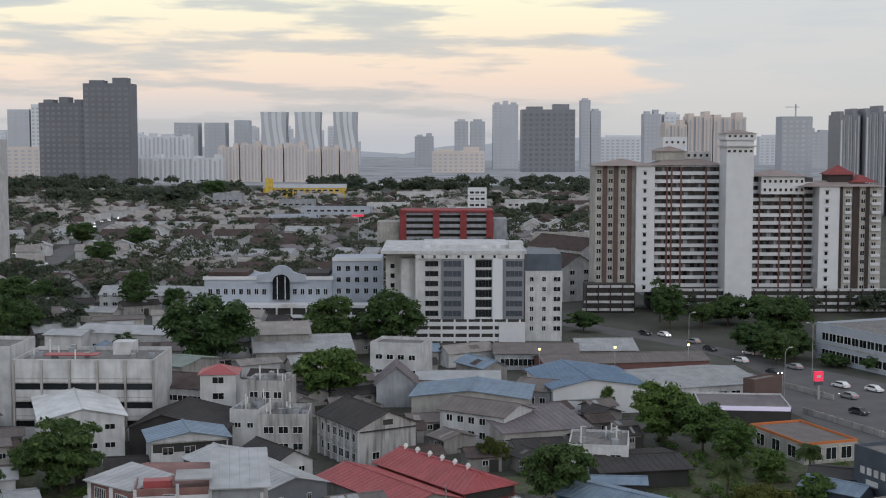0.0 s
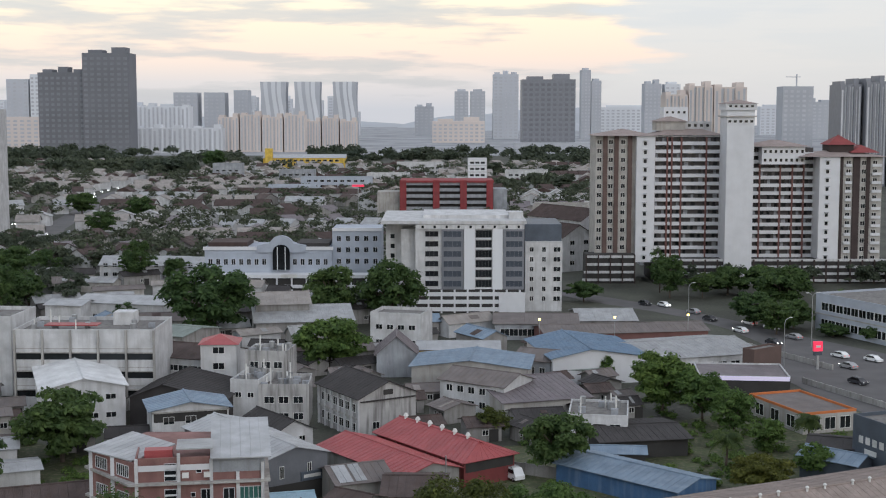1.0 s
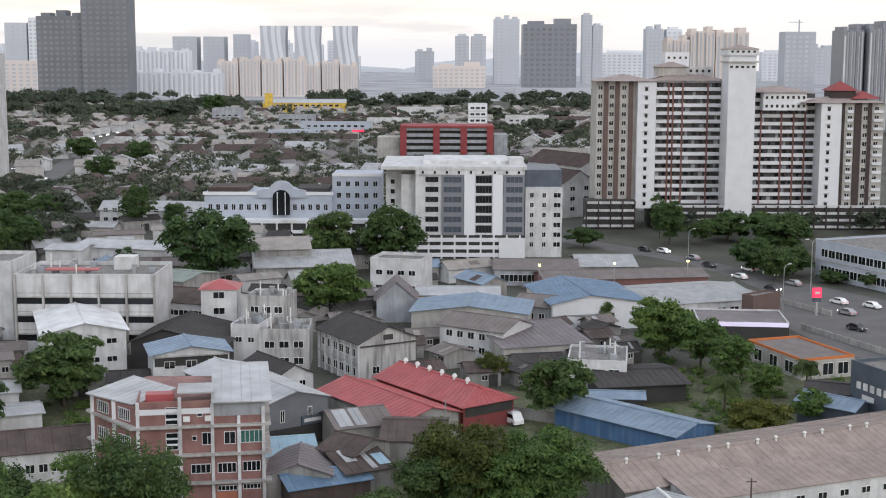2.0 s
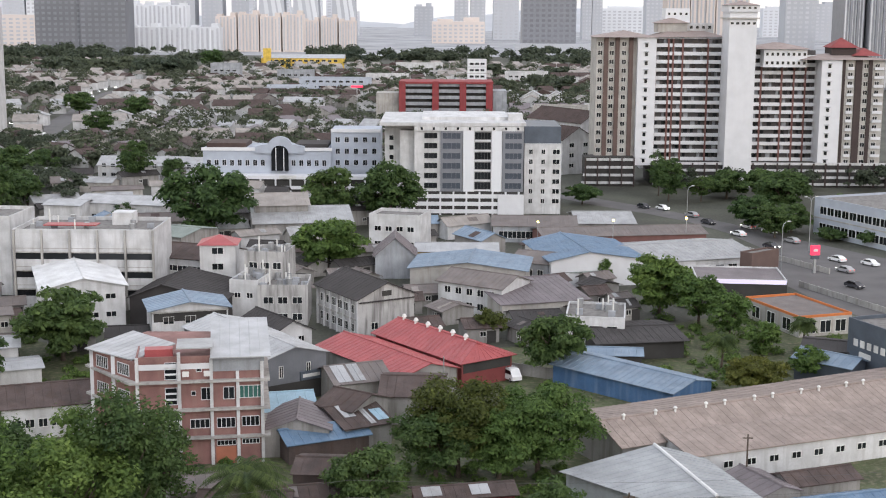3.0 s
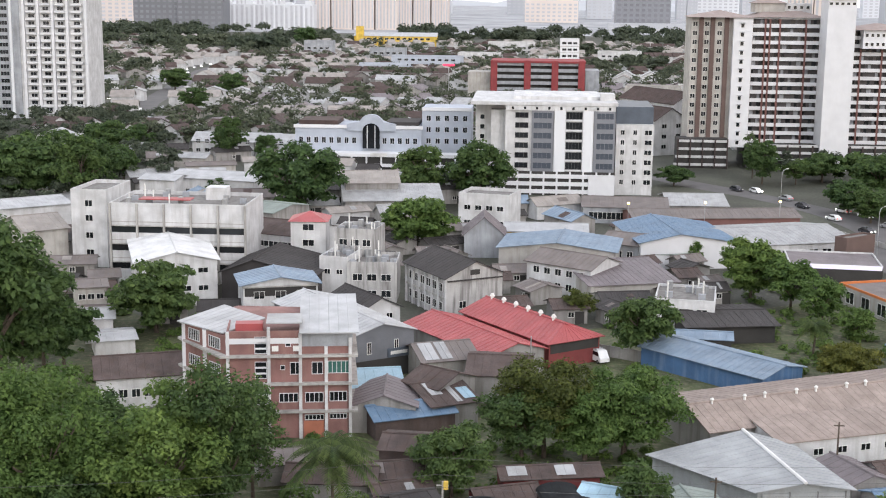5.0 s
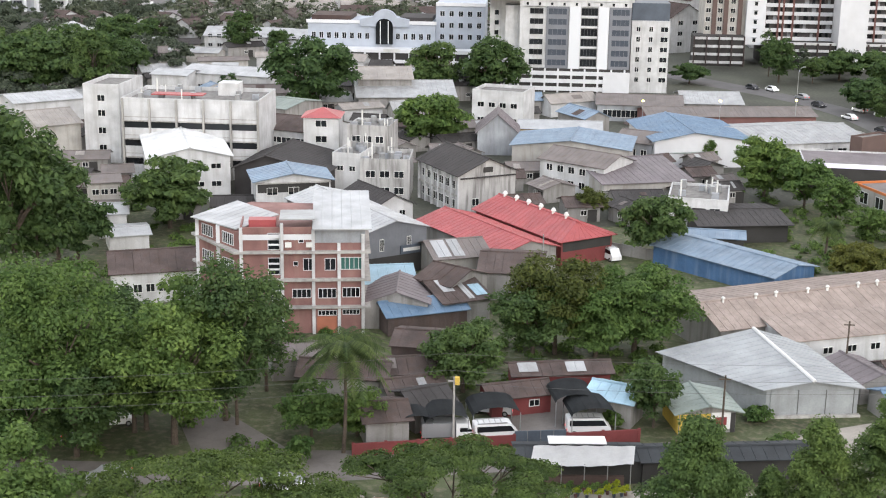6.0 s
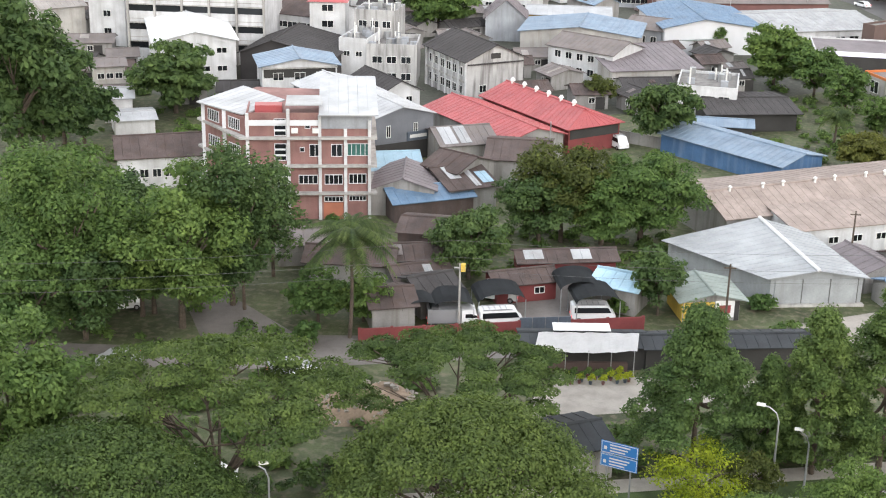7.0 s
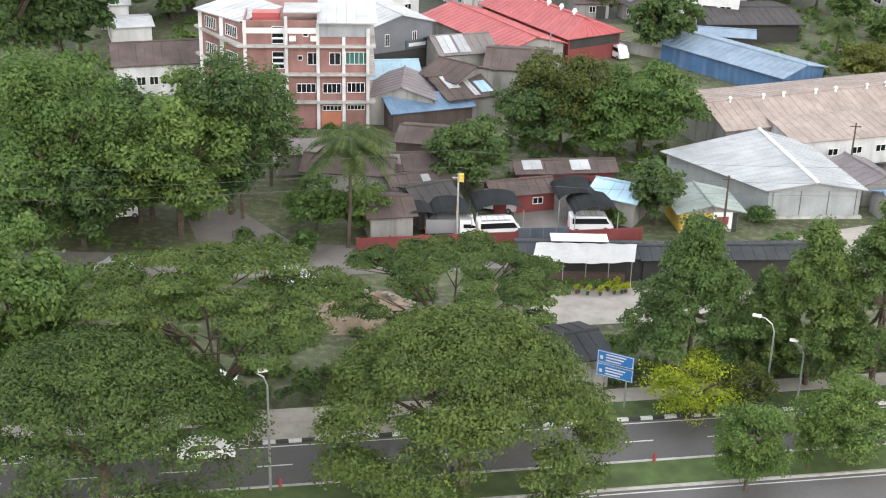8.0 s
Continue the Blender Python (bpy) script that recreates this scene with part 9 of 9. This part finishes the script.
# larger buildings of the far district
gable("yellow_supermarket", "long yellow building with a pale roof", "shop", -132, 1310, 2, 78, 30, 10, 13, YELLOWP, R_PALE, axis="x", over=0.5, wins=(("S", 12, (4, 7.5), 3.5, 2.0),))
part("sign_tower", boxed(-37, -30, -17, -10, 0, 19), YELLOWP, bpy.data.objects["yellow_supermarket"])
block("white_stepped_house", "white stepped apartment house", "house", 18, 860, 0, 20, 16, 12, CLEAN, wins=(("S", 4, (3, 6.5, 10), 3.2, 1.5),), bands=(4.2, 8.2))
block("white_tower_house", "white upper storeys of a stepped house", "house", 22, 880, 0, 12, 12, 24, CLEAN, wins=(("S", 3, (14, 18, 22), 2.6, 1.5),), bands=(16, 20))
for i, (x, y, w, h, m_) in enumerate(((60, 980, 30, 12, WHITE), (-70, 900, 46, 11, BLUEGREY), (-40, 1000, 30, 9, WHITE), (-105, 985, 26, 12, GREY), (105, 760, 30, 10, WHITE), (78, 640, 22, 12, WHITE), (52, 600, 24, 14, CREAM), (-95, 860, 30, 8, BLUEGREY), (-20, 1180, 40, 10, WHITE), (120, 900, 40, 9, WHITE), (-165, 1050, 22, 14, GREY))):
    block("shop_block", "flat-roofed pale block among distant houses", "building", x, y, rng.uniform(-8, 8), w, 14, h, m_, wins=(("S", max(3, int(w / 5)), tuple(2.5 + 3.4 * q for q in range(int(h / 3.4)))[:3], 2.6, 1.4),))
for x, y, rot, w, d, he, hr in ((48, 520, -58, 34, 14, 15, 19), (42, 480, -58, 20, 14, 12, 16)):
    gable("shop_terrace", "white shop terrace with a dark steep roof", "shop", x, y, rot, w, d, he, hr, WHITE, R_TILE, axis="x", wins=(("S", 8, (3, 6.5, 10), 2.0, 1.5), ("E", 2, (3, 6.5, 10), 2.0, 1.5)))

# extras on the middle blocks
lb = bpy.data.objects["long_white_block"]
for z in (2.6, 6.1, 9.6):
    part("strip_window", boxed(-13.0, 13.0, -8.04, -7.99, z, z + 1.25), GLASS, lb)
    part("sunshade", boxed(-13.1, 13.1, -8.5, -8.003, z + 1.26, z + 1.42), CONC, lb)
for k in range(6):
    part("pilaster", boxed(-13.1 + k * 5.2, -12.75 + k * 5.2, -8.6, -8.003, 0, 15.2), CONC, lb)
for z in (4.6, 8.1, 11.6):
    part("spandrel_joint", boxed(-13.0, 13.0, -8.05, -8.003, z, z + 0.12), CONC, lb)
part("rooftop_room", boxed(3, 7, 2, 6, 14.56, 17), WHITE, lb)
part("rooftop_canopy", boxed(-8, 2, -6, -3, 15.6, 15.8), R_RED, lb)
rg2 = random.Random(4)
for src, w, d, h in (("cluttered_block", 5, 10, 7.4), ("cluttered_block.001", 8.8, 10, 6.6), ("rear_block", 7.8, 8, 11), ("long_white_block", 24, 14, 14.5), ("white_house", 8, 10, 5.2)):
    o = bpy.data.objects[src]
    for k in range(15):
        u, v = rg2.uniform(-w / 2 + 0.6, w / 2 - 0.6), rg2.uniform(-d / 2 + 0.6, d / 2 - 0.6)
        bm = bmesh.new()
        if k % 3 == 0:
            tube(bm, (u, v, h + 0.05), (u, v, h + 1.4), 0.55, 0.55, 10)
            part("water_tank", bm, STEEL, o)
        elif k % 3 == 1:
            tube(bm, (u, v, h + 0.05), (u, v, h + rg2.uniform(1.5, 3.5)), 0.14, 0.14, 6)
            part("vent_pipe", bm, FRAMEW, o)
        else:
            box(bm, u - 0.6, u + 0.6, v - 0.4, v + 0.4, h + 0.05, h + 1.0)
            part("air_unit", bm, GREY, o)
ghs = bpy.data.objects["gable_house"]
part("gable_panel", boxed(7.66, 7.74, -5.2, 5.2, 0.3, 6.4), WHITE, ghs, "pale plastered end wall")
part("ledge", boxed(7.66, 8.2, -5.4, 5.4, 6.42, 6.6), R_DARK, ghs)
part("string_course", boxed(-7.8, 7.8, -5.75, -5.553, 3.3, 3.6), CONC, ghs)
for k in range(7):
    part("pilaster", boxed(-7.8 + k * 2.57, -7.5 + k * 2.57, -5.85, -5.553, 0, 7.1), WHITE, ghs)
part("gable_vent", boxed(7.86, 8.0, -0.9, 0.9, 7.3, 8.2), DARKIN, ghs)
hip(bpy.data.objects["stair_house"], -3.35, 3.35, -3.5, 3.5, 12.08, 1.5, R_RED, over=0.5)
brh = bpy.data.objects["blue_roof_house"]
# flat dark panel on the wall paints the shade of an open gallery
part("gallery_recess", boxed(-6.0, 6.0, -4.56, -4.503, 5.0, 6.5), DARKIN, brh)
part("gallery_ledge", boxed(-6.3, 6.3, -4.9, -4.503, 6.52, 6.7), CONC, brh)
rw = bpy.data.objects["red_warehouse"]
# dark panel paints the shaded gap below the hipped eave
part("dark_opening", boxed(RED_W / 2 + 0.004, RED_W / 2 + 0.06, -RED_D / 2 + 0.3, RED_D / 2 - 0.3, 2.3, 3.7), DARKIN, rw)
for k in range(6):
    part("pilaster", boxed(-RED_W / 2 + 1 + k * (RED_W - 2) / 5 - 0.1, -RED_W / 2 + 1 + k * (RED_W - 2) / 5 + 0.1, -RED_D / 2 - 0.12, -RED_D / 2 - 0.003, 0, 3.9), TERRA, rw)
nb = bpy.data.objects["navy_block"]
for k in range(5):
    part("letter_bar", boxed(-5 + k * 1.6, -4 + k * 1.6, -7.06, -7.003, 5.5, 6.6), PAINTW, nb)
part("white_sign", boxed(-3.6, -0.8, -7.06, -7.003, 4.0, 4.8), PAINTW, nb)
gh = bpy.data.objects["grey_clad_hall"]
part("shop_sign", boxed(0.8, 4.4, -13.25, -13.003, 2.9, 4.2), CHAR, gh, "black sign with a white bar")
part("sign_bar", boxed(1.2, 4.0, -13.28, -13.253, 3.3, 3.8), PAINTW, gh)
# dark panel on the solid wall paints the shade inside the doorway
part("dark_doorway", boxed(-4.6, 4.8, -13.1, -13.003, 0, 2.8), DARKIN, gh)
wk = bpy.data.objects["yellow_kiosk"]
part("yellow_panel", boxed(-3.0, 0.3, -2.98, -2.903, 0.0, 2.2), YELLOWP, wk)
part("yellow_panel", boxed(-3.17, -3.103, -2.9, 2.6, 0.0, 2.2), YELLOWP, wk)
part("white_panel", boxed(0.4, 2.5, -2.97, -2.903, 0.4, 2.3), TARP, wk)
part("doorway", boxed(2.55, 3.05, -2.96, -2.903, 0, 2.2), DARKIN, wk)
mk = part("poster_mark", boxed(0.8, 2.1, -2.99, -2.975, 0.9, 1.8), REDP, wk)
bsd = bpy.data.objects["blue_shed"]
for k in range(9):
    part("pale_panel", boxed(-10.2 + k * 2.3, -9.0 + k * 2.3, -4.62, -4.553, 0.9, 2.5), R_PBLUE, bsd)
pt = bpy.data.objects["petrol_station"]
part("lit_fascia", boxed(-8.5, 8.5, -7.15, -7.003, 3.9, 4.7), FASCIA, pt)
rsg = thing("highway_sign", "red lit advertising pylon beside the highway", "sign", pose(81.0, 291, 0, 0, 0, 10))
part("pylon", boxed(-0.25, 0.25, -0.25, 0.25, 0, 4), STEEL, rsg)
part("red_panel", boxed(-1.0, 1.0, -0.3, 0.3, 4, 6.1), REDLIT, rsg)
part("white_mark", boxed(-0.5, 0.5, -0.32, -0.303, 4.8, 5.3), PAINTW, rsg)
part("black_panel", boxed(-0.9, 0.9, -0.28, 0.28, 3.1, 3.9), CHAR, rsg)
rs2 = thing("rooftop_sign", "small red lit sign on a roof edge", "sign", pose(-43, 690, 17))
part("red_bar", boxed(-3, 3, -0.2, 0.2, 0, 1.0), REDLIT, rs2)
part("bracket", boxed(-0.2, 0.2, 0.2, 0.6, -17, 0.6), STEEL, rs2)
for x, y, z in ((22.5, 315, 7.0), (40.5, 318, 7.0), (58.5, 322, 7.0)):
    lp = thing("yard_light", "small lit yard lamp on a pole", "lamp", pose(x, y, 0))
    part("pole", boxed(-0.06, 0.06, -0.06, 0.06, 0, z), STEEL, lp)
    part("bulb", boxed(-0.25, 0.25, -0.25, 0.25, z, z + 0.4), LAMP_Y, lp)
